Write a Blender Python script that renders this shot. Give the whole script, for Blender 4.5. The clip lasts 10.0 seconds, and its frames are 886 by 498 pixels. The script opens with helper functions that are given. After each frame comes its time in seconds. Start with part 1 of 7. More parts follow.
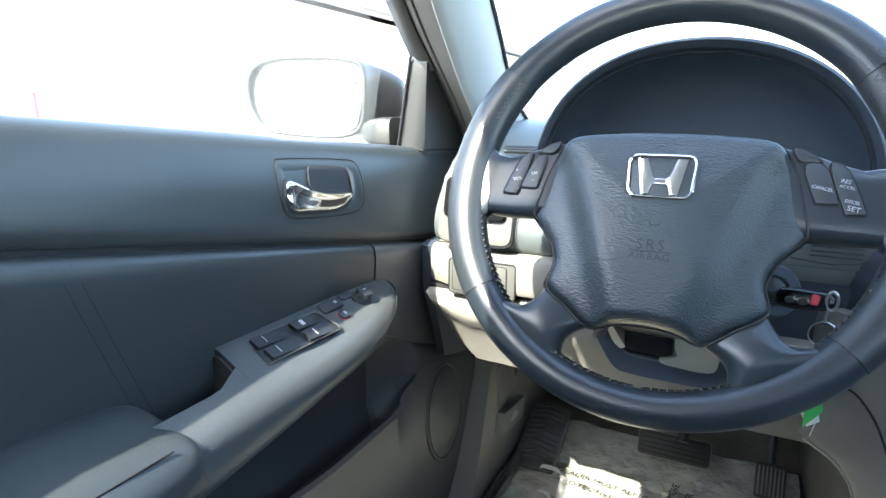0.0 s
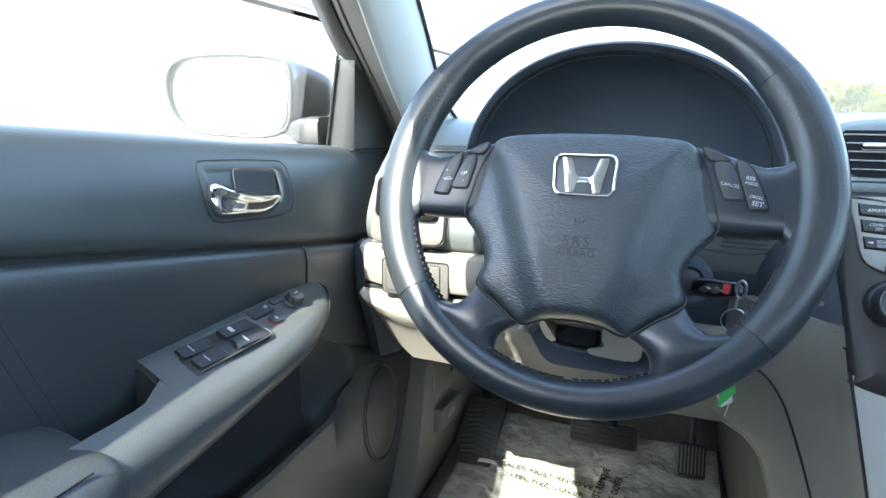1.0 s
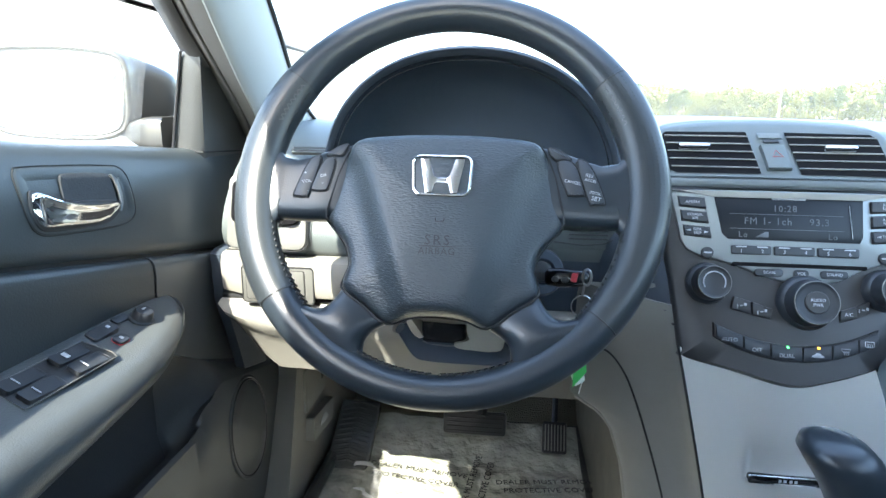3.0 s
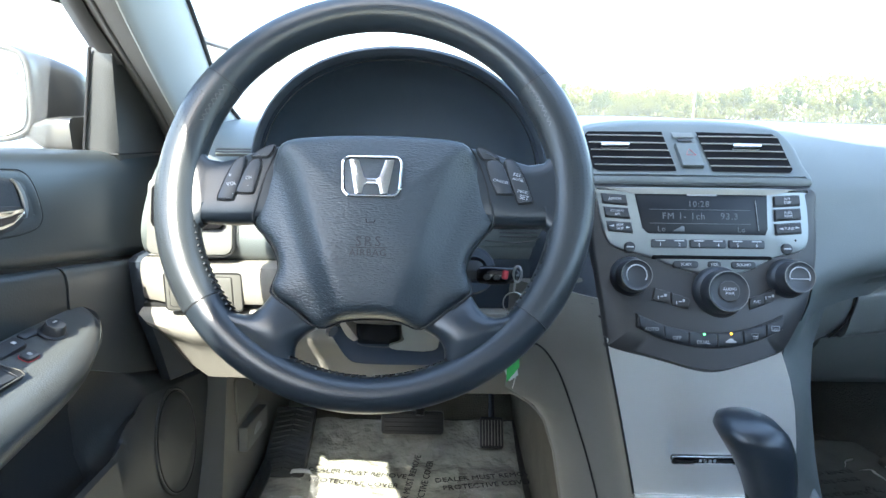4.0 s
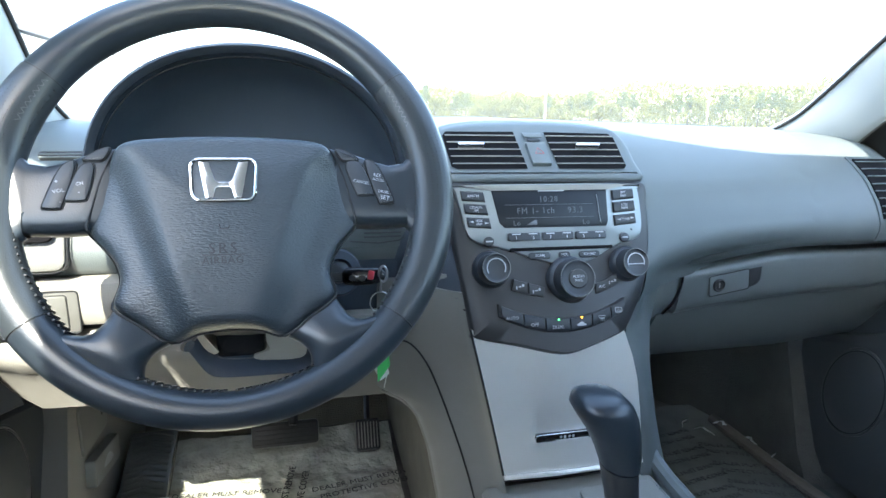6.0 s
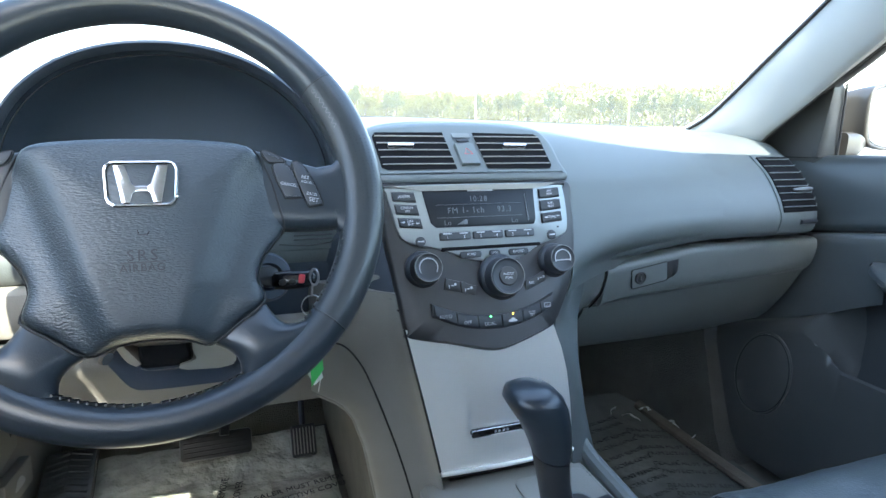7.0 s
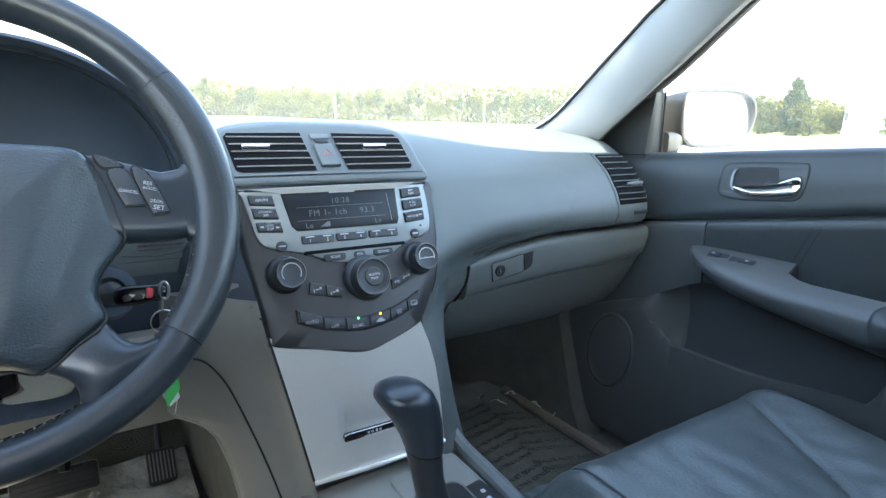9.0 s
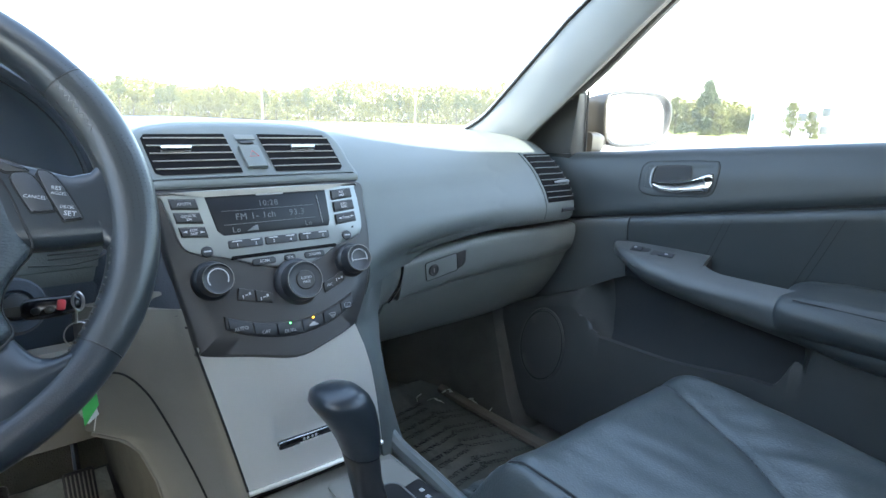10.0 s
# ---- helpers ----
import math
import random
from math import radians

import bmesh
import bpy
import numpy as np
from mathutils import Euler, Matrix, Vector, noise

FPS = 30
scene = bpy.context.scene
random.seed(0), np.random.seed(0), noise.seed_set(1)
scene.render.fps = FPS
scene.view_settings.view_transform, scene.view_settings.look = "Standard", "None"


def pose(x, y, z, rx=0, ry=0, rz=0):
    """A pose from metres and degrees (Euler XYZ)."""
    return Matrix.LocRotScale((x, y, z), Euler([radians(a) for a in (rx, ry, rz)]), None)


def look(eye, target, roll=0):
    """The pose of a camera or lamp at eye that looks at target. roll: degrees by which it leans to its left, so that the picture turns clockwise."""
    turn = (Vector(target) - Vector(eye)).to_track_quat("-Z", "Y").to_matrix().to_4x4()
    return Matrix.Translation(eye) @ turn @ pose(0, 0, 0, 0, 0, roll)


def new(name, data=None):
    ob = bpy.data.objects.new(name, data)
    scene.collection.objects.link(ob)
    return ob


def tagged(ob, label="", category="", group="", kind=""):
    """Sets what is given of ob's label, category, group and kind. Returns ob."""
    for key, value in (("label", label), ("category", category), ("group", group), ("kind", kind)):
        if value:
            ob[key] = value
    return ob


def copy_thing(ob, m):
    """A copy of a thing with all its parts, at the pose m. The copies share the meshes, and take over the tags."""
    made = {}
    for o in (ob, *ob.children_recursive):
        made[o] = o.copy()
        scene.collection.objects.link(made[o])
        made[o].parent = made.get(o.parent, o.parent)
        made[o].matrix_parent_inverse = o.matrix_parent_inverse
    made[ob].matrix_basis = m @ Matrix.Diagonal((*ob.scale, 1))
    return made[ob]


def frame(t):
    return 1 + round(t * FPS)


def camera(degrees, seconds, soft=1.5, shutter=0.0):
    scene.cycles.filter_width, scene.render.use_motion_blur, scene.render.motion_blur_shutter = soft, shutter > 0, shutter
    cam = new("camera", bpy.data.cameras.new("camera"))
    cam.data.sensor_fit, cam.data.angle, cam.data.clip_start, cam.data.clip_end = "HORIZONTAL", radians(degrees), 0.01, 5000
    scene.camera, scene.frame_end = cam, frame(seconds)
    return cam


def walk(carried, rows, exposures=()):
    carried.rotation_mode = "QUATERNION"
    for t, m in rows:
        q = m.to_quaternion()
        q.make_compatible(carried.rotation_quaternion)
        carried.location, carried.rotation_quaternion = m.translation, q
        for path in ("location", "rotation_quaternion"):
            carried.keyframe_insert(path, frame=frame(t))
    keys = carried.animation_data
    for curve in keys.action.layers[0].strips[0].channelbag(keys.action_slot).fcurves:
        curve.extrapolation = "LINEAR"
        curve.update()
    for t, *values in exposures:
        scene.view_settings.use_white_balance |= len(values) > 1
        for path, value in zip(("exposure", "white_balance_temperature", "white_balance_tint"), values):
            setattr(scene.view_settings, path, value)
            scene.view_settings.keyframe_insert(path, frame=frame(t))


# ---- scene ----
cam = camera(75.2, 10.0)
# seconds, place, and yaw, pitch and lean in degrees; the car points along +y
ROWS = [
    (0.0, 0.0522, 0.0001, 0.9702, 26.66, -13.38, -0.21),
    (0.5, 0.0533, 0.0001, 0.9719, 23.29, -13.51, -0.24),
    (1.0, 0.0537, -0.0003, 0.9729, 19.89, -13.58, -0.31),
    (1.5, 0.0542, 0.0001, 0.9728, 16.52, -13.54, -0.44),
    (2.0, 0.0553, -0.0004, 0.9734, 13.12, -13.56, -0.53),
    (2.5, 0.0568, -0.0003, 0.9741, 9.78, -13.52, -0.65),
    (4.0, 0.0607, -0.0007, 0.9753, -0.22, -13.41, -0.81),
    (4.5, 0.0620, -0.0005, 0.9751, -3.58, -13.33, -0.88),
    (5.0, 0.0634, -0.0012, 0.9748, -6.87, -13.28, -0.91),
    (5.5, 0.0653, -0.0019, 0.9750, -10.12, -13.22, -1.00),
    (7.0, 0.0687, -0.0069, 0.9774, -20.10, -13.09, -1.22),
    (7.5, 0.0696, -0.0080, 0.9787, -23.48, -13.09, -1.33),
    (8.0, 0.0705, -0.0077, 0.9798, -26.87, -13.11, -1.50),
    (8.5, 0.0701, -0.0078, 0.9813, -30.33, -13.10, -1.59),
    (9.0, 0.0707, -0.0089, 0.9816, -33.65, -13.02, -1.65),
    (9.5, 0.0710, -0.0106, 0.9819, -36.98, -12.92, -1.69),
    (10.0, 0.0714, -0.0115, 0.9820, -40.33, -12.80, -1.71),
]
walk(cam, [(t, pose(x, y, z, 90 + pitch, 0, yaw) @ pose(0, 0, 0, 0, 0, -lean)) for t, x, y, z, yaw, pitch, lean in ROWS], [(0, 3.59, 6560, 4), (7, 3.60, 6560, 4), (8.5, 3.58, 6720, 4), (10, 3.54, 6980, 4)])

# ---- light ----
SUN = Vector((-0.27, -1.0, 1.06)).normalized()
world = bpy.data.worlds.new("sky")
scene.world = world
world.use_nodes = True
wn, wl = world.node_tree.nodes, world.node_tree.links
sky = wn.new("ShaderNodeTexSky")
sky.sky_type, sky.sun_disc = "NISHITA", False
sky.sun_elevation, sky.sun_rotation = math.asin(SUN.z), math.atan2(SUN.x, SUN.y)
sky.air_density, sky.dust_density = 1.0, 1.2
wl.new(sky.outputs["Color"], wn["Background"].inputs["Color"])
wn["Background"].inputs["Strength"].default_value = 0.15
sun_data = bpy.data.lights.new("sun", "SUN")
sun_data.energy, sun_data.angle, sun_data.color = 2.1, radians(0.6), (1.0, 0.95, 0.86)
sun = new("sun", sun_data)
sun.matrix_basis = look(SUN * 30, (0, 0, 0))


# ---- materials ----
def mat(name, base, rough=0.5, metal=0.0, grain=0.0, size=0.002, wear=0.12, patch=0.12, coat=0.0, rvar=0.08, spec=0.5):
    """A surface with colour variation and gloss variation at patch metres, and relief (depth grain) of the given size."""
    m = bpy.data.materials.new(name)
    m.use_nodes = True
    n, l = m.node_tree.nodes, m.node_tree.links
    b = n["Principled BSDF"]
    co = n.new("ShaderNodeTexCoord")
    big = n.new("ShaderNodeTexNoise")
    big.inputs["Scale"].default_value, big.inputs["Detail"].default_value = 1 / patch, 5
    l.new(co.outputs["Object"], big.inputs["Vector"])
    ramp = n.new("ShaderNodeMix")
    ramp.data_type = "RGBA"
    ramp.inputs["A"].default_value = (*[c * (1 - wear) for c in base], 1)
    ramp.inputs["B"].default_value = (*[min(1, c * (1 + wear)) for c in base], 1)
    l.new(big.outputs["Fac"], ramp.inputs["Factor"])
    l.new(ramp.outputs["Result"], b.inputs["Base Color"])
    rr = n.new("ShaderNodeMapRange")
    rr.inputs["To Min"].default_value, rr.inputs["To Max"].default_value = max(0.02, rough - rvar), min(1, rough + rvar)
    l.new(big.outputs["Fac"], rr.inputs["Value"])
    l.new(rr.outputs["Result"], b.inputs["Roughness"])
    b.inputs["Metallic"].default_value = metal
    b.inputs["Specular IOR Level"].default_value = spec
    b.inputs["Coat Weight"].default_value = coat
    b.inputs["Coat Roughness"].default_value = 0.1
    if grain:
        fine = n.new("ShaderNodeTexNoise")
        fine.inputs["Scale"].default_value, fine.inputs["Detail"].default_value = 1 / size, 3
        l.new(co.outputs["Object"], fine.inputs["Vector"])
        bump = n.new("ShaderNodeBump")
        bump.inputs["Strength"].default_value, bump.inputs["Distance"].default_value = 1.0, grain
        l.new(fine.outputs["Fac"], bump.inputs["Height"])
        l.new(bump.outputs["Normal"], b.inputs["Normal"])
    return m


def leather(name, base, rough, cell, depth, wear=0.12, rvar=0.03):
    """Leather or leather-grained plastic: rounded cells with creases."""
    m = mat(name, base, rough, 0, 0, wear=wear, patch=0.06, rvar=rvar)
    n, l = m.node_tree.nodes, m.node_tree.links
    co = n["Texture Coordinate"]
    v = n.new("ShaderNodeTexVoronoi")
    v.feature = "SMOOTH_F1"
    v.inputs["Scale"].default_value = 1 / cell
    wob = n.new("ShaderNodeTexNoise")
    wob.inputs["Scale"].default_value = 0.6 / cell
    mixv = n.new("ShaderNodeMix")
    mixv.data_type = "VECTOR"
    mixv.inputs["Factor"].default_value = 0.0007
    l.new(co.outputs["Object"], wob.inputs["Vector"])
    l.new(co.outputs["Object"], mixv.inputs["A"])
    l.new(wob.outputs["Color"], mixv.inputs["B"])
    l.new(mixv.outputs["Result"], v.inputs["Vector"])
    bump = n.new("ShaderNodeBump")
    bump.inputs["Distance"].default_value = depth
    l.new(v.outputs["Distance"], bump.inputs["Height"])
    l.new(bump.outputs["Normal"], n["Principled BSDF"].inputs["Normal"])
    return m


def wrinkle(name, base, rough, size, depth, stretch):
    """Moulded cover with fine wavy creases, longer along the local x."""
    m = mat(name, base, rough, 0, 0, wear=0.10, patch=0.08)
    n, l = m.node_tree.nodes, m.node_tree.links
    mp, no, rg, bump = n.new("ShaderNodeMapping"), n.new("ShaderNodeTexNoise"), n.new("ShaderNodeMapRange"), n.new("ShaderNodeBump")
    mp.inputs["Scale"].default_value = (1 / stretch, 1, 1)
    no.inputs["Scale"].default_value, no.inputs["Detail"].default_value, no.inputs["Distortion"].default_value = 1 / size, 1.0, 0.3
    rg.inputs["From Min"].default_value, rg.inputs["From Max"].default_value = 0.28, 0.72
    bump.inputs["Distance"].default_value = depth
    l.new(n["Texture Coordinate"].outputs["Object"], mp.inputs["Vector"])
    l.new(mp.outputs["Vector"], no.inputs["Vector"])
    l.new(no.outputs["Fac"], rg.inputs["Value"])
    l.new(rg.outputs["Result"], bump.inputs["Height"])
    l.new(bump.outputs["Normal"], n["Principled BSDF"].inputs["Normal"])
    return m


def glass(name, tint, haze):
    """Thin clear pane; a pale film of dust also stands for the veil of glare."""
    m = bpy.data.materials.new(name)
    m.use_nodes = True
    n, l = m.node_tree.nodes, m.node_tree.links
    n.remove(n["Principled BSDF"])
    tr, gl, di, tl = n.new("ShaderNodeBsdfTransparent"), n.new("ShaderNodeBsdfGlossy"), n.new("ShaderNodeBsdfDiffuse"), n.new("ShaderNodeBsdfTranslucent")
    tr.inputs["Color"].default_value = (*tint, 1)
    gl.inputs["Roughness"].default_value = 0.02
    di.inputs["Color"].default_value = tl.inputs["Color"].default_value = (0.85, 0.85, 0.82, 1)
    dust, a, b = n.new("ShaderNodeMixShader"), n.new("ShaderNodeMixShader"), n.new("ShaderNodeMixShader")
    dust.inputs["Fac"].default_value = 0.6
    l.new(di.outputs[0], dust.inputs[1])
    l.new(tl.outputs[0], dust.inputs[2])
    co, no, mr = n.new("ShaderNodeTexCoord"), n.new("ShaderNodeTexNoise"), n.new("ShaderNodeMapRange")
    no.inputs["Scale"].default_value, no.inputs["Detail"].default_value = 5, 6
    mr.inputs["To Min"].default_value, mr.inputs["To Max"].default_value = haze * 0.7, haze * 1.3
    l.new(co.outputs["Object"], no.inputs["Vector"])
    l.new(no.outputs["Fac"], mr.inputs["Value"])
    l.new(mr.outputs["Result"], a.inputs["Fac"])
    l.new(tr.outputs[0], a.inputs[1])
    l.new(dust.outputs[0], a.inputs[2])
    fr, gm = n.new("ShaderNodeLayerWeight"), n.new("ShaderNodeMapRange")
    fr.inputs["Blend"].default_value = 0.25
    gm.inputs["To Min"].default_value, gm.inputs["To Max"].default_value = 0.015, 0.16
    l.new(fr.outputs["Facing"], gm.inputs["Value"])
    l.new(gm.outputs["Result"], b.inputs["Fac"])
    l.new(a.outputs[0], b.inputs[1])
    l.new(gl.outputs[0], b.inputs[2])
    l.new(b.outputs[0], n["Material Output"].inputs["Surface"])
    return m


def lamp_mat(name, colour, power):
    m = mat(name, colour, 0.3)
    b = m.node_tree.nodes["Principled BSDF"]
    b.inputs["Emission Color"].default_value, b.inputs["Emission Strength"].default_value = (*colour, 1), power
    return m


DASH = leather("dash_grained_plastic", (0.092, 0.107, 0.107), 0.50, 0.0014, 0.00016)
# The hood's dark plastic; elsewhere on the dash it also stands for shade.
DASH_DARK = leather("dark_hood_and_shade_plastic", (0.030, 0.041, 0.058), 0.65, 0.0014, 0.0002)
DOOR_UP = leather("door_top_plastic", (0.036, 0.043, 0.045), 0.38, 0.0013, 0.00013)
DOOR_IN = leather("door_insert_leather", (0.035, 0.041, 0.043), 0.40, 0.0016, 0.00014)
DOOR_LOW = leather("door_lower_plastic", (0.056, 0.058, 0.058), 0.38, 0.0014, 0.0002)
ARM = leather("armrest_plastic", (0.064, 0.070, 0.071), 0.34, 0.0014, 0.0002)
TRIM = leather("light_trim_plastic", (0.235, 0.225, 0.200), 0.48, 0.0014, 0.0002, 0.05)
GREY = leather("grey_console_plastic", (0.205, 0.205, 0.190), 0.38, 0.0014, 0.0002)
GLOVE = leather("glove_box_plastic", (0.122, 0.138, 0.136), 0.40, 0.0014, 0.0002)
PILLAR = mat("pillar_trim", (0.31, 0.325, 0.318), 0.6, 0, 0.0002, 0.0015, 0.06)
WHEEL = leather("wheel_leather", (0.018, 0.024, 0.031), 0.30, 0.0011, 0.00007)
GRIP = leather("perforated_grip_leather", (0.027, 0.032, 0.036), 0.31, 0.0011, 0.00008)
PAD = wrinkle("airbag_cover_grain", (0.029, 0.038, 0.046), 0.32, 0.0013, 0.00030, 2.6)
CAVITY = mat("navy_instrument_cavity", (0.036, 0.051, 0.074), 0.50, 0, 0.00008, 0.0015, 0.06)
SWITCHGREY = mat("grey_switch_cover", (0.105, 0.104, 0.096), 0.45, 0, 0.0001, 0.0012)
CHANNEL = mat("brown_black_window_channel", (0.045, 0.042, 0.040), 0.6, 0, 0.0003, 0.002)
SEALGREY = mat("grey_door_seal", (0.105, 0.100, 0.092), 0.6, 0, 0.0003, 0.002)
VENTGREY = leather("grey_vent_plastic", (0.125, 0.124, 0.115), 0.45, 0.0014, 0.00015)
DIM_PRINT = mat("worn_pale_print", (0.36, 0.37, 0.38), 0.5)
SEAT = leather("seat_leather", (0.056, 0.067, 0.070), 0.33, 0.0026, 0.0003)
STACK = mat("charcoal_soft_plastic", (0.028, 0.028, 0.029), 0.42, 0, 0.0001, 0.0012)
BLACK = mat("black_plastic", (0.019, 0.020, 0.022), 0.40, 0, 0.0001, 0.0015)
BUTTON = mat("button_plastic", (0.022, 0.025, 0.030), 0.42, 0, 0.00008, 0.001)
BLACKGLOSS = mat("glossy_black_plastic", (0.012, 0.012, 0.013), 0.15, 0, 0.0001, 0.004)
CREAM = mat("cream_plastic", (0.40, 0.37, 0.30), 0.45, 0, 0.0001, 0.002)
# Near-black colour that stands for the shade deep inside vents and slots.
OPENING_SHADE = mat("near_black_opening_shade", (0.006, 0.006, 0.007), 0.9, spec=0.1)
SILVER = mat("brushed_silver_panel", (0.84, 0.825, 0.775), 0.31, 0.68, 0.00003, 0.0012, 0.04, 0.2, 0, 0.04)
FASCIA = mat("silver_painted_fascia", (0.212, 0.228, 0.234), 0.34, 0.55, 0.00003, 0.001, 0.05)
CHROME = mat("chrome", (0.80, 0.81, 0.83), 0.06, 1.0, 0, 0.01, 0.03, 0.1, 0, 0.03)
EMBLEM = mat("satin_chrome", (0.56, 0.57, 0.60), 0.24, 1.0, 0, 0.01, 0.03, 0.1, 0, 0.05)
STEEL = mat("steel", (0.55, 0.55, 0.55), 0.30, 1.0)
SCREEN = mat("display_glass", (0.012, 0.014, 0.018), 0.32, 0, 0, 0.01, 0.05, spec=0.2)
PRINT = mat("white_print", (0.40, 0.41, 0.43), 0.5, 0, 0, 0.01, 0.04)
DIGIT = mat("display_digits", (0.095, 0.105, 0.115), 0.5, 0, 0, 0.01, 0.04)
# Darker than the cover, to stand for shade in the debossed letters.
DEBOSS_SHADE = mat("debossed_lettering_shade", (0.011, 0.014, 0.018), 0.6)
CREASE = mat("leather_seam_groove", (0.016, 0.018, 0.019), 0.6)
SEAM = mat("dark_seam", (0.010, 0.011, 0.012), 0.7)
THREAD_PALE = mat("pale_thread", (0.10, 0.10, 0.10), 0.6)
THREAD = mat("black_thread", (0.012, 0.013, 0.014), 0.5)
CARPET = mat("carpet", (0.100, 0.098, 0.088), 0.95, 0, 0.004, 0.003, 0.35, 0.05)
# Darker plastic that stands for shade in the doors' recesses.
RECESS_SHADE = mat("recess_shade_plastic", (0.030, 0.033, 0.036), 0.8, 0, 0.0004, 0.002, 0.2)
# Lighter, warmer copy of CARPET.
CARPET_TAN = mat("light_tan_carpet", (0.170, 0.160, 0.128), 0.95, 0, 0.004, 0.003, 0.3, 0.05)
# Base and patches raised to stand for sun and glints on the driver's film.
FILM_LIT = mat("sun_lightened_film_over_mat", (0.42, 0.42, 0.36), 0.09, 0, 0.016, 0.030, 0.55, 0.05, 0.9, 0.06)
# White colour stands for glints on folds of the clear film.
FILM_GLINT = mat("white_film_glint", (0.62, 0.63, 0.62), 0.06, 0, 0.001, 0.004, 0.1, 0.02, 1.0, 0.03)
# Darker copy of the film; the passenger side's shade is in its colour.
FILM_SHADED = mat("shade_darkened_film_over_mat", (0.120, 0.130, 0.122), 0.14, 0, 0.007, 0.050, 0.3, 0.08, 0.6, 0.1)
INK = mat("black_ink", (0.010, 0.010, 0.010), 0.5)
PAINT = mat("grey_car_paint", (0.052, 0.051, 0.047), 0.34, 0.3, 0, 0.01, 0.04, 0.3, 0.35)
# Black rubber raised to grey to stand for light reflected by the chevrons.
FOOT = mat("lightened_foot_rest_rubber", (0.090, 0.091, 0.086), 0.18, 0, 0.0003, 0.003)
RUBBER = mat("rubber_seal", (0.018, 0.018, 0.020), 0.7, 0, 0.0002, 0.003)
MIRROR = mat("mirror_glass", (0.92, 0.94, 0.95), 0.02, 1.0, 0, 0.01, 0.01, 0.3, 0, 0.01)
LINER = mat("headliner_cloth", (0.42, 0.42, 0.40), 0.9, 0, 0.0006, 0.003, 0.05)
GREEN_TAG = mat("green_key_tag", (0.07, 0.45, 0.10), 0.5, 0, 0, 0.01, 0.1)
WHITE_TAG = mat("white_key_tag", (0.75, 0.75, 0.72), 0.5, 0, 0, 0.01, 0.05)
RED = mat("red_button", (0.50, 0.03, 0.05), 0.4)
SILL_TAN = mat("sill_carpet_edge", (0.13, 0.115, 0.095), 0.9, 0, 0.002, 0.003, 0.3, 0.05)
LED_GREEN = lamp_mat("green_indicator", (0.10, 0.9, 0.2), 0.7)
LED_AMBER = lamp_mat("amber_indicator", (1.0, 0.42, 0.03), 0.9)
# Haze is set to give the whitish glare over the view outside.
WINDSCREEN = glass("windscreen_glass", (0.96, 0.98, 0.97), 0.12)
SIDEGLASS = glass("side_glass", (0.97, 0.98, 0.97), 0.085)

CX = 0.354  # the car's middle


# ---- helpers for meshes ----
def thing(name, place, label, category, group="", kind=""):
    e = new(name)
    e.empty_display_size = 0.05
    e.matrix_basis = Matrix.Translation(place)
    return tagged(e, label, category, group, kind)


def world_of(ob):
    m = ob.matrix_parent_inverse @ ob.matrix_basis if ob.parent else ob.matrix_basis
    return world_of(ob.parent) @ m if ob.parent else m


def finish(bm, name, angle=35):
    bmesh.ops.recalc_face_normals(bm, faces=bm.faces)
    me = bpy.data.meshes.new(name)
    bm.to_mesh(me)
    bm.free()
    me.shade_smooth()
    me.set_sharp_from_angle(angle=radians(angle))
    return me


def part(name, bm, material, parent=None, label="", m=None, angle=35):
    """Links a bmesh (or a mesh) given in world places, or in the pose m, as one object under parent."""
    me = finish(bm, name, angle) if isinstance(bm, bmesh.types.BMesh) else bm
    if not me.materials:
        me.materials.append(material)
    ob = new(name, me)
    if parent:
        ob.parent = parent
        ob.matrix_parent_inverse = world_of(parent).inverted()
    if m is not None:
        ob.matrix_basis = m
    if label:
        ob["label"] = label
    return ob


def structure(name, bm, material, label, category="", m=None, angle=35):
    return tagged(part(name, bm, material, None, "", m, angle), label, category, "", "structure")


def spl(points, n, closed=False):
    """n places along a smooth curve through the given points."""
    p = np.array(points, float)
    k = len(p)
    out = []
    for i in range(n):
        t = i * (k if closed else k - 1) / (n if closed else n - 1)
        j = min(int(t), k - 1 if closed else k - 2)
        u = t - j
        if closed:
            a, b, c, d = p[(j - 1) % k], p[j], p[(j + 1) % k], p[(j + 2) % k]
        else:
            a, b, c, d = p[max(j - 1, 0)], p[j], p[j + 1], p[min(j + 2, k - 1)]
        out.append(0.5 * (2 * b + (c - a) * u + (2 * a - 5 * b + 4 * c - d) * u * u + (3 * b - a - 3 * c + d) * u ** 3))
    return out


def loft(rings, closed=True, cap=True, loop=False):
    """A skin over rings of equally many points; cap closes the first and the last; loop joins the last to the first."""
    bm = bmesh.new()
    vs = [[bm.verts.new(tuple(map(float, p))) for p in r] for r in rings]
    n = len(vs[0])
    pairs = list(zip(vs, vs[1:])) + ([(vs[-1], vs[0])] if loop else [])
    for a, b in pairs:
        for i in range(n if closed else n - 1):
            j = (i + 1) % n
            bm.faces.new((a[i], a[j], b[j], b[i]))
    if cap and closed and not loop:
        bm.faces.new(vs[0])
        bm.faces.new(vs[-1][::-1])
    return bm


def rrect(w, h, r, n=4, cx=0.0, cy=0.0):
    out = []
    for k, (sx, sy) in enumerate(((1, 1), (-1, 1), (-1, -1), (1, -1))):
        for i in range(n + 1):
            a = radians(90 * k + 90 * i / n)
            out.append((cx + sx * (w / 2 - r) + r * math.cos(a), cy + sy * (h / 2 - r) + r * math.sin(a)))
    return out


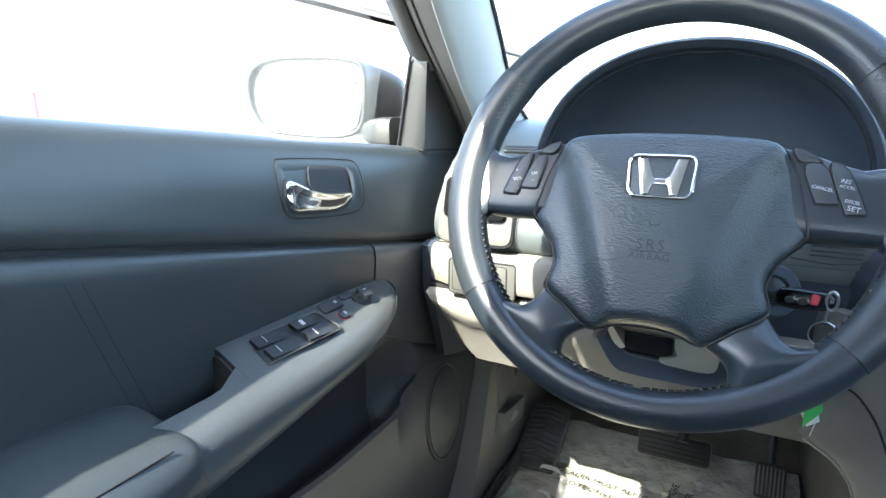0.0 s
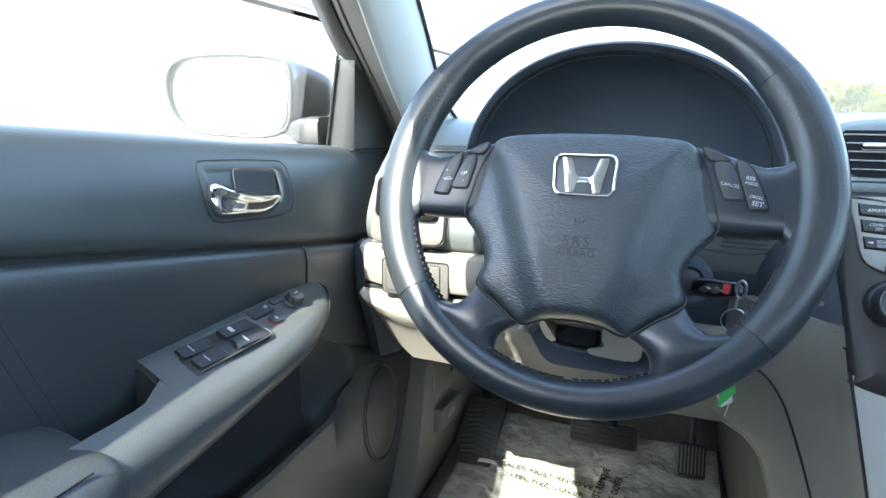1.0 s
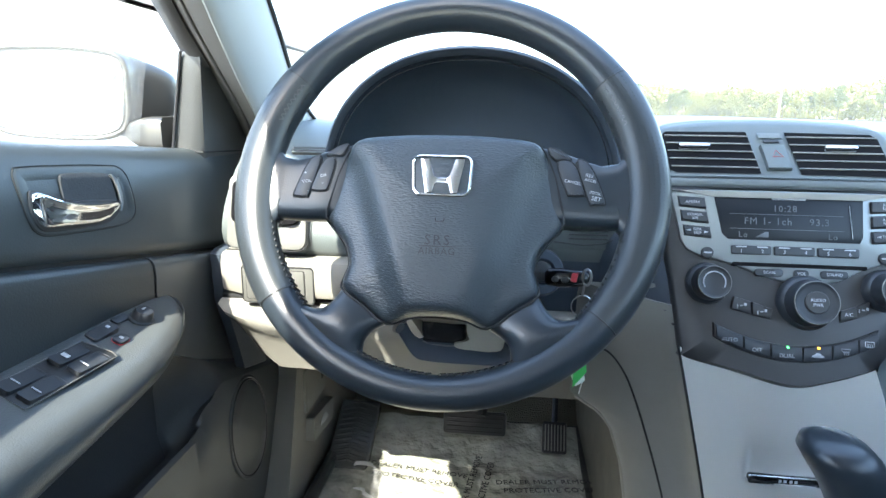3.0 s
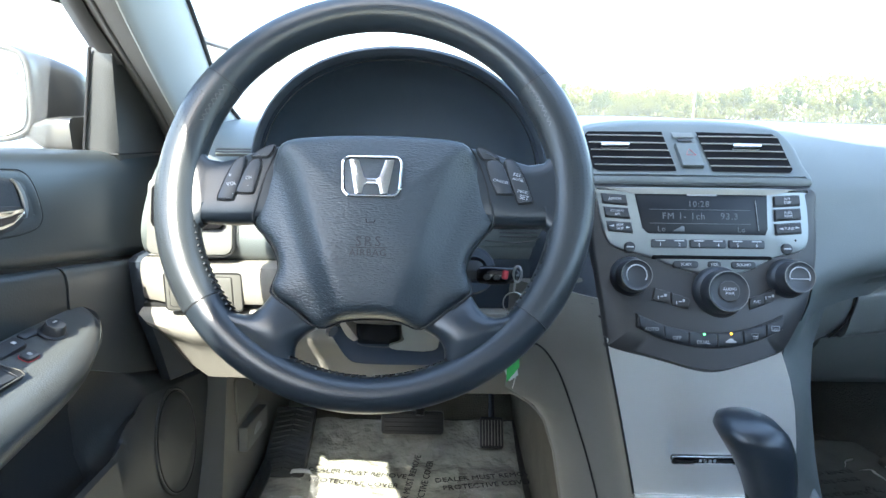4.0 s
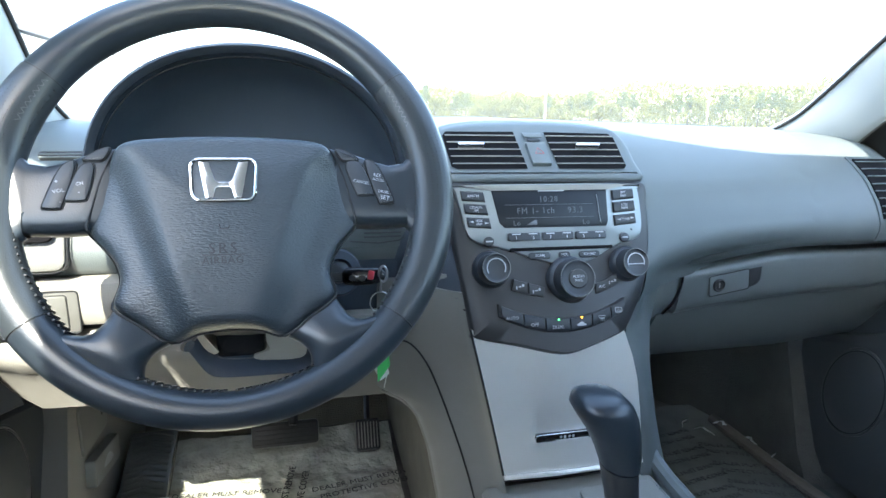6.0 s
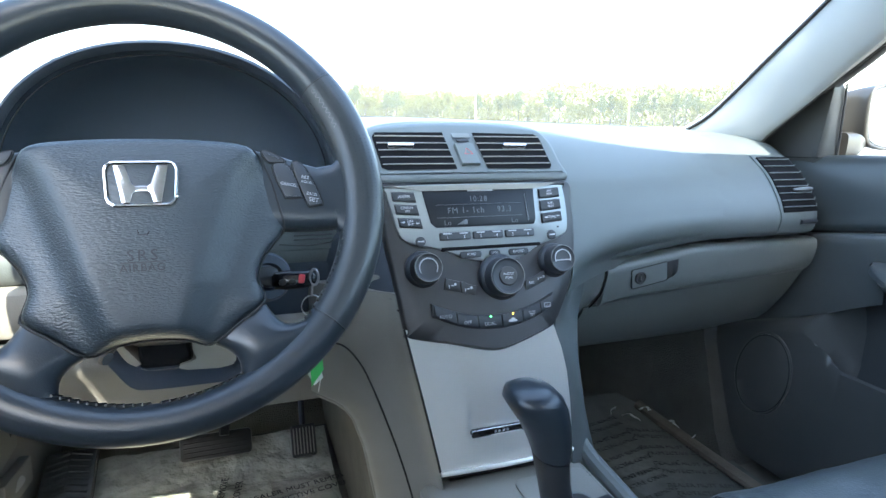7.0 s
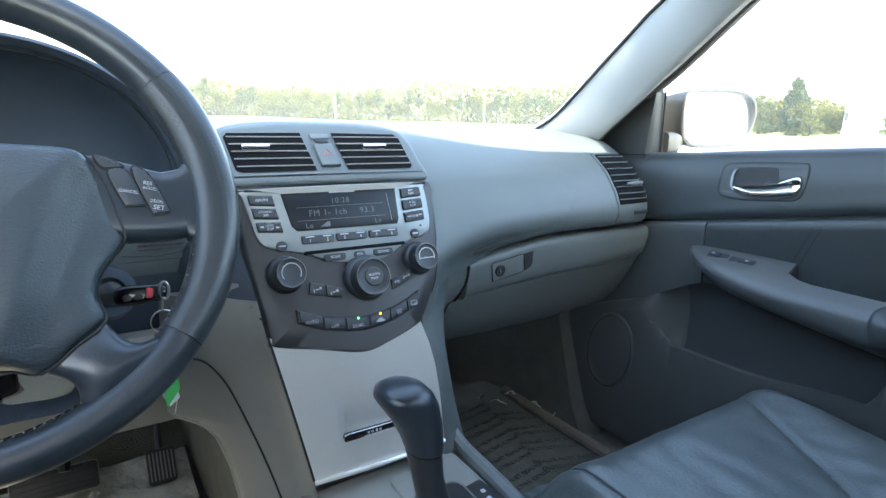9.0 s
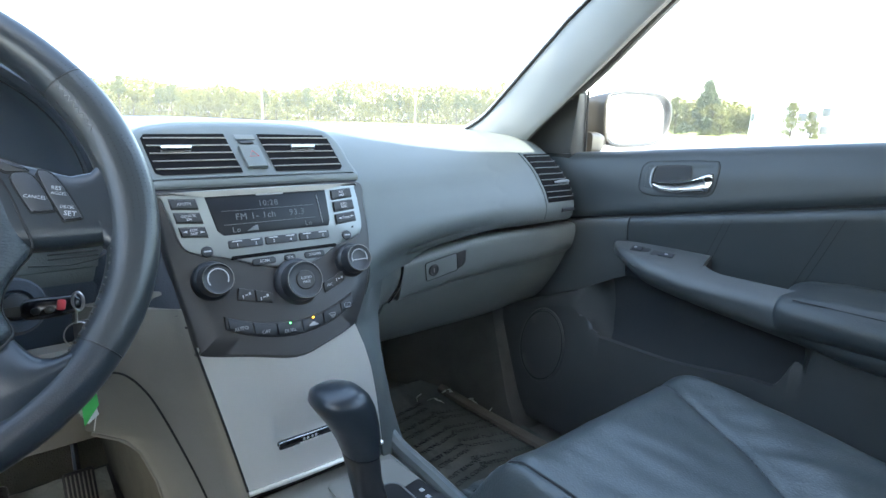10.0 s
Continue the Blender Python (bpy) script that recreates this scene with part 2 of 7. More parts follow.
def ellipse(w, h, n=32, cx=0.0, cy=0.0, power=1.0):
    out = []
    for i in range(n):
        a = 2 * math.pi * i / n
        c, s = math.cos(a), math.sin(a)
        out.append((cx + w / 2 * math.copysign(abs(c) ** power, c), cy + h / 2 * math.copysign(abs(s) ** power, s)))
    return out


def inset(outline, d):
    """The closed outline drawn in by d."""
    p = np.array(outline, float)
    area = 0.5 * sum(p[i][0] * p[(i + 1) % len(p)][1] - p[(i + 1) % len(p)][0] * p[i][1] for i in range(len(p)))
    sgn = 1 if area > 0 else -1
    out = []
    for i in range(len(p)):
        e = p[(i + 1) % len(p)] - p[i - 1]
        e = e / (np.linalg.norm(e) + 1e-9)
        out.append(p[i] + sgn * d * np.array((-e[1], e[0])))
    return out


def plate(outline, lo, hi, bevel=0.001, dish=0.0):
    """A solid over a flat outline from height lo to hi, its upper edge rounded, its top domed by dish."""
    rings = [[(*p, lo) for p in outline], [(*p, hi - bevel) for p in outline]]
    rings.append([(*p, hi - 0.3 * bevel) for p in inset(outline, 0.3 * bevel)])
    rings.append([(*p, hi) for p in inset(outline, bevel)])
    if dish:
        c = np.mean(np.array(outline), axis=0)
        for s in (0.75, 0.45, 0.15):
            rings.append([(*(c + (np.array(p) - c) * s), hi + dish * (1 - s * s)) for p in inset(outline, bevel)])
    return loft(rings)


def box(lo, hi, bevel=0.003):
    """An upright box between two corners with rounded edges."""
    bm = bmesh.new()
    bmesh.ops.create_cube(bm, size=1)
    for v in bm.verts:
        v.co = [(lo[k] + hi[k]) / 2 + v.co[k] * (hi[k] - lo[k]) for k in range(3)]
    if bevel:
        bmesh.ops.bevel(bm, geom=bm.edges[:], offset=bevel, segments=2, affect="EDGES", profile=0.5)
    return bm


def tube(path, radius, seg=10, closed=False, flat=1.0):
    """A round rod along a path; radius may be a list."""
    p = [Vector(q) for q in path]
    rings, n = [], len(p)
    up = None
    for i, q in enumerate(p):
        d = (p[(i + 1) % n] - p[i - 1]) if closed or 0 < i < n - 1 else (p[min(i + 1, n - 1)] - p[max(i - 1, 0)])
        d.normalize()
        if up is None:
            up = d.orthogonal().normalized()
        up = (up - d * up.dot(d)).normalized()
        side = d.cross(up)
        r = radius[i] if isinstance(radius, (list, tuple)) else radius
        rings.append([q + up * (r * math.cos(2 * math.pi * k / seg)) + side * (r * flat * math.sin(2 * math.pi * k / seg)) for k in range(seg)])
    return loft(rings, loop=closed)


def lathe(profile, seg=32):
    """Turns (radius, height) pairs round the z axis."""
    return loft([[(r * math.cos(2 * math.pi * k / seg), r * math.sin(2 * math.pi * k / seg), h) for k in range(seg)] for r, h in profile])


def join(*meshes):
    bm = bmesh.new()
    for b in meshes:
        me = bpy.data.meshes.new("tmp")
        b.to_mesh(me)
        b.free()
        bm.from_mesh(me)
        bpy.data.meshes.remove(me)
    return bm


def lettering(name, words, size, m, material, parent, depth=0.0002, spacing=1.0):
    """Words in the built-in font as a thin mesh, centred on the pose m, facing its z."""
    cu = bpy.data.curves.new(name, "FONT")
    cu.body, cu.size, cu.align_x, cu.align_y, cu.extrude, cu.resolution_u = words, size, "CENTER", "CENTER", depth, 2
    cu.space_character = spacing
    tmp = bpy.data.objects.new(name, cu)
    me = bpy.data.meshes.new_from_object(tmp)
    bpy.data.objects.remove(tmp)
    me.materials.clear()
    return part(name, me, material, parent, "", m)


def smooth(a, b, x):
    t = min(1, max(0, (x - a) / (b - a)))
    return t * t * (3 - 2 * t)


# ---- ground and distance ----
def ground_material():
    m = mat("pale_concrete_lot", (0.50, 0.49, 0.46), 0.85, 0, 0.004, 0.02, 0.12, 1.5)
    return m


def grid_sheet(x0, x1, y0, y1, nx, ny, height):
    bm = bmesh.new()
    vs = [[bm.verts.new((x0 + (x1 - x0) * i / nx, y0 + (y1 - y0) * j / ny, height(x0 + (x1 - x0) * i / nx, y0 + (y1 - y0) * j / ny))) for j in range(ny + 1)] for i in range(nx + 1)]
    for i in range(nx):
        for j in range(ny):
            bm.faces.new((vs[i][j], vs[i + 1][j], vs[i + 1][j + 1], vs[i][j + 1]))
    return bm


structure("ground", grid_sheet(-1500, 1500, -1500, 1500, 30, 30, lambda x, y: 0.0), ground_material(), "pale sunlit concrete parking lot", "ground")
GRASS = mat("dry_grass", (0.17, 0.20, 0.06), 0.9, 0, 0.05, 0.2, 0.35, 3.0)
structure("lawn", grid_sheet(-60, 160, 34, 150, 20, 12, lambda x, y: 0.03), GRASS, "yellow-green mown grass verge under the tree line", "grass")
structure("side_lawn", grid_sheet(42, 160, -60, 33.5, 12, 10, lambda x, y: 0.03), GRASS, "yellow-green grass verge beside the lot", "grass")

# ---- the car's shell ----
def side(s, d, y, z):
    """A place d metres from the car's middle, on the left (s = -1) or right (s = 1)."""
    return (CX + s * d, y, z)


def belt(y):
    return 0.978 - 0.088 * min(y, 0.76)


WINDSCREEN_EDGE = spl([(0.640, 1.085, 0.905), (0.640, 1.050, 0.936), (0.642, 1.010, 0.956), (0.641, 0.952, 0.984), (0.636, 0.890, 1.028), (0.622, 0.807, 1.086), (0.613, 0.735, 1.138), (0.597, 0.650, 1.190), (0.510, 0.310, 1.340)], 24)
TRIM_EDGE = spl([(0.700, 0.960, 0.860), (0.684, 0.900, 0.897), (0.668, 0.851, 0.929), (0.656, 0.808, 0.960), (0.648, 0.747, 1.002), (0.639, 0.680, 1.053), (0.628, 0.619, 1.096), (0.609, 0.530, 1.156), (0.515, 0.235, 1.318)], 24)
FLANGE_EDGE = spl([(0.720, 0.975, 0.862), (0.712, 0.920, 0.895), (0.697, 0.868, 0.928), (0.692, 0.826, 0.964), (0.689, 0.775, 1.005), (0.689, 0.722, 1.048), (0.683, 0.667, 1.085), (0.656, 0.535, 1.173), (0.575, 0.260, 1.335)], 24)
WINDOW_EDGE = spl([(0.742, 0.975, 0.870), (0.740, 0.930, 0.900), (0.728, 0.875, 0.930), (0.720, 0.830, 0.965), (0.714, 0.780, 1.005), (0.709, 0.720, 1.047), (0.699, 0.664, 1.083), (0.677, 0.530, 1.181), (0.598, 0.255, 1.345)], 24)


def front_pillar(s, name):
    rings = []
    for a, b in zip(WINDSCREEN_EDGE, TRIM_EDGE):
        a, b = np.array(a), np.array(b)
        ring = [a + (b - a) * k - np.array((0.55, 0.55, 0.30)) * bulge for k, bulge in ((0, 0), (0.1, 0.007), (0.25, 0.013), (0.45, 0.016), (0.65, 0.013), (0.85, 0.007), (0.96, 0.001), (1, -0.004))]
        ring += [b + np.array((0.03, 0.03, 0.01)), (a + b) / 2 + np.array((0.045, 0.04, 0.03)), a + np.array((0.030, 0.030, 0.012))]
        rings.append([side(s, *q) for q in ring])
    p = thing(name, side(s, 0.66, 0.9, 0.9), "light grey cloth-covered windscreen pillar trim beside the dashboard", "pillar trim", "front pillars", "structure")
    part("trim", loft(rings), PILLAR, p, "", None, 60)
    part("windscreen_seal", tube([side(s, q[0] - 0.002, q[1] - 0.002, q[2] + 0.002) for q in WINDSCREEN_EDGE], 0.0035, 8), RUBBER, p, "black rubber seal")
    flange, channel = [], []
    for a, b, c in zip(TRIM_EDGE, FLANGE_EDGE, WINDOW_EDGE):
        a, b, c = np.array(a), np.array(b), np.array(c)
        dip, back = np.array((0.006, 0.006, 0.002)), np.array((0.035, 0.035, 0.01))
        flange.append([side(s, *v) for v in (a + dip, a * 0.8 + b * 0.2 + dip * 0.5, a * 0.45 + b * 0.55 + dip * 0.4, a * 0.12 + b * 0.88 + dip * 0.2, b + dip, b + back, a + back)])
        channel.append([side(s, *v) for v in (b + dip * 0.4, b * 0.9 + c * 0.1 - dip * 0.35, b * 0.5 + c * 0.5 - dip * 0.7, b * 0.1 + c * 0.9 - dip * 0.3, c, c + back * 0.6, b + back * 0.6)])
    part("door_frame", loft(flange), SEALGREY, p, "brown-grey door frame flange", None, 60)
    part("door_seal", tube([side(s, *(np.array(a) * 0.30 + np.array(b) * 0.70 + np.array((0.002, 0.002, 0)))) for a, b in zip(TRIM_EDGE, FLANGE_EDGE)], 0.0022, 8), CHANNEL, p, "dark door seal")
    part("window_channel", loft(channel[13:]), CHANNEL, p, "black window channel", None, 60)
    return p


front_pillar(-1, "left_pillar")
front_pillar(1, "right_pillar")

cross = [[(CX + q[0] * k, q[1] + 0.06 * (1 - k * k), q[2] + 0.010 * (1 - k * k)) for k in np.linspace(-1, 1, 13)] for q in WINDSCREEN_EDGE]
pane = structure("windscreen", loft(cross, closed=False), WINDSCREEN, "clear windscreen, its dust haze standing in for glare", "window")
pane.visible_shadow = False

roof_rings = []
for y in (0.33, 0.2, 0.0, -0.4, -0.9, -1.45):
    top = 1.335 + 0.03 * smooth(0.33, -0.2, y) - 0.05 * smooth(-0.8, -1.5, y)
    arc = [(CX + 0.61 * k, y, top + 0.015 + 0.035 * (1 - k * k)) for k in np.linspace(-1, 1, 11)]
    roof_rings.append(arc + [(a, b, c + 0.035) for a, b, c in arc[::-1]])
structure("ceiling", loft(roof_rings), LINER, "pale grey cloth headliner", "ceiling")
for s, name in ((-1, "left"), (1, "right")):
    rail = spl([(0.596, 0.30, 1.342), (0.600, 0.0, 1.365), (0.600, -0.6, 1.358), (0.55, -1.4, 1.28)], 14)
    structure("trim_" + name, tube([side(s, *q) for q in rail], 0.030, 10), PILLAR, "pale grey roof rail trim above the doors", "trim")
    post = [[side(s, 0.605 + e + 0.145 * (1 - k), -0.42 + f - 0.10 * k, 0.25 + 1.1 * k) for e, f in ((0, 0.06), (0.06, 0.06), (0.06, -0.06), (0, -0.06))] for k in np.linspace(0, 1, 6)]
    structure("wall_post_" + name, loft(post), PILLAR, "grey centre pillar between the doors", "wall")
    rear = box((0, 0, 0), (1, 1, 1), 0)
    for v in rear.verts:
        v.co = side(s, 0.72 + 0.05 * v.co.x, -0.48 - 1.05 * v.co.y, 0.25 + 0.72 * v.co.z)
    structure("wall_rear_" + name, rear, DOOR_LOW, "grey rear side panel", "wall")
# Unseen panel, added only to hold back light from the rear.
structure("rear_light_block", box((CX - 0.72, -0.70, 0.25), (CX + 0.72, -0.60, 1.08), 0.02), DOOR_LOW, "unseen grey panel added behind the front seats to block rear light", "wall")
structure("floor", box((CX - 0.80, -1.50, 0.20), (CX + 0.80, 1.50, 0.262), 0), CARPET, "dark grey carpeted car floor", "floor")
structure("wall_front", loft([[(x, 1.24, 0.262), (x, 1.34, 0.36), (x, 1.36, 0.60), (x, 1.30, 0.80), (x, 1.44, 0.80), (x, 1.46, 0.25)] for x in (CX - 0.80, CX + 0.80)]), CARPET_TAN, "light tan carpeted sloping front bulkhead", "wall")
structure("hood", loft([[(x, 1.12, 0.90 - 0.03 * abs(x - CX)), (x, 1.5, 0.885 - 0.04 * abs(x - CX)), (x, 2.1, 0.78 - 0.05 * abs(x - CX)), (x, 2.1, 0.3), (x, 1.50, 0.3), (x, 1.12, 0.80)] for x in np.linspace(CX - 0.80, CX + 0.80, 9)]), PAINT, "grey painted bonnet in front of the windscreen", "bonnet")


# ---- doors ----
def door_line(y):
    return 0.9185 - 0.181 * y


def arm_edge(y):
    """Height of the crease along the armrest's outer edge."""
    return 0.734 + 0.012 * smooth(0.40, 0.56, y)


def arm_z(d, y):
    """The armrest's top, which falls from the door towards the cabin."""
    return arm_edge(y) + (d - 0.645) / 0.05 * (0.762 - arm_edge(y))


def arm_low(y):
    return float(np.interp(y, (-0.42, 0.194, 0.268, 0.352, 0.45, 0.526, 0.60), (0.640, 0.667, 0.678, 0.687, 0.699, 0.708, 0.730)))


def trim_low(y):
    """Where the front trim ends over the lower panel."""
    return float(np.interp(y, (0.30, 0.59, 0.63, 0.70, 0.85, 0.92), (0.690, 0.690, 0.672, 0.634, 0.573, 0.545)))


def upper_section(b, l):
    """Section of the upper door panel from the window to its lower lip."""
    return [(0.775, b + 0.004), (0.745, b + 0.009), (0.722, b + 0.003), (0.710, b - 0.022), (0.704, b * 0.55 + l * 0.45), (0.701, l + 0.030), (0.6985, l + 0.010), (0.704, l + 0.001)]


def sections(s, ys, profile):
    return loft([[side(s, d, y, z) for d, z in profile(y)] for y in ys])


def car_door(s, name, label):
    d = thing(name, side(s, 0.74, 0.2, 0.30), label, "car door", "front doors")
    grab_y, pad_y = (0.337, 0.247) if s < 0 else (0.428, 0.282)

    def upper(y):
        b, l = belt(y), door_line(y)
        return spl(upper_section(b, l), 18) + [(0.80, l), (0.80, b)]

    part("upper_panel", sections(s, np.linspace(-0.42, 0.88, 22), upper), DOOR_UP, d, "slate-blue grained upper door panel")

    def shadow_gap(y):
        l = door_line(y)
        return [(0.706, l - 0.004), (0.706, l + 0.003), (0.78, l + 0.003), (0.78, l - 0.004)]

    part("trim_groove", sections(s, np.linspace(-0.42, 0.88, 14), shadow_gap), SEAM, d, "dark groove under the upper panel")

    def insert_profile(y):
        l, e = door_line(y), trim_low(y)
        return spl([(0.712, l - 0.003), (0.701, l - 0.005), (0.695, l - 0.016), (0.697, l - 0.05), (0.701, e * 0.75 + l * 0.25), (0.706, e)], 12) + [(0.79, e), (0.79, l - 0.003)]

    part("insert", sections(s, np.linspace(-0.42, 0.5905, 20), insert_profile), DOOR_IN, d, "dark grey leather door insert")
    part("front_trim", sections(s, np.linspace(0.5925, 0.86, 14), lambda y: [(dd - 0.0015, z) for dd, z in insert_profile(y)]), ARM, d, "grey plastic trim at the door's front")
    seams = ((0.404, 0.442, 0.736), (0.243, 0.298, 0.726)) if s > 0 else ((0.218, 0.268, 0.730),)
    for y0, y1, zl in seams:
        for e in (-0.006, 0.006):
            pts = []
            for k in np.linspace(0, 1, 12):
                y = y0 + (y1 - y0) * k + e
                l = door_line(y)
                z = l - 0.010 - k * (l - 0.010 - zl)
                prof = insert_profile(y)[:12]
                dd = float(np.interp(-z, [-q[1] for q in prof], [q[0] for q in prof]))
                pts.append(side(s, dd + 0.0006, y, z))
            part("stitched_seam", tube(pts, 0.0011 if s > 0 else 0.0008, 6), CREASE, d)

    def narrow(y):
        return 1.0 if y < 0.47 else math.sqrt(max(0.0, 1 - ((y - 0.47) / 0.145) ** 2))

    def arm(y):
        e, lo, k = arm_edge(y), arm_low(y), narrow(y)
        base = [(0.712, 0.7625), (0.700, 0.7645), (0.692, 0.7615), (0.655, arm_z(0.655, y)), (0.648, e + 0.0015), (0.6435, e - 0.0015), (0.637, e - 0.008), (0.6325, e - 0.018), (0.6325, lo + 0.016), (0.637, lo + 0.005), (0.650, lo - 0.008), (0.68, lo - 0.020), (0.72, lo - 0.026)]
        top = 0.762
        return [(0.712 - (0.712 - dd) * (0.15 + 0.85 * k), top - (top - z) * (0.30 + 0.70 * k)) for dd, z in base]

    front_ys = list(np.linspace(grab_y, 0.47, 6)) + [0.47 + 0.145 * math.sin(a) for a in np.linspace(0.15, 1.565, 16)]
    part("armrest", sections(s, front_ys, arm), ARM, d, "grey plastic armrest with a rounded front end", None, 50)

    def strip(y):
        e, lo = arm_edge(y), arm_low(y)
        w = 0.012 * smooth(grab_y - 0.05, grab_y, y) ** 3
        return [(0.663 + w, arm_z(0.663 + w, y)), (0.655, arm_z(0.655, y)), (0.648, e + 0.0015), (0.6435, e - 0.0015), (0.637, e - 0.008), (0.6325, e - 0.018), (0.6325, lo + 0.016), (0.637, lo + 0.005), (0.650, lo - 0.008), (0.68, lo - 0.020), (0.72, lo - 0.026), (0.72, lo - 0.010), (0.668 + w, lo - 0.005), (0.664 + w, e - 0.01)]

    part("grab_edge", sections(s, np.linspace(pad_y - 0.03, grab_y + 0.0004, 10), strip), ARM, d, "", None, 50)
    part("grab_recess", sections(s, np.linspace(pad_y - 0.03, grab_y, 3), lambda y: [(0.662, 0.700), (0.705, 0.700), (0.705, 0.690), (0.662, 0.690)]), BLACK, d, "black grab recess")
    part("grab_wall", sections(s, (grab_y - 0.0025, grab_y - 0.0004), lambda y: [(0.664, 0.700), (0.666, arm_z(0.666, y) - 0.006), (0.692, 0.757), (0.702, 0.757), (0.702, 0.700)]), RECESS_SHADE, d)
    part("armrest_rear", sections(s, np.linspace(-0.42, pad_y - 0.029, 12), lambda y: [(dd, min(z, 0.715)) for dd, z in arm(y)]), ARM, d, "", None, 50)

    def cushion(y):
        e = smooth(pad_y + 0.012, pad_y - 0.035, y)
        t = 0.737
        return spl([(0.706, t + 0.012 + 0.012 * e), (0.690, t + 0.012 + 0.012 * e), (0.66, t + 0.004 + 0.009 * e), (0.637, t - 0.001 + 0.006 * e), (0.6245 - 0.004 * e, t - 0.014), (0.6225 - 0.004 * e, t - 0.034), (0.631, t - 0.052)], 16) + [(0.66, t - 0.052), (0.665, t - 0.012), (0.70, t - 0.012)]

    ends = [pad_y + 0.013 - 0.012 * (1 - math.cos(a)) for a in np.linspace(0, math.pi / 2, 5)]
    rings = []
    for i, y in enumerate(ends + list(np.linspace(pad_y - 0.01, -0.42, 14))):
        k = math.sin(math.pi / 2 * min(1.0, (i + 0.6) / 5.0))
        rings.append([side(s, 0.66 + (dd - 0.66) * (0.72 + 0.28 * k), y - 0.018 * max(0, (0.70 - z) / 0.05) * (1 - k), 0.72 + (z - 0.72) * (0.6 + 0.4 * k)) for dd, z in cushion(y)])
    part("armrest_pad", loft(rings), DOOR_IN, d, "dark grey stitched leather armrest pad", None, 60)
    part("armrest_stitch", tube([side(s, 0.6320, y, 0.7385 - 0.001) for y in np.linspace(-0.4, pad_y - 0.01, 12)], 0.0009, 5), SEAM, d)

    def lip(y):
        return 0.556 + 0.020 * smooth(0.50, 0.30, y) + 0.050 * smooth(0.625, 0.705, y) + 0.070 * smooth(0.300, 0.258, y)

    def pocket(y):
        p = smooth(0.250, 0.275, y) * smooth(0.712, 0.618, y)
        zt, q = trim_low(y), lip(y)
        shut = [(0.712, zt), (0.704, zt - 0.002), (0.697, zt - 0.008), (0.6925, zt - 0.018), (0.690, zt - 0.030), (0.6885, zt - 0.045), (0.688, zt * 0.7 + 0.52 * 0.3), (0.6875, zt * 0.5 + 0.26), (0.6875, zt * 0.3 + 0.52 * 0.7 - 0.004), (0.687, 0.50), (0.692, 0.39), (0.700, 0.29)]
        open_ = [(0.712, 0.692), (0.722, 0.682), (0.736, 0.660), (0.744, 0.62), (0.744, 0.56), (0.736, 0.520), (0.703, 0.515), (0.699, q - 0.008), (0.693, q), (0.6865, q - 0.003), (0.686, q - 0.060), (0.700, 0.29)]
        return [tuple(np.array(a) * (1 - p) + np.array(b) * p) for a, b in zip(shut, open_)] + [(0.79, 0.29), (0.79, 0.69)]

    ys = list(np.linspace(-0.42, 0.23, 6)) + list(np.linspace(0.25, 0.31, 14)) + list(np.linspace(0.33, 0.60, 8)) + list(np.linspace(0.612, 0.72, 20)) + list(np.linspace(0.74, 0.90, 6))
    part("lower_panel", sections(s, ys, pocket), DOOR_LOW, d, "grey plastic lower door panel with an open map pocket", None, 50)

    # Dark sheet over the pocket's inner wall, in place of its shade.
    def pocket_sheet(y):
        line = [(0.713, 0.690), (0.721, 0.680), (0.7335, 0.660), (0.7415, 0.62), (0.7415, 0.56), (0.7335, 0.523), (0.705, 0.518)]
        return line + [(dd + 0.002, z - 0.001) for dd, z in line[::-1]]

    part("pocket_shade", sections(s, np.linspace(0.276, 0.662, 12), pocket_sheet), RECESS_SHADE, d, "dark sheet inside the map pocket standing for its shade")
    # speaker behind an oval rim
    ring = [side(s, 0.6875 + 0.02 * max(0, 0.50 - z) ** 1.2, y, z) for y, z in ((0.776 + 0.060 * math.cos(a) - 0.014 * math.sin(a), 0.486 + 0.088 * math.sin(a) + 0.004 * math.cos(a)) for a in np.linspace(0, 2 * math.pi, 40, endpoint=False))]
    mid = np.mean(np.array(ring), axis=0)
    grille = part("speaker_grille", loft([[tuple(mid + (np.array(q) - mid) * k - np.array((s * h, 0, 0))) for q in ring] for k, h in ((0.97, -0.004), (0.97, 0.001), (0.94, 0.0025), (0.6, 0.0032), (0.2, 0.0035))]), DOOR_LOW, d, "grey oval speaker grille")
    part("rim", tube(ring, 0.0026, 8, True), DOOR_LOW, grille)
    part("rim_gap", tube([tuple(mid + (np.array(q) - mid) * 0.955 - np.array((s * 0.0022, 0, 0))) for q in ring], 0.0011, 6, True), SEAM, grille)
    part("wall", sections(s, np.linspace(-0.42, 0.90, 3), lambda y: [(0.785, 0.25), (0.785, belt(y) - 0.004), (0.86, belt(y) - 0.01), (0.88, 0.6), (0.86, 0.22)]), PAINT, d, "grey painted outer door skin")
    lit = sections(s, np.linspace(-0.40, 0.735, 4), lambda y: [(0.776, belt(y) - 0.002), (0.776, belt(y) + 0.003), (0.79, belt(y) + 0.003), (0.79, belt(y) - 0.002)])
    part("window_wiper", lit, RUBBER, d, "black rubber strip along the window")
    # the corner panel at the mirror: a flat rear band that turns into a triangle
    rings = []
    for k in np.linspace(-0.25, 1, 11):
        z = 0.915 + 0.139 * k
        top = 0.010 * smooth(0.90, 1.0, k)
        rear_, mid_ = np.array((0.756 - 0.040 * k, 0.751 - 0.024 * k + top, z)), np.array((0.716 - 0.026 * k, 0.756 - 0.032 * k + 0.6 * top, z))
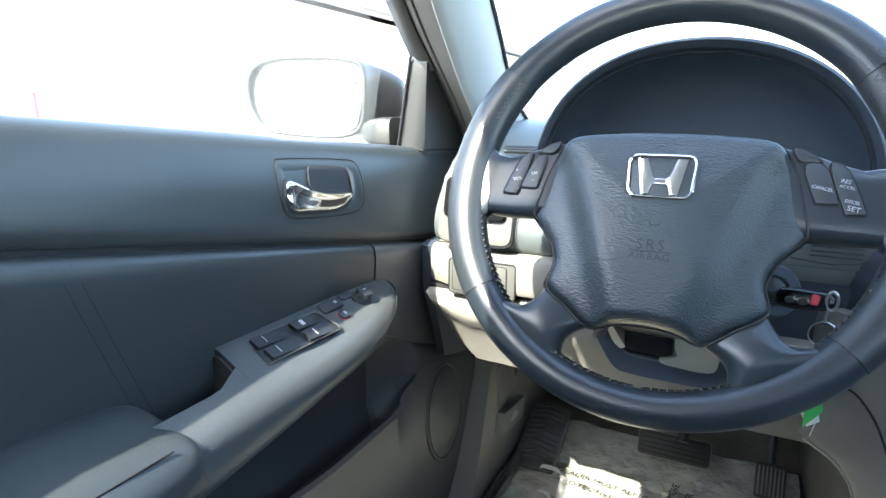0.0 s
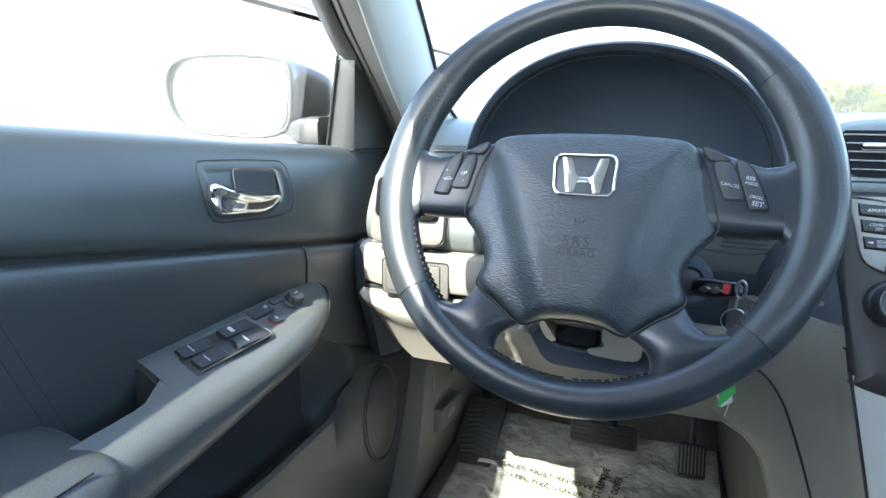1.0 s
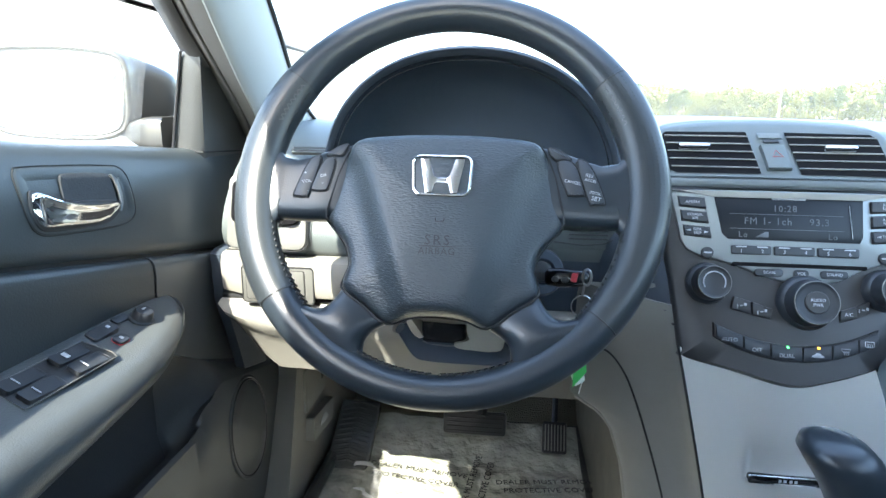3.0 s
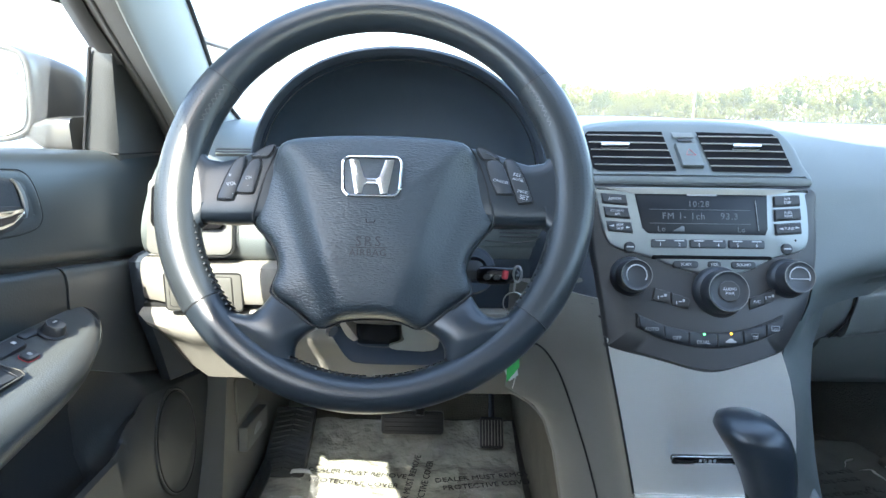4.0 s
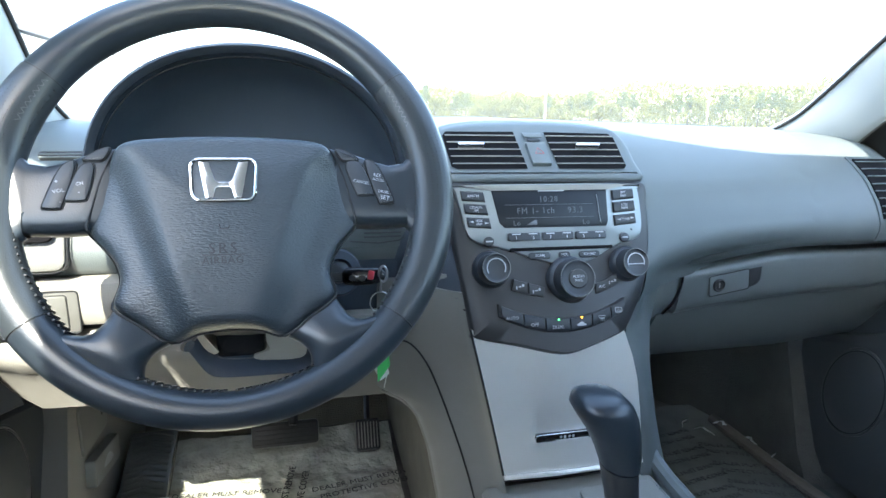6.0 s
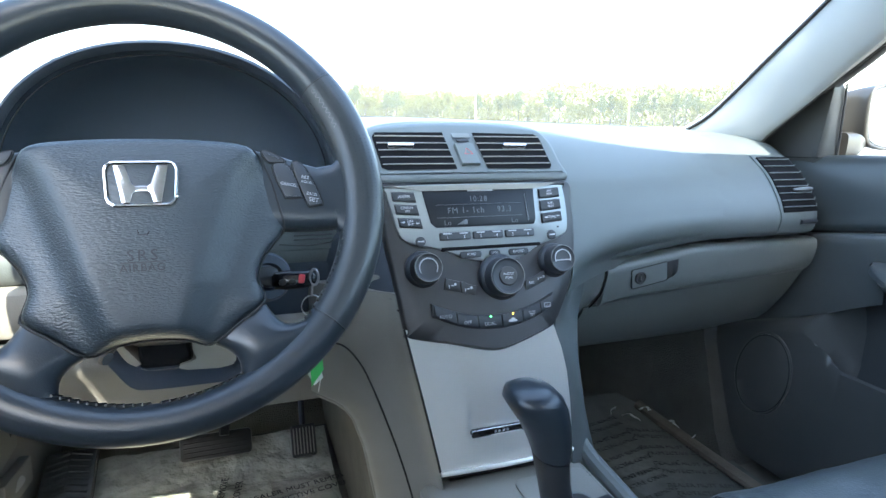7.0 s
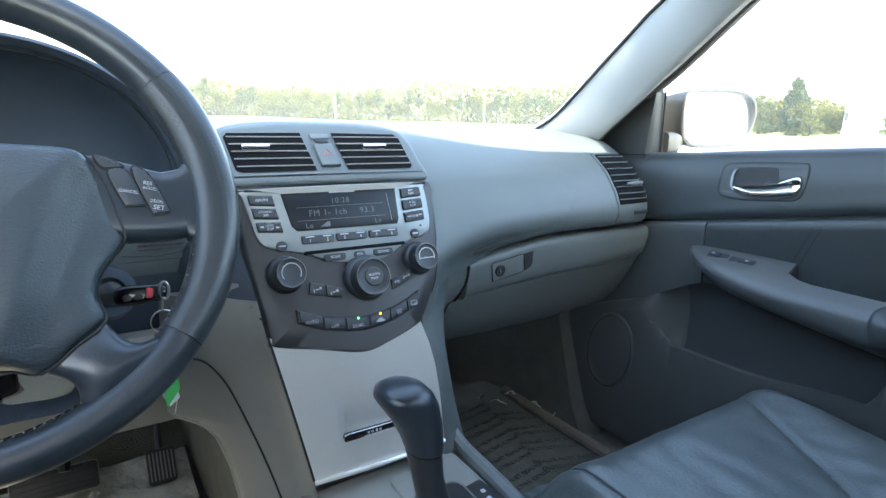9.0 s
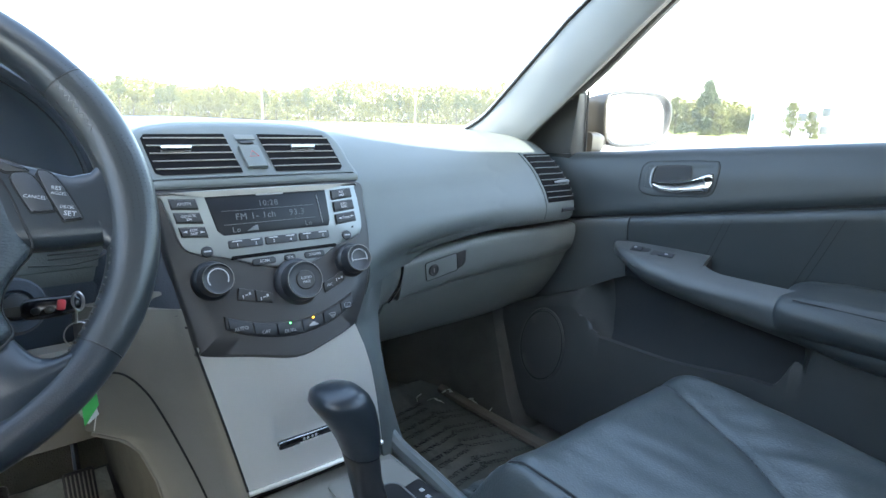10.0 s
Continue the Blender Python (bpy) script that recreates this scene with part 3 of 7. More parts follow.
        front_ = np.array((0.714 - 0.018 * k, 0.905 - 0.150 * k, z + 0.006))
        row = [rear_ + np.array((0.0, 0.006, 0)), rear_, rear_ * 0.4 + mid_ * 0.6, mid_ * 0.9 + rear_ * 0.1, mid_ + np.array((-0.001, 0.004, 0)) * (1 - k), mid_ * 0.88 + front_ * 0.12, mid_ * 0.5 + front_ * 0.5, front_, front_ + np.array((0.05, 0.01, 0)), rear_ + np.array((0.012, 0.03, 0))]
        rings.append([side(s, *q) for q in row])
    part("mirror_corner_cover", loft(rings), DOOR_LOW, d, "dark triangular cover inside the mirror mount", None, 50)
    part("corner_cover_gap", tube([side(s, 0.745, 0.755, 0.9165), side(s, 0.714, 0.754, 0.9160), side(s, 0.712, 0.80, 0.9140), side(s, 0.712, 0.87, 0.911)], 0.0012, 5), SEAM, d)
    part("window_post", tube([side(s, 0.7585, 0.7505, 0.900), side(s, 0.7175, 0.7255, 1.045)], 0.0020, 8), RUBBER, d, "black window run")
    return d


left_door = car_door(-1, "driver_door", "closed grey car door with leather insert and armrest switches")
right_door = car_door(1, "passenger_door", "closed grey car door with leather insert and long armrest")
for s, name in ((-1, "window_1"), (1, "window_2")):
    g = structure(name, loft([[side(s, 0.772, 0.70, belt(0.70)), side(s, 0.745, 0.70, 1.05)], [side(s, 0.772, 0.50, belt(0.5)), side(s, 0.70, 0.50, 1.21)], [side(s, 0.772, 0.24, belt(0.24)), side(s, 0.615, 0.24, 1.345)], [side(s, 0.772, -0.36, belt(-0.36)), side(s, 0.615, -0.36, 1.36)]], closed=False), SIDEGLASS, "clear front door window", "window")
    g.visible_shadow = False


def panel_depth(y, z):
    """How far the upper door panel lies from the car's middle at y and height z."""
    pts = spl(upper_section(belt(y), door_line(y)), 60)[12:]
    return float(np.interp(z, [p[1] for p in pts][::-1], [p[0] for p in pts][::-1]))


def door_handle(s, parent):
    """Bezel following the panel, with a black cup and a chrome pull whose rear end is tall."""
    def lay(y, z, h):
        return side(s, panel_depth(y, z) - h, y, z)

    def patch(outline, heights):
        return loft([[lay(*p, h) for p in inset(outline, i)] for i, h in heights])

    outer = spl([(0.437, 0.895), (0.4375, 0.914), (0.441, 0.921), (0.449, 0.9235), (0.507, 0.920), (0.560, 0.9150), (0.5745, 0.9115), (0.5815, 0.902), (0.5825, 0.873), (0.5785, 0.861), (0.567, 0.8550), (0.541, 0.8540), (0.502, 0.8575), (0.470, 0.8610), (0.453, 0.8635), (0.443, 0.869), (0.4385, 0.880)], 64, True)
    h = part("door_handle", patch(outer, ((0, -0.006), (0, 0.0002), (0.0012, 0.0012), (0.004, 0.0014), (0.010, 0.0004), (0.016, -0.0010))), DOOR_UP, parent, "recessed chrome pull handle in a grey bezel")
    part("bezel_groove", tube([lay(*p, 0.0003) for p in inset(outer, -0.0004)], 0.0006, 6, True), SEAM, h)
    cup = spl([(0.484, 0.905), (0.487, 0.912), (0.494, 0.9135), (0.520, 0.912), (0.548, 0.908), (0.5535, 0.903), (0.553, 0.890), (0.551, 0.872), (0.535, 0.866), (0.50, 0.868), (0.486, 0.873), (0.482, 0.890)], 48, True)
    # The cup's shade is a dark plate on the bezel.
    part("cup", patch(cup, ((0, -0.004), (0, 0.0016), (0.0008, 0.0022), (0.006, 0.0018), (0.010, 0.0014))), RECESS_SHADE, h, "dark plate behind the pull standing for the recess's shade")
    under = spl([(0.4415, 0.885), (0.4435, 0.898), (0.449, 0.904), (0.468, 0.898), (0.49, 0.889), (0.53, 0.884), (0.556, 0.879), (0.556, 0.870), (0.538, 0.8605), (0.51, 0.8605), (0.46, 0.8655), (0.446, 0.871)], 40, True)
    part("pull_gap", patch(under, ((0, -0.004), (0, 0.0018), (0.0008, 0.0024), (0.006, 0.0022))), BLACK, h)
    part("bright_edge", loft([[lay(y, z, 0.0010), lay(y, z, 0.0040), lay(y + w, z, 0.0046), lay(y + w + 0.001, z, 0.0010)] for y, z, w in ((0.553, 0.9065, 0.002), (0.5555, 0.902, 0.0035), (0.557, 0.894, 0.004), (0.557, 0.885, 0.004), (0.556, 0.876, 0.003), (0.552, 0.869, 0.002))]), FASCIA, h, "silver rear edge of the recess")
    rings = []
    for y, zb, zt in ((0.4445, 0.884, 0.8955), (0.4465, 0.8755, 0.9005), (0.450, 0.8715, 0.9020), (0.457, 0.8695, 0.9000), (0.466, 0.8685, 0.8955), (0.478, 0.8672, 0.8905), (0.490, 0.8660, 0.8868), (0.504, 0.8643, 0.8840), (0.518, 0.8632, 0.8820), (0.534, 0.8650, 0.8803), (0.547, 0.8705, 0.8790), (0.5535, 0.8740, 0.8768)):
        o = float(np.interp(y, (0.4445, 0.450, 0.462, 0.50, 0.547, 0.5535), (0.004, 0.0085, 0.0095, 0.0085, 0.0065, 0.005)))
        g = zt - zb
        prof = [(zt, 0.002), (zt, 0.72 * o), (zt - 0.06 * g, o), (zt - 0.14 * g, 0.97 * o), (zt - 0.26 * g, 0.80 * o), (zt - 0.45 * g, 0.70 * o), (zt - 0.68 * g, 0.72 * o), (zt - 0.88 * g, 0.78 * o), (zt - 0.97 * g, 0.66 * o), (zb, 0.4 * o), (zb, 0.002)]
        rings.append([lay(y, z, e) for z, e in prof])
    part("pull", loft(rings), CHROME, h, "polished chrome pull lever", None, 60)
    return h


door_handle(-1, left_door)
door_handle(1, right_door)


def arm_pose(s, d, y, turn=0):
    """On the armrest's sloping top, local y forward."""
    return Matrix.Translation(side(s, d, y, arm_z(d, y))) @ pose(0, 0, 0, 1.5, -s * 26.5, turn)


# window switches on the driver's armrest
PM = arm_pose(-1, 0.675, 0.4125, -4) @ pose(0, 0, 0.0030)
panel = part("switch_panel", plate([(-0.0165, -0.048), (0.0165, -0.046), (0.0165, 0.050), (0.010, 0.052), (-0.0165, 0.044)], -0.004, 0.0008, 0.0005), BLACK, left_door, "black window-switch panel", PM)
part("panel_rim", tube([(*p, 0.0006) for p in ((-0.017, -0.0485), (0.017, -0.0465), (0.017, 0.0505), (0.0105, 0.0528), (-0.017, 0.0448))], 0.0006, 5, True), SWITCHGREY, panel, "", PM)
for u, v in ((-0.0085, 0.023), (0.0085, 0.026), (-0.0085, -0.026), (0.0085, -0.023)):
    rings = [[(u + x, v + y, z) for x, y in rrect(w, hgt, 0.002)] for w, hgt, z in ((0.0145, 0.038, 0.0), (0.0145, 0.038, 0.0010))]
    rings.append([(u + x, v + y, 0.0022 + 0.0024 * smooth(-0.008, 0.016, -y) - 0.0016 * smooth(0.0, 0.018, y)) for x, y in rrect(0.0135, 0.037, 0.002)])
    sw = part("window_switch", loft(rings), BUTTON, panel, "", PM)
    part("white_mark", plate(rrect(0.0090, 0.0013, 0.0004) if (u, v) != (-0.0085, 0.023) else rrect(0.0075, 0.0045, 0.0006), 0, 0.0003, 0.0001), PRINT, sw, "", PM @ pose(u, v - 0.006, 0.0042))
lock = part("lock_switch", loft([[(x, y, z + (0.0018 if y > 0.004 and k else 0)) for x, y in rrect(w, hgt, 0.003)] for k, (w, hgt, z) in enumerate(((0.0155, 0.031, -0.003), (0.0150, 0.0305, 0.0030), (0.0135, 0.0285, 0.0040)))]), BUTTON, left_door, "black door-lock rocker", arm_pose(-1, 0.6865, 0.486, -5))
part("white_mark", plate(rrect(0.004, 0.004, 0.001), 0, 0.0004, 0.0002), PRINT, lock, "", arm_pose(-1, 0.6865, 0.493, -5) @ Matrix.Translation((0, 0, 0.0058)))
rb = part("lock_button", plate(rrect(0.0120, 0.0150, 0.004), -0.003, 0.0042, 0.0015), BUTTON, left_door, "small rounded black button with a red edge", arm_pose(-1, 0.6695, 0.489, -5))
part("red_edge", tube([(*p, 0.0012) for p in rrect(0.0126, 0.0156, 0.0042)], 0.0004, 5, True), RED, rb, "", arm_pose(-1, 0.6695, 0.489, -5))
part("white_mark", plate(rrect(0.0045, 0.0035, 0.001), 0, 0.0003, 0.0001), PRINT, rb, "", arm_pose(-1, 0.6695, 0.489, -5) @ Matrix.Translation((0, 0, 0.0042)))
dial = part("mirror_dial", lathe([(0.0130, -0.002), (0.0130, 0.0020), (0.0110, 0.0030), (0.0098, 0.0100), (0.0085, 0.0120), (0.001, 0.0124)], 24), BUTTON, left_door, "black mirror-adjuster knob", arm_pose(-1, 0.6775, 0.535))
part("white_mark", plate(rrect(0.0020, 0.006, 0.0006), 0, 0.0003, 0.0001), PRINT, dial, "", arm_pose(-1, 0.6775, 0.535) @ Matrix.Translation((-0.002, 0.001, 0.0125)))
part("mirror_rocker", plate(rrect(0.0100, 0.0200, 0.003), -0.002, 0.0030, 0.0015), BUTTON, left_door, "black mirror-selector rocker", arm_pose(-1, 0.6905, 0.520, -5))
# switches on the passenger's armrest
for y, w in ((0.548, 0.036), (0.500, 0.050)):
    q = arm_pose(1, 0.674, y, 3)
    p2 = part("switch_panel", plate(rrect(0.0150, w, 0.002), -0.003, 0.0005, 0.0004), BLACK, right_door, "black window switch in the armrest", q)
    part("window_switch", plate(rrect(0.0115, w * 0.55, 0.002), 0.0002, 0.0030, 0.0010), BUTTON, p2, "", q @ pose(0, -0.003 if w > 0.04 else 0.006, 0))
    part("white_mark", plate(rrect(0.0030, 0.0060, 0.0008), 0, 0.0004, 0.0002), PRINT, p2, "", q @ Matrix.Translation((0, -0.004 if w > 0.04 else 0.009, 0.0031)))


# ---- outside mirrors ----
for s, name in ((-1, "left_outside_mirror"), (1, "right_outside_mirror")):
    t = thing(name, side(s, 0.77, 0.74, 0.93), "grey painted outside mirror on the door", "car mirror", "outside mirrors")
    toe = radians(15)
    out = Vector((s * math.cos(toe), -math.sin(toe), 0))
    c = Vector(side(s, 0.80, 0.75, 0.990)) + out * 0.105
    rear = Vector((-s * math.sin(toe), -math.cos(toe), 0))
    ux = Vector((0, 0, 1)).cross(rear)
    flip = 1 if ux.dot(out) > 0 else -1
    m = Matrix(((ux.x, 0, rear.x, c.x), (ux.y, 0, rear.y, c.y), (0, 1, 0, c.z), (0, 0, 0, 1)))
    face = spl([(flip * u, v) for u, v in ((0.088, 0.045), (0.098, 0.022), (0.096, -0.010), (0.080, -0.040), (0.050, -0.055), (-0.033, -0.061), (-0.076, -0.055), (-0.094, -0.036), (-0.099, 0.010), (-0.096, 0.046), (-0.070, 0.060), (0.0, 0.064), (0.060, 0.060))], 60, True)
    rings = [[(*p, -0.012) for p in inset(face, 0.0110)], [(*p, 0.000) for p in inset(face, 0.0085)], [(*p, 0.0045) for p in inset(face, 0.0070)], [(*p, 0.006) for p in inset(face, 0.0040)], [(*p, 0.0045) for p in inset(face, 0.0012)], [(*p, 0.0) for p in face]]
    for h in np.linspace(0.07, 0.985, 14):
        z, k = -0.118 * h, math.sqrt(1 - h ** 2.6)
        grow = 0.055 * smooth(0.0, -0.085, z)
        rings.append([((p[0] + flip * 0.02) * k - flip * 0.02 - flip * grow * smooth(0.05, -0.10, flip * p[0]), p[1] * k * (1 - 0.30 * smooth(0.0, -0.085, z) * smooth(0.04, -0.10, flip * p[0])), z) for p in face])
    part("housing", loft(rings), PAINT, t, "grey painted mirror housing", m, 180)
    part("mirror_glass", plate(inset(face, 0.0085), -0.003, 0.0015, 0.001), MIRROR, t, "bright mirror glass", m @ pose(0, 0, 0, -2.5, flip * 1.5, 0))
    foot = []
    for d, y0, y1, z0, z1 in ((0.762, 0.738, 0.800, 0.918, 0.962), (0.778, 0.735, 0.800, 0.917, 0.963), (0.795, 0.735, 0.795, 0.920, 0.960), (0.815, 0.742, 0.790, 0.928, 0.955), (0.84, 0.752, 0.780, 0.936, 0.950)):
        foot.append([side(s, d, (y0 + y1) / 2 + a, (z0 + z1) / 2 + b) for a, b in rrect(y1 - y0, z1 - z0, 0.010, 4)])
    part("mount", loft(foot), PAINT, t, "", None, 60)


# ---- dashboard ----
dash = thing("dashboard", (CX, 1.0, 0.60), "slate-blue grained plastic dashboard across the car", "dashboard")


def lip_drop(x):
    """The upper pad's lower lip sinks towards the middle."""
    return 0.13 * min(max(0.77 - x, 0), 0.27) * smooth(0.30, 0.45, x)


def dash_profile(x):
    e = 0.04 * smooth(1.000, 1.062, x) + 0.03 * smooth(-0.275, -0.320, x)
    r = 0.012 * smooth(0.55, 0.75, x)
    top = [(1.10, 0.930), (1.06, 0.969 - 0.018 * abs(x - CX)), (0.98, 0.970 - 0.020 * abs(x - CX)), (0.88, 0.957 - 0.01 * abs(x - CX)), (0.815, 0.936), (0.772, 0.913), (0.735, 0.885), (0.706, 0.850), (0.692, 0.822), (0.694, 0.800), (0.706, 0.789), (0.74, 0.784)]
    return [(x, y + e * smooth(1.0, 0.8, y), z - lip_drop(x) * smooth(0.835, 0.800, z)) for y, z in spl(top, 30)] + [(x, 0.95, 0.74), (x, 1.09, 0.80)]


part("upper_pad", loft([dash_profile(x) for x in list(np.linspace(-0.324, -0.27, 6)) + list(np.linspace(-0.24, 0.96, 22)) + list(np.linspace(0.98, 1.056, 8))]), DASH, dash, "slate-blue soft upper dashboard")
part("windscreen_base_seal", tube([(x, 1.055, 0.9695 - 0.018 * abs(x - CX)) for x in np.linspace(-0.22, 0.93, 12)], 0.004, 6), RUBBER, dash)
for x in (0.86,):
    part("dash_mark", plate(rrect(0.03, 0.008, 0.002), 0, 0.0015, 0.0006), DASH, dash, "", pose(x, 0.86, 0.947, 8, 0, 0))

# instrument hood
def arch(y, wx, top, base=0.86, n=44):
    return [(0.009 + wx * math.copysign(abs(math.cos(a)) ** 0.95, math.cos(a)), y + 0.030 * (1 - math.sin(a)) * smooth(0.80, 0.72, y), base + (top - base) * math.sin(a) ** 0.80) for a in np.linspace(0, math.pi, n)]


outer_rings = [arch(*r) for r in ((0.6725, 0.1735, 1.0355), (0.667, 0.1765, 1.0395), (0.665, 0.1795, 1.0425), (0.668, 0.1820, 1.0450), (0.676, 0.1835, 1.0465), (0.72, 0.184, 1.0465), (0.80, 0.178, 1.034), (0.90, 0.165, 0.998), (0.99, 0.15, 0.953))]
part("instrument_hood", loft(outer_rings, closed=False), DASH_DARK, dash, "dark arched instrument hood", None, 70)
cavity = [arch(y, 0.1735 * k, 0.86 + 0.1755 * k) for y, k in ((0.6735, 0.998), (0.690, 0.985), (0.715, 0.955), (0.745, 0.90), (0.768, 0.80), (0.782, 0.64), (0.790, 0.44), (0.793, 0.22), (0.794, 0.03))]
part("gauge_cavity", loft(cavity, closed=False), CAVITY, dash, "dark navy unlit instrument recess", None, 180)
part("hood_seam", tube(arch(0.6765, 0.1700, 0.86 + 0.1715)[3:-3], 0.0008, 6), SEAM, dash)

# left end: air vent, coin box, knee panels


def front(x, z, y):
    """A pose on an upright face that looks at the driver: local x right, y up, z to the rear."""
    return pose(x, y, z, 90, 0, 0)


lv = part("left_air_vent", plate(rrect(0.105, 0.095, 0.012, 5), -0.02, 0.004, 0.003), VENTGREY, dash, "grey side air vent with dark louvres", front(-0.245, 0.847, 0.692) @ pose(0, 0, 0, -14, 0, 0))
# Raised near-black plate in place of the shaded duct.
part("vent_shade", plate(rrect(0.088, 0.055, 0.010, 5), 0, 0.0048, 0.001), OPENING_SHADE, lv, "", front(-0.245, 0.860, 0.689) @ pose(0, 0, 0, -14, 0, 0))
for k in range(4):
    part("slat", plate(rrect(0.085, 0.006, 0.002), 0, 0.003, 0.001), BLACK, lv, "", front(-0.245, 0.842 + 0.012 * k, 0.686 + 0.003 * k) @ pose(0, 0, 0, -40, 0, 0))
part("vent_wheel", plate(rrect(0.022, 0.010, 0.002), 0, 0.006, 0.0015), VENTGREY, lv, "", front(-0.232, 0.819, 0.688))
part("wheel_slot", plate(rrect(0.027, 0.0125, 0.003), 0, 0.0045, 0.0005), SEAM, lv, "", front(-0.232, 0.819, 0.690) @ pose(0, 0, 0, -14, 0, 0))
part("vent_gap", tube([(0.054, 0.030, 0.0010), (0.054, -0.036, 0.0010), (0.0505, -0.0455, 0.0010), (0.041, -0.049, 0.0010), (-0.052, -0.049, 0.0010)], 0.0009, 5), SEAM, lv, "", front(-0.245, 0.847, 0.692) @ pose(0, 0, 0, -14, 0, 0))
part("side_vent_slot", plate(rrect(0.055, 0.012, 0.004), -0.002, 0.002, 0.001), BLACK, dash, "dark side-window defroster slot", pose(-0.205, 0.752, 0.921, 40, 0, 0))
for k in range(3):
    part("slat", plate(rrect(0.052, 0.0015, 0.0004), 0, 0.003, 0.0004), DASH, dash, "", pose(-0.205, 0.752 + 0.004 * (k - 1), 0.921 + 0.003 * (k - 1), 40, 0, 0))


def knee(x):
    b = 0.02 * smooth(-0.27, -0.32, x)
    return [(x, y + b, z) for y, z in spl([(0.72, 0.790), (0.690, 0.789), (0.680, 0.780), (0.680, 0.750), (0.684, 0.737), (0.70, 0.733)], 10)] + [(x, 0.76, 0.733), (x, 0.76, 0.790)]


part("switch_strip", loft([knee(x) for x in np.linspace(-0.318, 0.05, 12)]), TRIM, dash, "pale warm-grey strip with blank switch covers")
cov = part("switch_cover", plate(rrect(0.094, 0.047, 0.004), -0.002, 0.0010, 0.0008), SWITCHGREY, dash, "grey panel of blank switch covers", front(-0.232, 0.7545, 0.680))
part("cover_gap", tube([(*p, 0.0008) for p in rrect(0.095, 0.048, 0.0045)], 0.0011, 5, True), SEAM, cov, "", front(-0.232, 0.7545, 0.680))
for x in (-0.262, -0.208):
    blank = part("blank", plate(rrect(0.023, 0.038, 0.003), 0, 0.0024, 0.0008), SWITCHGREY, cov, "", front(x, 0.7545, 0.680))
    part("blank_gap", tube([(*p, 0.0011) for p in rrect(0.0242, 0.0392, 0.0032)], 0.0005, 5, True), SEAM, cov, "", front(x, 0.7545, 0.680))
part("dimmer_wheel", plate(rrect(0.012, 0.026, 0.003), 0, 0.006, 0.002), BLACK, dash, "", front(-0.2315, 0.760, 0.680))


def knee_low(x):
    low = float(np.interp(x, (-0.318, -0.310, -0.285, -0.257, -0.211, -0.14, -0.08), (0.715, 0.671, 0.638, 0.6155, 0.6145, 0.611, 0.595)))
    return [(x, y, z) for y, z in spl([(0.735, 0.728), (0.697, 0.728), (0.688, 0.726 - 0.05 * (0.726 - low)), (0.685, 0.30 * low + 0.70 * 0.726), (0.706, (low + 0.72) / 2), (0.729, low + 0.003), (0.736, low), (0.745, low - 0.003)], 16)] + [(x, 0.80, low + 0.002), (x, 0.80, 0.728)]


part("knee_panel", loft([knee_low(x) for x in list(np.linspace(-0.318, -0.22, 14)) + list(np.linspace(-0.20, 0.175, 16))]), TRIM, dash, "pale warm-grey knee panel under the steering column")
part("knee_gap", box((-0.318, 0.697, 0.7255), (0.06, 0.76, 0.7335), 0.001), SEAM, dash)
# End cap in dark plastic; its colour stands for the shadow at the door.
left_end = [[(x, y + e, z) for y, z in ((0.715, 0.79), (0.702, 0.785), (0.705, 0.715), (0.722, 0.680), (0.735, 0.645), (0.75, 0.60), (0.86, 0.60), (0.86, 0.79))] for x, e in ((-0.336, 0.004), (-0.320, 0.0), (-0.300, 0.030))]
part("end_cap", loft(left_end), DASH_DARK, dash, "dashboard end beside the door, darkened for the shade there")

# right of the wheel: panel with a small grille
part("column_side_panel", loft([[(x, 0.705, 0.80), (x, 0.690, 0.815), (x, 0.687, 0.86), (x, 0.70, 0.90), (x, 0.76, 0.90), (x, 0.76, 0.80)] for x in np.linspace(0.09, 0.235, 4)]), DASH, dash, "slate-blue panel between wheel and audio unit")
for k in range(3):
    part("grille_slot", plate(rrect(0.046, 0.0022, 0.001), 0, 0.0006, 0.0003), BLACK, dash, "", front(0.155, 0.838 - 0.005 * k, 0.6875) @ pose(0, 0, 0, 0, 0, 0))
part("ledge_line", tube([(0.115, 0.6885, 0.823), (0.15, 0.6875, 0.820), (0.175, 0.687, 0.823), (0.19, 0.6868, 0.832)], 0.0008, 5), SEAM, dash)
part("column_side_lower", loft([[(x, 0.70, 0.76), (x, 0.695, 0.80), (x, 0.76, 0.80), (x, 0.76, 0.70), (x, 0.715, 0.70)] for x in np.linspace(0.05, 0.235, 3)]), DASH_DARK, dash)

# right-hand air vent, lying on the dashboard's curve
FRONT = [(0.794, 0.700), (0.800, 0.694), (0.822, 0.692), (0.850, 0.706), (0.885, 0.735), (0.913, 0.772), (0.936, 0.815), (0.957, 0.880)]


def dash_face(x, z, out=0.0):
    """The dashboard's face at x and height z, raised by out."""
    zs, ys = [f[0] for f in FRONT], [f[1] for f in FRONT]
    y = float(np.interp(z, zs, ys))
    dy = float(np.interp(z + 0.004, zs, ys)) - float(np.interp(z - 0.004, zs, ys))
    n = np.array((-0.008, dy)) / math.hypot(0.008, dy)
    e = 0.04 * smooth(1.000, 1.062, x)
    return (x, y + e + out * n[0], z + out * n[1])


def vent_edges(z):
    k = (0.915 - z) / 0.105
    return 0.931 - 0.008 * k, 1.040 + 0.015 * max(0.0, k) ** 0.7


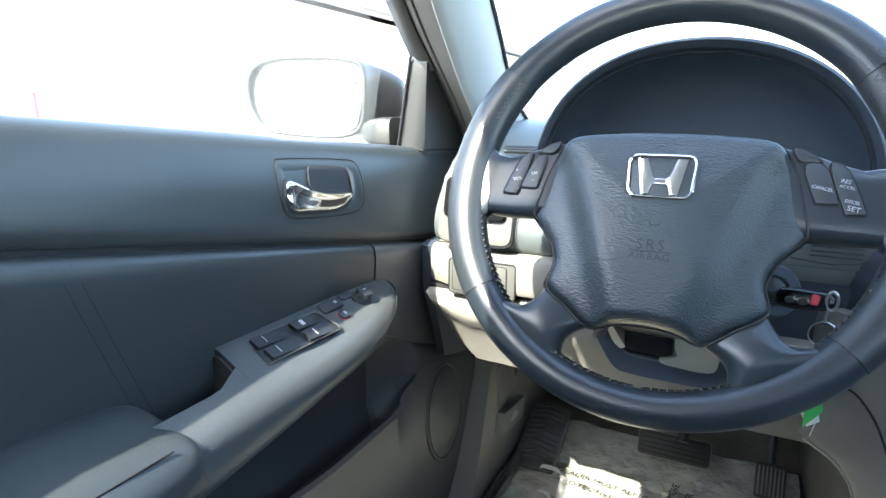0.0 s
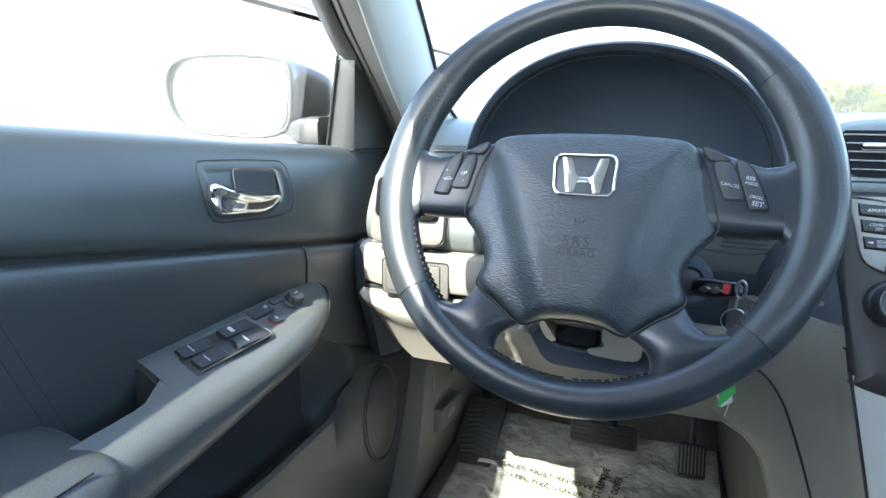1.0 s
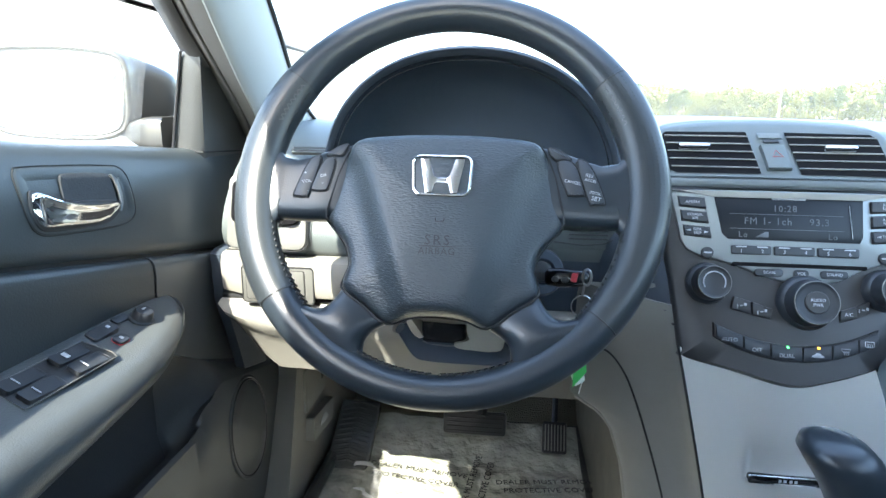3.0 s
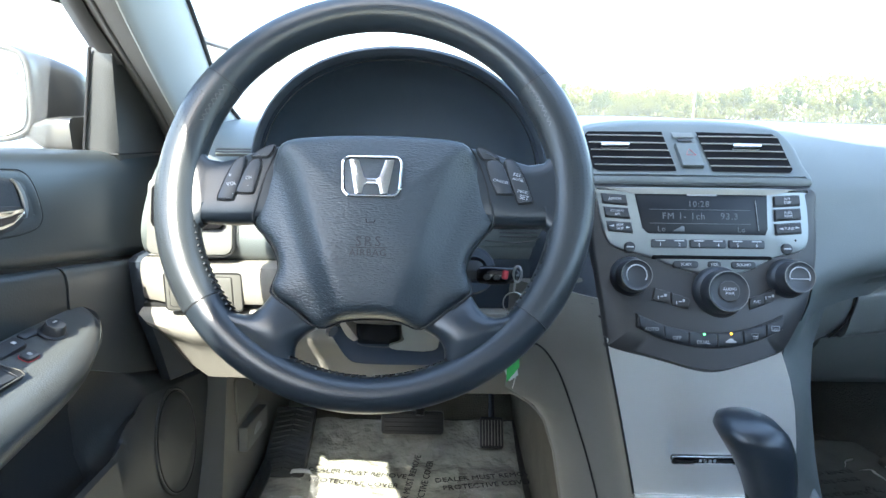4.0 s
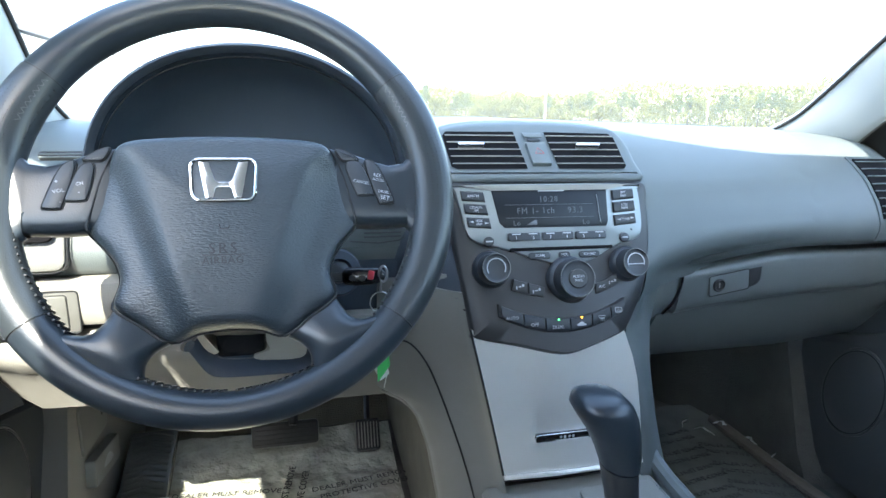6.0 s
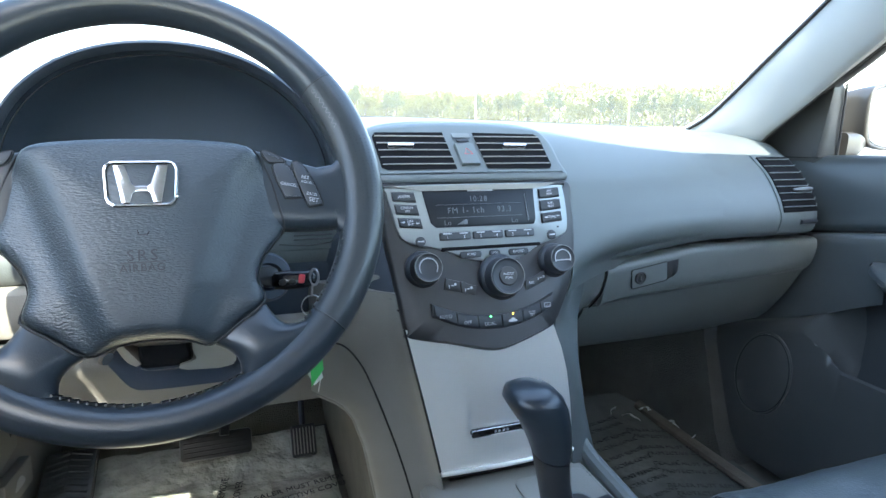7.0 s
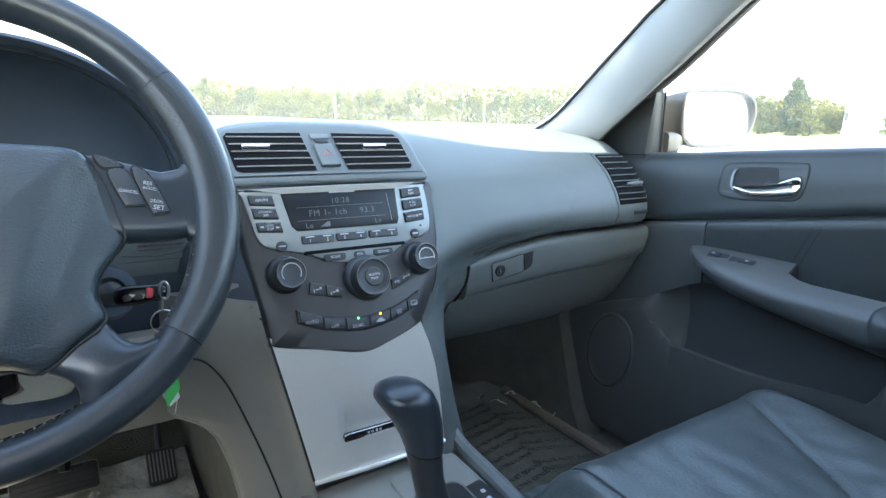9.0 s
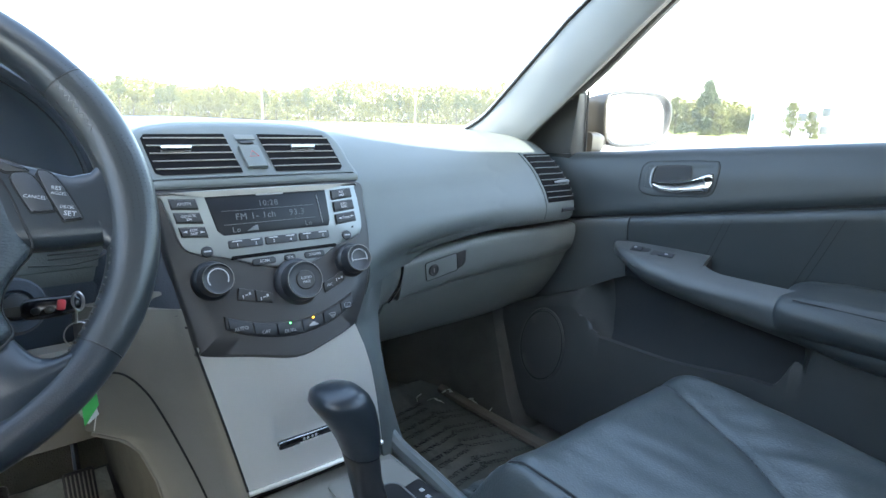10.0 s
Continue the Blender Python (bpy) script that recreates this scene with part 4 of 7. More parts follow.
def vent_patch(z0, z1, in_l, in_r, lo, hi, n=14):
    rings = []
    for z in np.linspace(z0, z1, n):
        l, r = vent_edges(z)
        l, r = l + in_l, r - in_r
        xs = np.linspace(l, r, 6)
        rings.append([dash_face(x, z, hi) for x in xs] + [dash_face(x, z, lo) for x in xs[::-1]])
    return loft(rings)


right_vent = part("right_air_vent", vent_patch(0.917, 0.798, 0, 0, -0.01, 0.0030), DASH, dash, "slate-blue side air vent with slats over a dark sheet standing for shade")
# Dark sheet laid on the vent; its shaded depth is painted.
part("vent_shade", vent_patch(0.913, 0.829, 0.006, 0.020, 0.001, 0.0048), OPENING_SHADE, right_vent)
for k in range(8):
    z = 0.837 + 0.0102 * k
    l, r = vent_edges(z)
    part("slat", tube([dash_face(x, z, 0.0062) for x in np.linspace(l + 0.005, r - 0.019, 5)], 0.0010, 6), DASH, right_vent)
part("vent_tab", tube([dash_face(x, 0.8615, 0.0080) for x in (0.965, 0.985, 1.010)], [0.002, 0.0040, 0.0035], 8), FASCIA, right_vent, "silver louvre tab")
part("thumb_wheel", tube([dash_face(x, 0.814, 0.0035) for x in (0.968, 0.985, 1.004)], 0.0042, 8), BUTTON, right_vent)

# ---- glove box ----
glove = thing("glove_box", (0.80, 0.75, 0.60), "closed blue-grey glove box with a recessed lock", "glove box")


def strip_low(x):
    return float(np.interp(x, (0.58, 0.62, 0.70, 0.80, 0.95, 1.04), (0.682, 0.688, 0.697, 0.704, 0.708, 0.716)))


def glove_strip(x):
    l, t = strip_low(x), lip_drop(x)
    return [(x, y, z) for y, z in spl([(0.745, 0.777 - t), (0.722, 0.778 - t), (0.712, 0.771 - t), (0.712, 0.75 - 0.7 * t), (0.718, l + 0.012), (0.728, l)], 12)] + [(x, 0.78, l), (x, 0.78, 0.777 - t)]


part("upper_strip", loft([glove_strip(x) for x in [0.6015, 0.603] + list(np.linspace(0.606, 1.046, 18))]), GLOVE, glove, "blue-grey front strip of the glove box")


def glove_low(x):
    l = strip_low(x)
    b = 0.574 + 0.012 * smooth(0.85, 1.05, x)
    return [(x, y, z) for y, z in spl([(0.7285, l + 0.002), (0.7365, l - 0.014), (0.764, (l + b) / 2), (0.806, b + 0.010), (0.840, b)], 10)] + [(x, 0.88, b), (x, 0.88, l)]


part("door", loft([glove_low(x) for x in np.linspace(0.576, 1.046, 18)]), GLOVE, glove, "blue-grey glove box door")
part("gap_line", tube(spl([(0.599, 0.722, 0.762), (0.6005, 0.7095, 0.752), (0.6005, 0.7105, 0.735), (0.598, 0.716, 0.712), (0.590, 0.727, 0.690), (0.578, 0.741, 0.668), (0.566, 0.758, 0.645)], 20), 0.0016, 6), SEAM, glove)
lk = front(0.684, 0.7355, 0.7125) @ pose(0, 0, 0, 3, 0, 8.5)
plate_ob = part("latch", plate(rrect(0.068, 0.031, 0.003), -0.002, 0.0014, 0.0008), GLOVE, glove, "blue-grey lock plate", lk)
part("latch_gap", tube([(*p, 0.0008) for p in rrect(0.0692, 0.0322, 0.0034)], 0.0008, 5, True), SEAM, plate_ob, "", lk)
part("finger_recess", plate([(0.0352, -0.0148), (0.049, -0.0115), (0.0545, -0.006), (0.0560, 0.0155), (0.0352, 0.0155)], -0.001, 0.0008, 0.0004), BLACK, plate_ob, "black finger recess", lk)
part("recess_rim", tube([(0.0352, -0.0155, 0.0004), (0.049, -0.0122, 0.0004), (0.0552, -0.006, 0.0004), (0.0567, 0.0160, 0.0004)], 0.0008, 5), GLOVE, plate_ob, "", lk)
part("lock_cylinder", lathe([(0.0105, 0.0), (0.0105, 0.002), (0.0085, 0.003), (0.0075, 0.0018), (0.0005, 0.0018)], 24), BLACK, plate_ob, "round black key lock", lk @ pose(-0.0185, 0.000, 0.001))
part("key_slot", plate(rrect(0.0016, 0.008, 0.0006), 0, 0.0024, 0.0003), GREY, plate_ob, "", lk @ pose(-0.0185, 0.000, 0.001))
# ---- centre stack ----
stack = thing("audio_and_climate_stack", (CX, 0.66, 0.70), "charcoal and silver audio and climate control stack", "car stereo")
SM = Matrix.Translation((CX, 0.655, 0.885)) @ pose(0, 0, 0, 70, 0, 0)


def bend(u, v):
    """The face leans back more above the audio unit."""
    return -0.036 * max(0, v - 0.014) / 0.075 - 0.5 * max(0, v - 0.092)


hood_out = spl([(-0.131, 0.014), (-0.132, 0.045), (-0.129, 0.074), (-0.114, 0.097), (-0.07, 0.108), (0.0, 0.112), (0.07, 0.109), (0.116, 0.099), (0.133, 0.076), (0.1365, 0.045), (0.135, 0.014), (0.065, 0.0135), (0.0, 0.013), (-0.065, 0.0135)], 70, True)
rings = [[(p[0] * k, p[1] + 0.28 * dz * smooth(0.02, 0.09, p[1]), bend(*p) - dz) for p in hood_out] for k, dz in ((1.10, 0.20), (1.04, 0.08), (1.01, 0.022), (1.0, 0.010))] + [[(p[0], p[1], bend(*p) - dz) for p in inset(hood_out, i)] for i, dz in ((0.0008, 0.0062), (0.0028, 0.0028), (0.0058, 0.0006), (0.0090, -0.0004), (0.013, -0.001))]
part("vent_hood", loft(rings), DASH, stack, "slate-blue surround of the centre vents", SM, 60)
body_out = spl([(-0.124, 0.0128), (-0.1235, -0.02), (-0.1215, -0.06), (-0.1170, -0.095), (-0.1135, -0.125), (-0.1110, -0.148), (-0.1085, -0.164), (-0.1040, -0.1735), (-0.055, -0.1855), (0.002, -0.199), (0.041, -0.192), (0.082, -0.1785), (0.0925, -0.1700), (0.103, -0.155), (0.117, -0.130), (0.1285, -0.100), (0.1350, -0.065), (0.1365, -0.02), (0.133, 0.0128), (0.065, 0.0122), (0, 0.012), (-0.065, 0.0122)], 130, True)
bulge = lambda p: 0.010 * (1 - (p[0] / 0.135) ** 2) * smooth(-0.088, -0.135, p[1])
rings = [[(p[0] * 1.02, p[1], -0.10) for p in body_out], [(p[0], p[1], -0.006) for p in body_out], [(p[0], p[1], -0.002 + 0.6 * bulge(p)) for p in inset(body_out, 0.0015)], [(p[0], p[1], bulge(p)) for p in inset(body_out, 0.0040)]]
c0 = np.array((0.0, -0.09))
for k in (0.8, 0.6, 0.4, 0.2, 0.04):
    rings.append([(*(c0 + (np.array(p) - c0) * k), bulge(c0 + (np.array(p) - c0) * k)) for p in inset(body_out, 0.0040)])
part("stack_body", loft(rings), STACK, stack, "charcoal control panel", SM, 60)
part("seam", tube([(u, 0.0128, 0.0006) for u in np.linspace(-0.129, 0.129, 9)], 0.0010, 5), SEAM, stack, "", SM)

# centre vents
for sgn, name in ((-1, "centre_vent"), (1, "centre_vent")):
    def lean(u, v):
        return (u, v, bend(u, v) + 0.0018)
    if sgn < 0:
        o = [(-0.121, 0.080), (-0.116, 0.0860), (-0.026, 0.0870), (-0.020, 0.0310), (-0.110, 0.0305), (-0.117, 0.034)]
    else:
        o = [(0.016, 0.0870), (0.108, 0.0855), (0.114, 0.079), (0.1165, 0.035), (0.112, 0.0305), (0.022, 0.0310)]
    # Flat near-black sheet stands for the shade in a deep duct.
    vent = part("centre_vent", loft([[lean(*p) for p in o], [(lean(*p)[0], lean(*p)[1], lean(*p)[2] + 0.0004) for p in o]]), OPENING_SHADE, stack, "centre air vent with thin slats on a near-black sheet standing for shade", SM)
    for k in range(5):
        v = 0.0385 + 0.0105 * k
        f = (v - 0.030) / 0.0565
        if sgn < 0:
            a, b = -0.114 - 0.004 * f, -0.0205 - 0.0055 * f
        else:
            a, b = 0.0220 - 0.0055 * f, 0.1150 - 0.003 * f
        part("slat", tube([(a, v, bend(a, v) + 0.003), (b, v, bend(b, v) + 0.003)], 0.0009, 6), GREY, vent, "", SM)
    c = -0.088 if sgn < 0 else 0.069
    part("vent_tab", plate(rrect(0.034, 0.0045, 0.0018), 0, 0.008, 0.0015), CHROME, vent, "silver louvre tab", SM @ pose(c, 0.0625, bend(c, 0.0625) + 0.002, -26, 0, 0))
hz = SM @ pose(-0.001, 0.054, bend(0, 0.054) + 0.002, -26, 0, 0)
hazard = part("hazard_button", plate([(-0.0135, 0.015), (0.0115, 0.015), (0.0135, -0.020), (-0.0115, -0.020)], -0.002, 0.004, 0.0014), DASH, stack, "grey hazard-light button with a faint red triangle", hz)
part("red_triangle", tube([(-0.0045, -0.004, 0.0042), (0.0065, -0.004, 0.0042), (0.0005, 0.0055, 0.0042)], 0.0004, 4, True), RED, hazard, "", hz)
part("clock_lens", plate([(-0.0135, 0.0345), (0.0115, 0.0345), (0.0125, 0.0265), (-0.0125, 0.0265)], 0, 0.0014, 0.0006), GLOVE, stack, "pale indicator window", hz)
part("clock_slot", plate([(-0.0085, 0.0245), (0.008, 0.0245), (0.0085, 0.0205), (-0.008, 0.0205)], 0, 0.0012, 0.0006), BLACK, stack, "", hz)

# silver audio fascia
fas = spl([(-0.1165, 0.0085), (0.0, 0.0100), (0.1165, 0.0088), (0.1225, 0.001), (0.1245, -0.022), (0.1230, -0.050), (0.113, -0.0625), (0.081, -0.0710), (0.049, -0.0868), (0.017, -0.0885), (-0.0146, -0.0858), (-0.054, -0.0718), (-0.094, -0.0610), (-0.106, -0.050), (-0.1120, -0.0260), (-0.1180, 0.001)], 76, True)
part("audio_fascia", plate(fas, -0.004, 0.0035, 0.0025), FASCIA, stack, "silver-painted audio fascia", SM)
part("fascia_brow", loft([[(-0.112, 0.0075, 0.0042), (-0.074, 0.0015, 0.0028), (-0.074, 0.001, 0.006), (-0.112, 0.0075, 0.007)], [(0.112, 0.0075, 0.0042), (0.080, 0.0015, 0.0028), (0.080, 0.001, 0.006), (0.112, 0.0075, 0.007)]]), TRIM, stack, "pale bevel over the display", SM)
disp = part("display", plate([(-0.0735, 0.0022), (0.0775, 0.0026), (0.0768, -0.038), (0.0735, -0.0448), (-0.059, -0.0442), (-0.0655, -0.038)], 0, 0.0045, 0.0008), SCREEN, stack, "dark audio display with grey digits", SM)
part("display_edge", tube([(0.0635, -0.005, 0.005), (0.0660, -0.040, 0.005)], 0.0003, 6), DIM_PRINT, disp, "", SM)
for words, u, v, size in (("10:28", -0.001, -0.0102, 0.0098), ("FM 1- 1ch", -0.0185, -0.0243, 0.0105), ("93.3", 0.0335, -0.0241, 0.0105), ("Lo", -0.0440, -0.0392, 0.0085), ("Lo", 0.0465, -0.0392, 0.0085)):
    lettering("digits", words, size, SM @ pose(u, v, 0.0048), DIGIT, disp, 0.0001, 1.15)
part("title_bars", plate(rrect(0.034, 0.0018, 0.0003), 0, 0.0003, 0.0001), PRINT, disp, "", SM @ pose(0.003, 0.0005, 0.0046))
for v in (-0.0165, -0.0325):
    part("display_rule", plate(rrect(0.115, 0.0005, 0.0002), 0, 0.0002, 0.0001), DIGIT, disp, "", SM @ pose(0.0, v, 0.0046))
part("signal_bars", plate([(-0.032, -0.0415), (-0.018, -0.0415), (-0.018, -0.0355), (-0.021, -0.0355)], 0, 0.0002, 0.0001), DIGIT, disp, "", SM @ pose(0, 0, 0.0047))


def key(name, outline, words, size, parent, w=0.0035, high=0.0028, material=None, ink=None):
    """A push button with printing, in the stack's plane."""
    c = np.mean(np.array(outline), axis=0)
    k = part(name, plate(outline, w - 0.002, w + high, 0.0010), material or BUTTON, parent, "", SM)
    lines = words.split("\n")
    for i, line in enumerate(lines):
        if line:
            lettering("print", line, size, SM @ pose(c[0], c[1] + (0.5 * (len(lines) - 1) - i) * size * 0.95, w + high + 0.0001), ink or PRINT, k, 0.0001)
    return k


for words, size, pts in (
        ("AM/FM", 0.0050, [(-0.1115, 0.0006), (-0.0838, -0.0012), (-0.0821, -0.0117), (-0.1098, -0.0094)]),
        ("CD/AUX\nXM", 0.0042, [(-0.1087, -0.0148), (-0.0817, -0.0166), (-0.0796, -0.0275), (-0.1070, -0.0252)]),
        ("SEEK\nSKIP", 0.0042, [(-0.1059, -0.0312), (-0.0785, -0.0330), (-0.0767, -0.0434), (-0.1042, -0.0411)]),
        ("RPT\nDISP", 0.0042, [(0.0850, -0.0006), (0.1137, 0.0012), (0.1143, -0.0094), (0.0852, -0.0118)]),
        ("A.SEL\nRDM", 0.0042, [(0.0853, -0.0160), (0.1140, -0.0142), (0.1146, -0.0253), (0.0855, -0.0279)]),
        ("TUNE", 0.0044, [(0.0852, -0.0326), (0.1137, -0.0304), (0.1143, -0.0415), (0.0857, -0.0441)])):
    k = key("audio_button", pts, words, size, stack)
    part("button_gap", tube([(*p, 0.0037) for p in inset(pts, -0.0006)], 0.0006, 5, True), SEAM, k, "", SM)
for u, v in ((-0.1010, -0.0362), (-0.0820, -0.0380), (0.0905, -0.0374), (0.1095, -0.0358)):
    part("print_arrow", plate([(-0.0026, 0), (0.0026, 0.0013), (0.0026, -0.0013)] if u in (-0.1010, 0.0905) else [(0.0026, 0), (-0.0026, 0.0013), (-0.0026, -0.0013)], 0, 0.0002, 0.0001), PRINT, stack, "", SM @ pose(u, v, 0.0064))
part("pin_hole", lathe([(0.0013, 0), (0.0011, 0.0004), (0.0002, 0.0005)], 12), OPENING_SHADE, stack, "", SM @ pose(0.1080, -0.0500, 0.0035))
for i in range(3):
    u0 = -0.0555 + 0.0436 * i
    k = key("preset_button", [(x + u0 + 0.0195, y - 0.0555) for x, y in rrect(0.0405, 0.0098, 0.002)], "", 0.005, stack)
    lettering("print", str(2 * i + 1), 0.0055, SM @ pose(u0 + 0.009, -0.0570, 0.0065), PRINT, k, 0.0001)
    lettering("print", str(2 * i + 2), 0.0055, SM @ pose(u0 + 0.0305, -0.0570, 0.0065), PRINT, k, 0.0001)
    for du in (0.009, 0.0305):
        part("print_bar", plate(rrect(0.011, 0.0013, 0.0003), 0, 0.0002, 0.0001), PRINT, k, "", SM @ pose(u0 + du, -0.0524, 0.0064))
part("disc_slot", plate(rrect(0.135, 0.0042, 0.0018), 0, 0.0040, 0.0004), OPENING_SHADE, stack, "near-black strip standing for the shaded disc slot", SM @ pose(0.0125, -0.0708, 0))
for u in (-0.0805, 0.0970):
    rb = part("round_button", plate(ellipse(0.0130, 0.0125, 24), 0, 0.0058, 0.0015), BUTTON, stack, "", SM @ pose(u, -0.0600, 0))
    part("print_bar", plate(rrect(0.008, 0.0016, 0.0003), 0, 0.0002, 0.0001), PRINT, rb, "", SM @ pose(u, -0.0600, 0.0059))
for words, u, w in (("SCAN", -0.0180, 0.0285), ("VOL", 0.0143, 0.0148), ("SOUND", 0.0470, 0.0275)):
    key("oval_button", [(x + u, y - 0.0790) for x, y in rrect(w, 0.0085, 0.0035)], words, 0.0046, stack, 0.0030, 0.0024)

# knobs
def knob(u, v, r, name, label, big=False):
    base = bulge((u, v))
    k = part(name, lathe([(r * 1.32, 0.0), (r * 1.30, 0.004), (r * 1.22, 0.008), (r * 1.10, 0.010), (r * 1.06, 0.020), (r * 1.00, 0.025), (r * 0.94, 0.0265), (r * 0.86, 0.0255), (r * 0.80, 0.0250), (0.0005, 0.0250)], 40), BUTTON, stack, label, SM @ pose(u, v, base))
    part("ring", tube([(r * 0.97 * math.cos(a), r * 0.97 * math.sin(a), 0.0258) for a in np.linspace(0, 2 * math.pi, 40, endpoint=False)], 0.0005, 5, True), GREY, k, "", SM @ pose(u, v, base))
    return k, base


kk, b0 = knob(-0.0804, -0.0930, 0.0170, "temperature_knob", "black temperature knob with a white arc")
part("white_arc", tube([(0.0110 * math.cos(a), 0.0110 * math.sin(a), 0.0252) for a in np.linspace(-0.5, 3.7, 24)], 0.0007, 5), PRINT, kk, "", SM @ pose(-0.0804, -0.0930, b0))
kk, b0 = knob(0.0970, -0.0932, 0.0170, "temperature_knob", "black temperature knob with a white arc and bar")
part("white_arc", tube([(0.0110 * math.cos(a), 0.0110 * math.sin(a), 0.0252) for a in np.linspace(-0.35, 3.5, 24)], 0.0007, 5), PRINT, kk, "", SM @ pose(0.0970, -0.0932, b0))
part("white_bar", tube([(-0.0100, -0.002, 0.0252), (0.0100, -0.002, 0.0252)], 0.0006, 5), PRINT, kk, "", SM @ pose(0.0970, -0.0932, b0))
kk, b0 = knob(0.0168, -0.1098, 0.0222, "volume_knob", "large black volume knob with a worn bright edge", True)
part("centre_button", lathe([(0.0115, 0.025), (0.0115, 0.0262), (0.0105, 0.0270), (0.0005, 0.0272)], 28), STACK, kk, "", SM @ pose(0.0168, -0.1098, b0))
lettering("print", "AUDIO", 0.0046, SM @ pose(0.0168, -0.1076, b0 + 0.0275), PRINT, kk, 0.0001)
lettering("print", "PWR", 0.0046, SM @ pose(0.0168, -0.1124, b0 + 0.0275), PRINT, kk, 0.0001)
for pts, words in (([(-0.0545, -0.1060), (-0.0375, -0.1110), (-0.0380, -0.1243), (-0.0578, -0.1188)], ""), ([(-0.0367, -0.1112), (-0.0168, -0.1178), (-0.0195, -0.1292), (-0.0372, -0.1246)], ""), ([(0.0500, -0.1162), (0.0664, -0.1113), (0.0660, -0.1232), (0.0492, -0.1290)], "A/C"), ([(0.0672, -0.1110), (0.0808, -0.1047), (0.0795, -0.1178), (0.0668, -0.1230)], "")):
    b = bulge(np.mean(np.array(pts), axis=0)) + 0.0005
    k = key("climate_button", pts, words, 0.005, stack, b, 0.0022, STACK)
    if not words:
        c = np.mean(np.array(pts), axis=0)
        for du, w2, h2 in ((-0.0045, 0.0012, 0.004), (-0.0005, 0.0034, 0.0012), (0.0035, 0.0026, 0.0030)):
            part("print_bar", plate(rrect(w2, h2, 0.0004), 0, 0.0002, 0.0001), DIM_PRINT, k, "", SM @ pose(c[0] + du, c[1] + du * 0.3, b + 0.0023))
row_top = lambda u: -0.1365 - 0.0195 * (1 - ((u - 0.0045) / 0.080) ** 2)
row_low = lambda u: -0.1482 - 0.0220 * (1 - ((u - 0.0045) / 0.080) ** 2)
tray = [(u, row_top(u) + 0.0015) for u in np.linspace(0.0855, -0.0765, 16)] + [(u, row_low(u) - 0.0015) for u in np.linspace(-0.0765, 0.0855, 16)]
part("button_surround", plate(tray, -0.002, 0.0125, 0.0015), BLACK, stack, "black surround of the lower buttons", SM @ pose(0, 0, -0.001))
cells = [(-0.0748, -0.0480, "AUTO"), (-0.0474, -0.0212, "OFF"), (-0.0206, 0.0100, "DUAL"), (0.0106, 0.0384, ""), (0.0390, 0.0640, ""), (0.0646, 0.0838, "")]
for i, (a, b, words) in enumerate(cells):
    pts = [(a + 0.0006, row_top(a)), (b - 0.0006, row_top(b)), (b - 0.0006, row_low(b)), (a + 0.0006, row_low(a))]
    k = key("climate_button", pts, "", 0.005, stack, 0.0115, 0.0020)
    c = np.mean(np.array(pts), axis=0)
    if words:
        lettering("print", words, 0.0058, SM @ pose(c[0], c[1] - 0.003, 0.0137), DIM_PRINT, k, 0.0001)
    else:
        q = SM @ pose(c[0], c[1] - 0.002, 0.0136)
        if i == 3:
            part("symbol", plate(spl([(-0.0052, -0.0018), (-0.0050, 0.0002), (-0.0030, 0.0010), (-0.0012, 0.0026), (0.0022, 0.0024), (0.0036, 0.0006), (0.0054, 0.0000), (0.0054, -0.0018)], 28, True), 0, 0.0002, 0.0001), DIM_PRINT, k, "", q)
        else:
            part("symbol", tube([(x, y, 0.0002) for x, y in (rrect(0.0085, 0.0050, 0.0006) if i == 5 else [(-0.0045, 0.0024), (0.0045, 0.0024), (0.0030, -0.0006), (-0.0030, -0.0006)])], 0.0004, 4, True), DIM_PRINT, k, "", q)
            for du in (-0.002, 0, 0.002):
                part("symbol", tube([(du, -0.0036, 0.0002), (du + 0.0006, -0.0020, 0.0002), (du, 0.0004, 0.0002)], 0.0003, 4), DIM_PRINT, k, "", q)
    if i in (2, 3):
        part("indicator_light", lathe([(0.0012, 0), (0.0011, 0.0008), (0.0002, 0.0010)], 12), LED_GREEN if i == 2 else LED_AMBER, k, "lit green indicator" if i == 2 else "lit amber indicator", SM @ pose(c[0] + 0.001, c[1] + 0.0058, 0.0134))

# ---- centre console ----
console = thing("centre_console", (CX, 0.4, 0.28), "grey centre console with a brushed silver tray door", "console")
def tray_left(z):
    return 0.2447 + 0.0393 * (0.735 - z) / 0.179


def tray_right(z):
    return float(np.interp(z, (0.556, 0.62, 0.66, 0.69, 0.72, 0.735), (0.4680, 0.4635, 0.4590, 0.4520, 0.4415, 0.4360)))


def tray_y(z):
    k = min(1.0, max(0.0, (0.735 - z) / 0.179))
    return 0.598 - 0.020 * math.sin(k * 1.4) - 0.006 * k


sil_rings = []
for z in np.linspace(0.733, 0.556, 60):
    l, r, y = tray_left(z), tray_right(z), tray_y(z)
    row = []
    for fr in np.linspace(0, 1, 60):
        x = l + (r - l) * fr
        dent = smooth(0.3185, 0.3245, x) * smooth(0.4055, 0.3995, x) * smooth(0.5965, 0.5985, z) * (0.25 + 0.75 * smooth(0.645, 0.600, z)) * smooth(0.655, 0.622, z)
        row.append((x, y - 0.004 * math.sin(math.pi * fr) + 0.0050 * dent, z))
    sil_rings.append(row + [(r, y + 0.02, z), (l, y + 0.02, z)])
part("tray_door", loft(sil_rings), SILVER, console, "brushed silver tray door", None, 50)
part("door_gap", tube([(tray_left(z) - 0.0006, tray_y(z) - 0.0005, z) for z in np.linspace(0.735, 0.556, 12)], 0.0014, 6), SEAM, console)
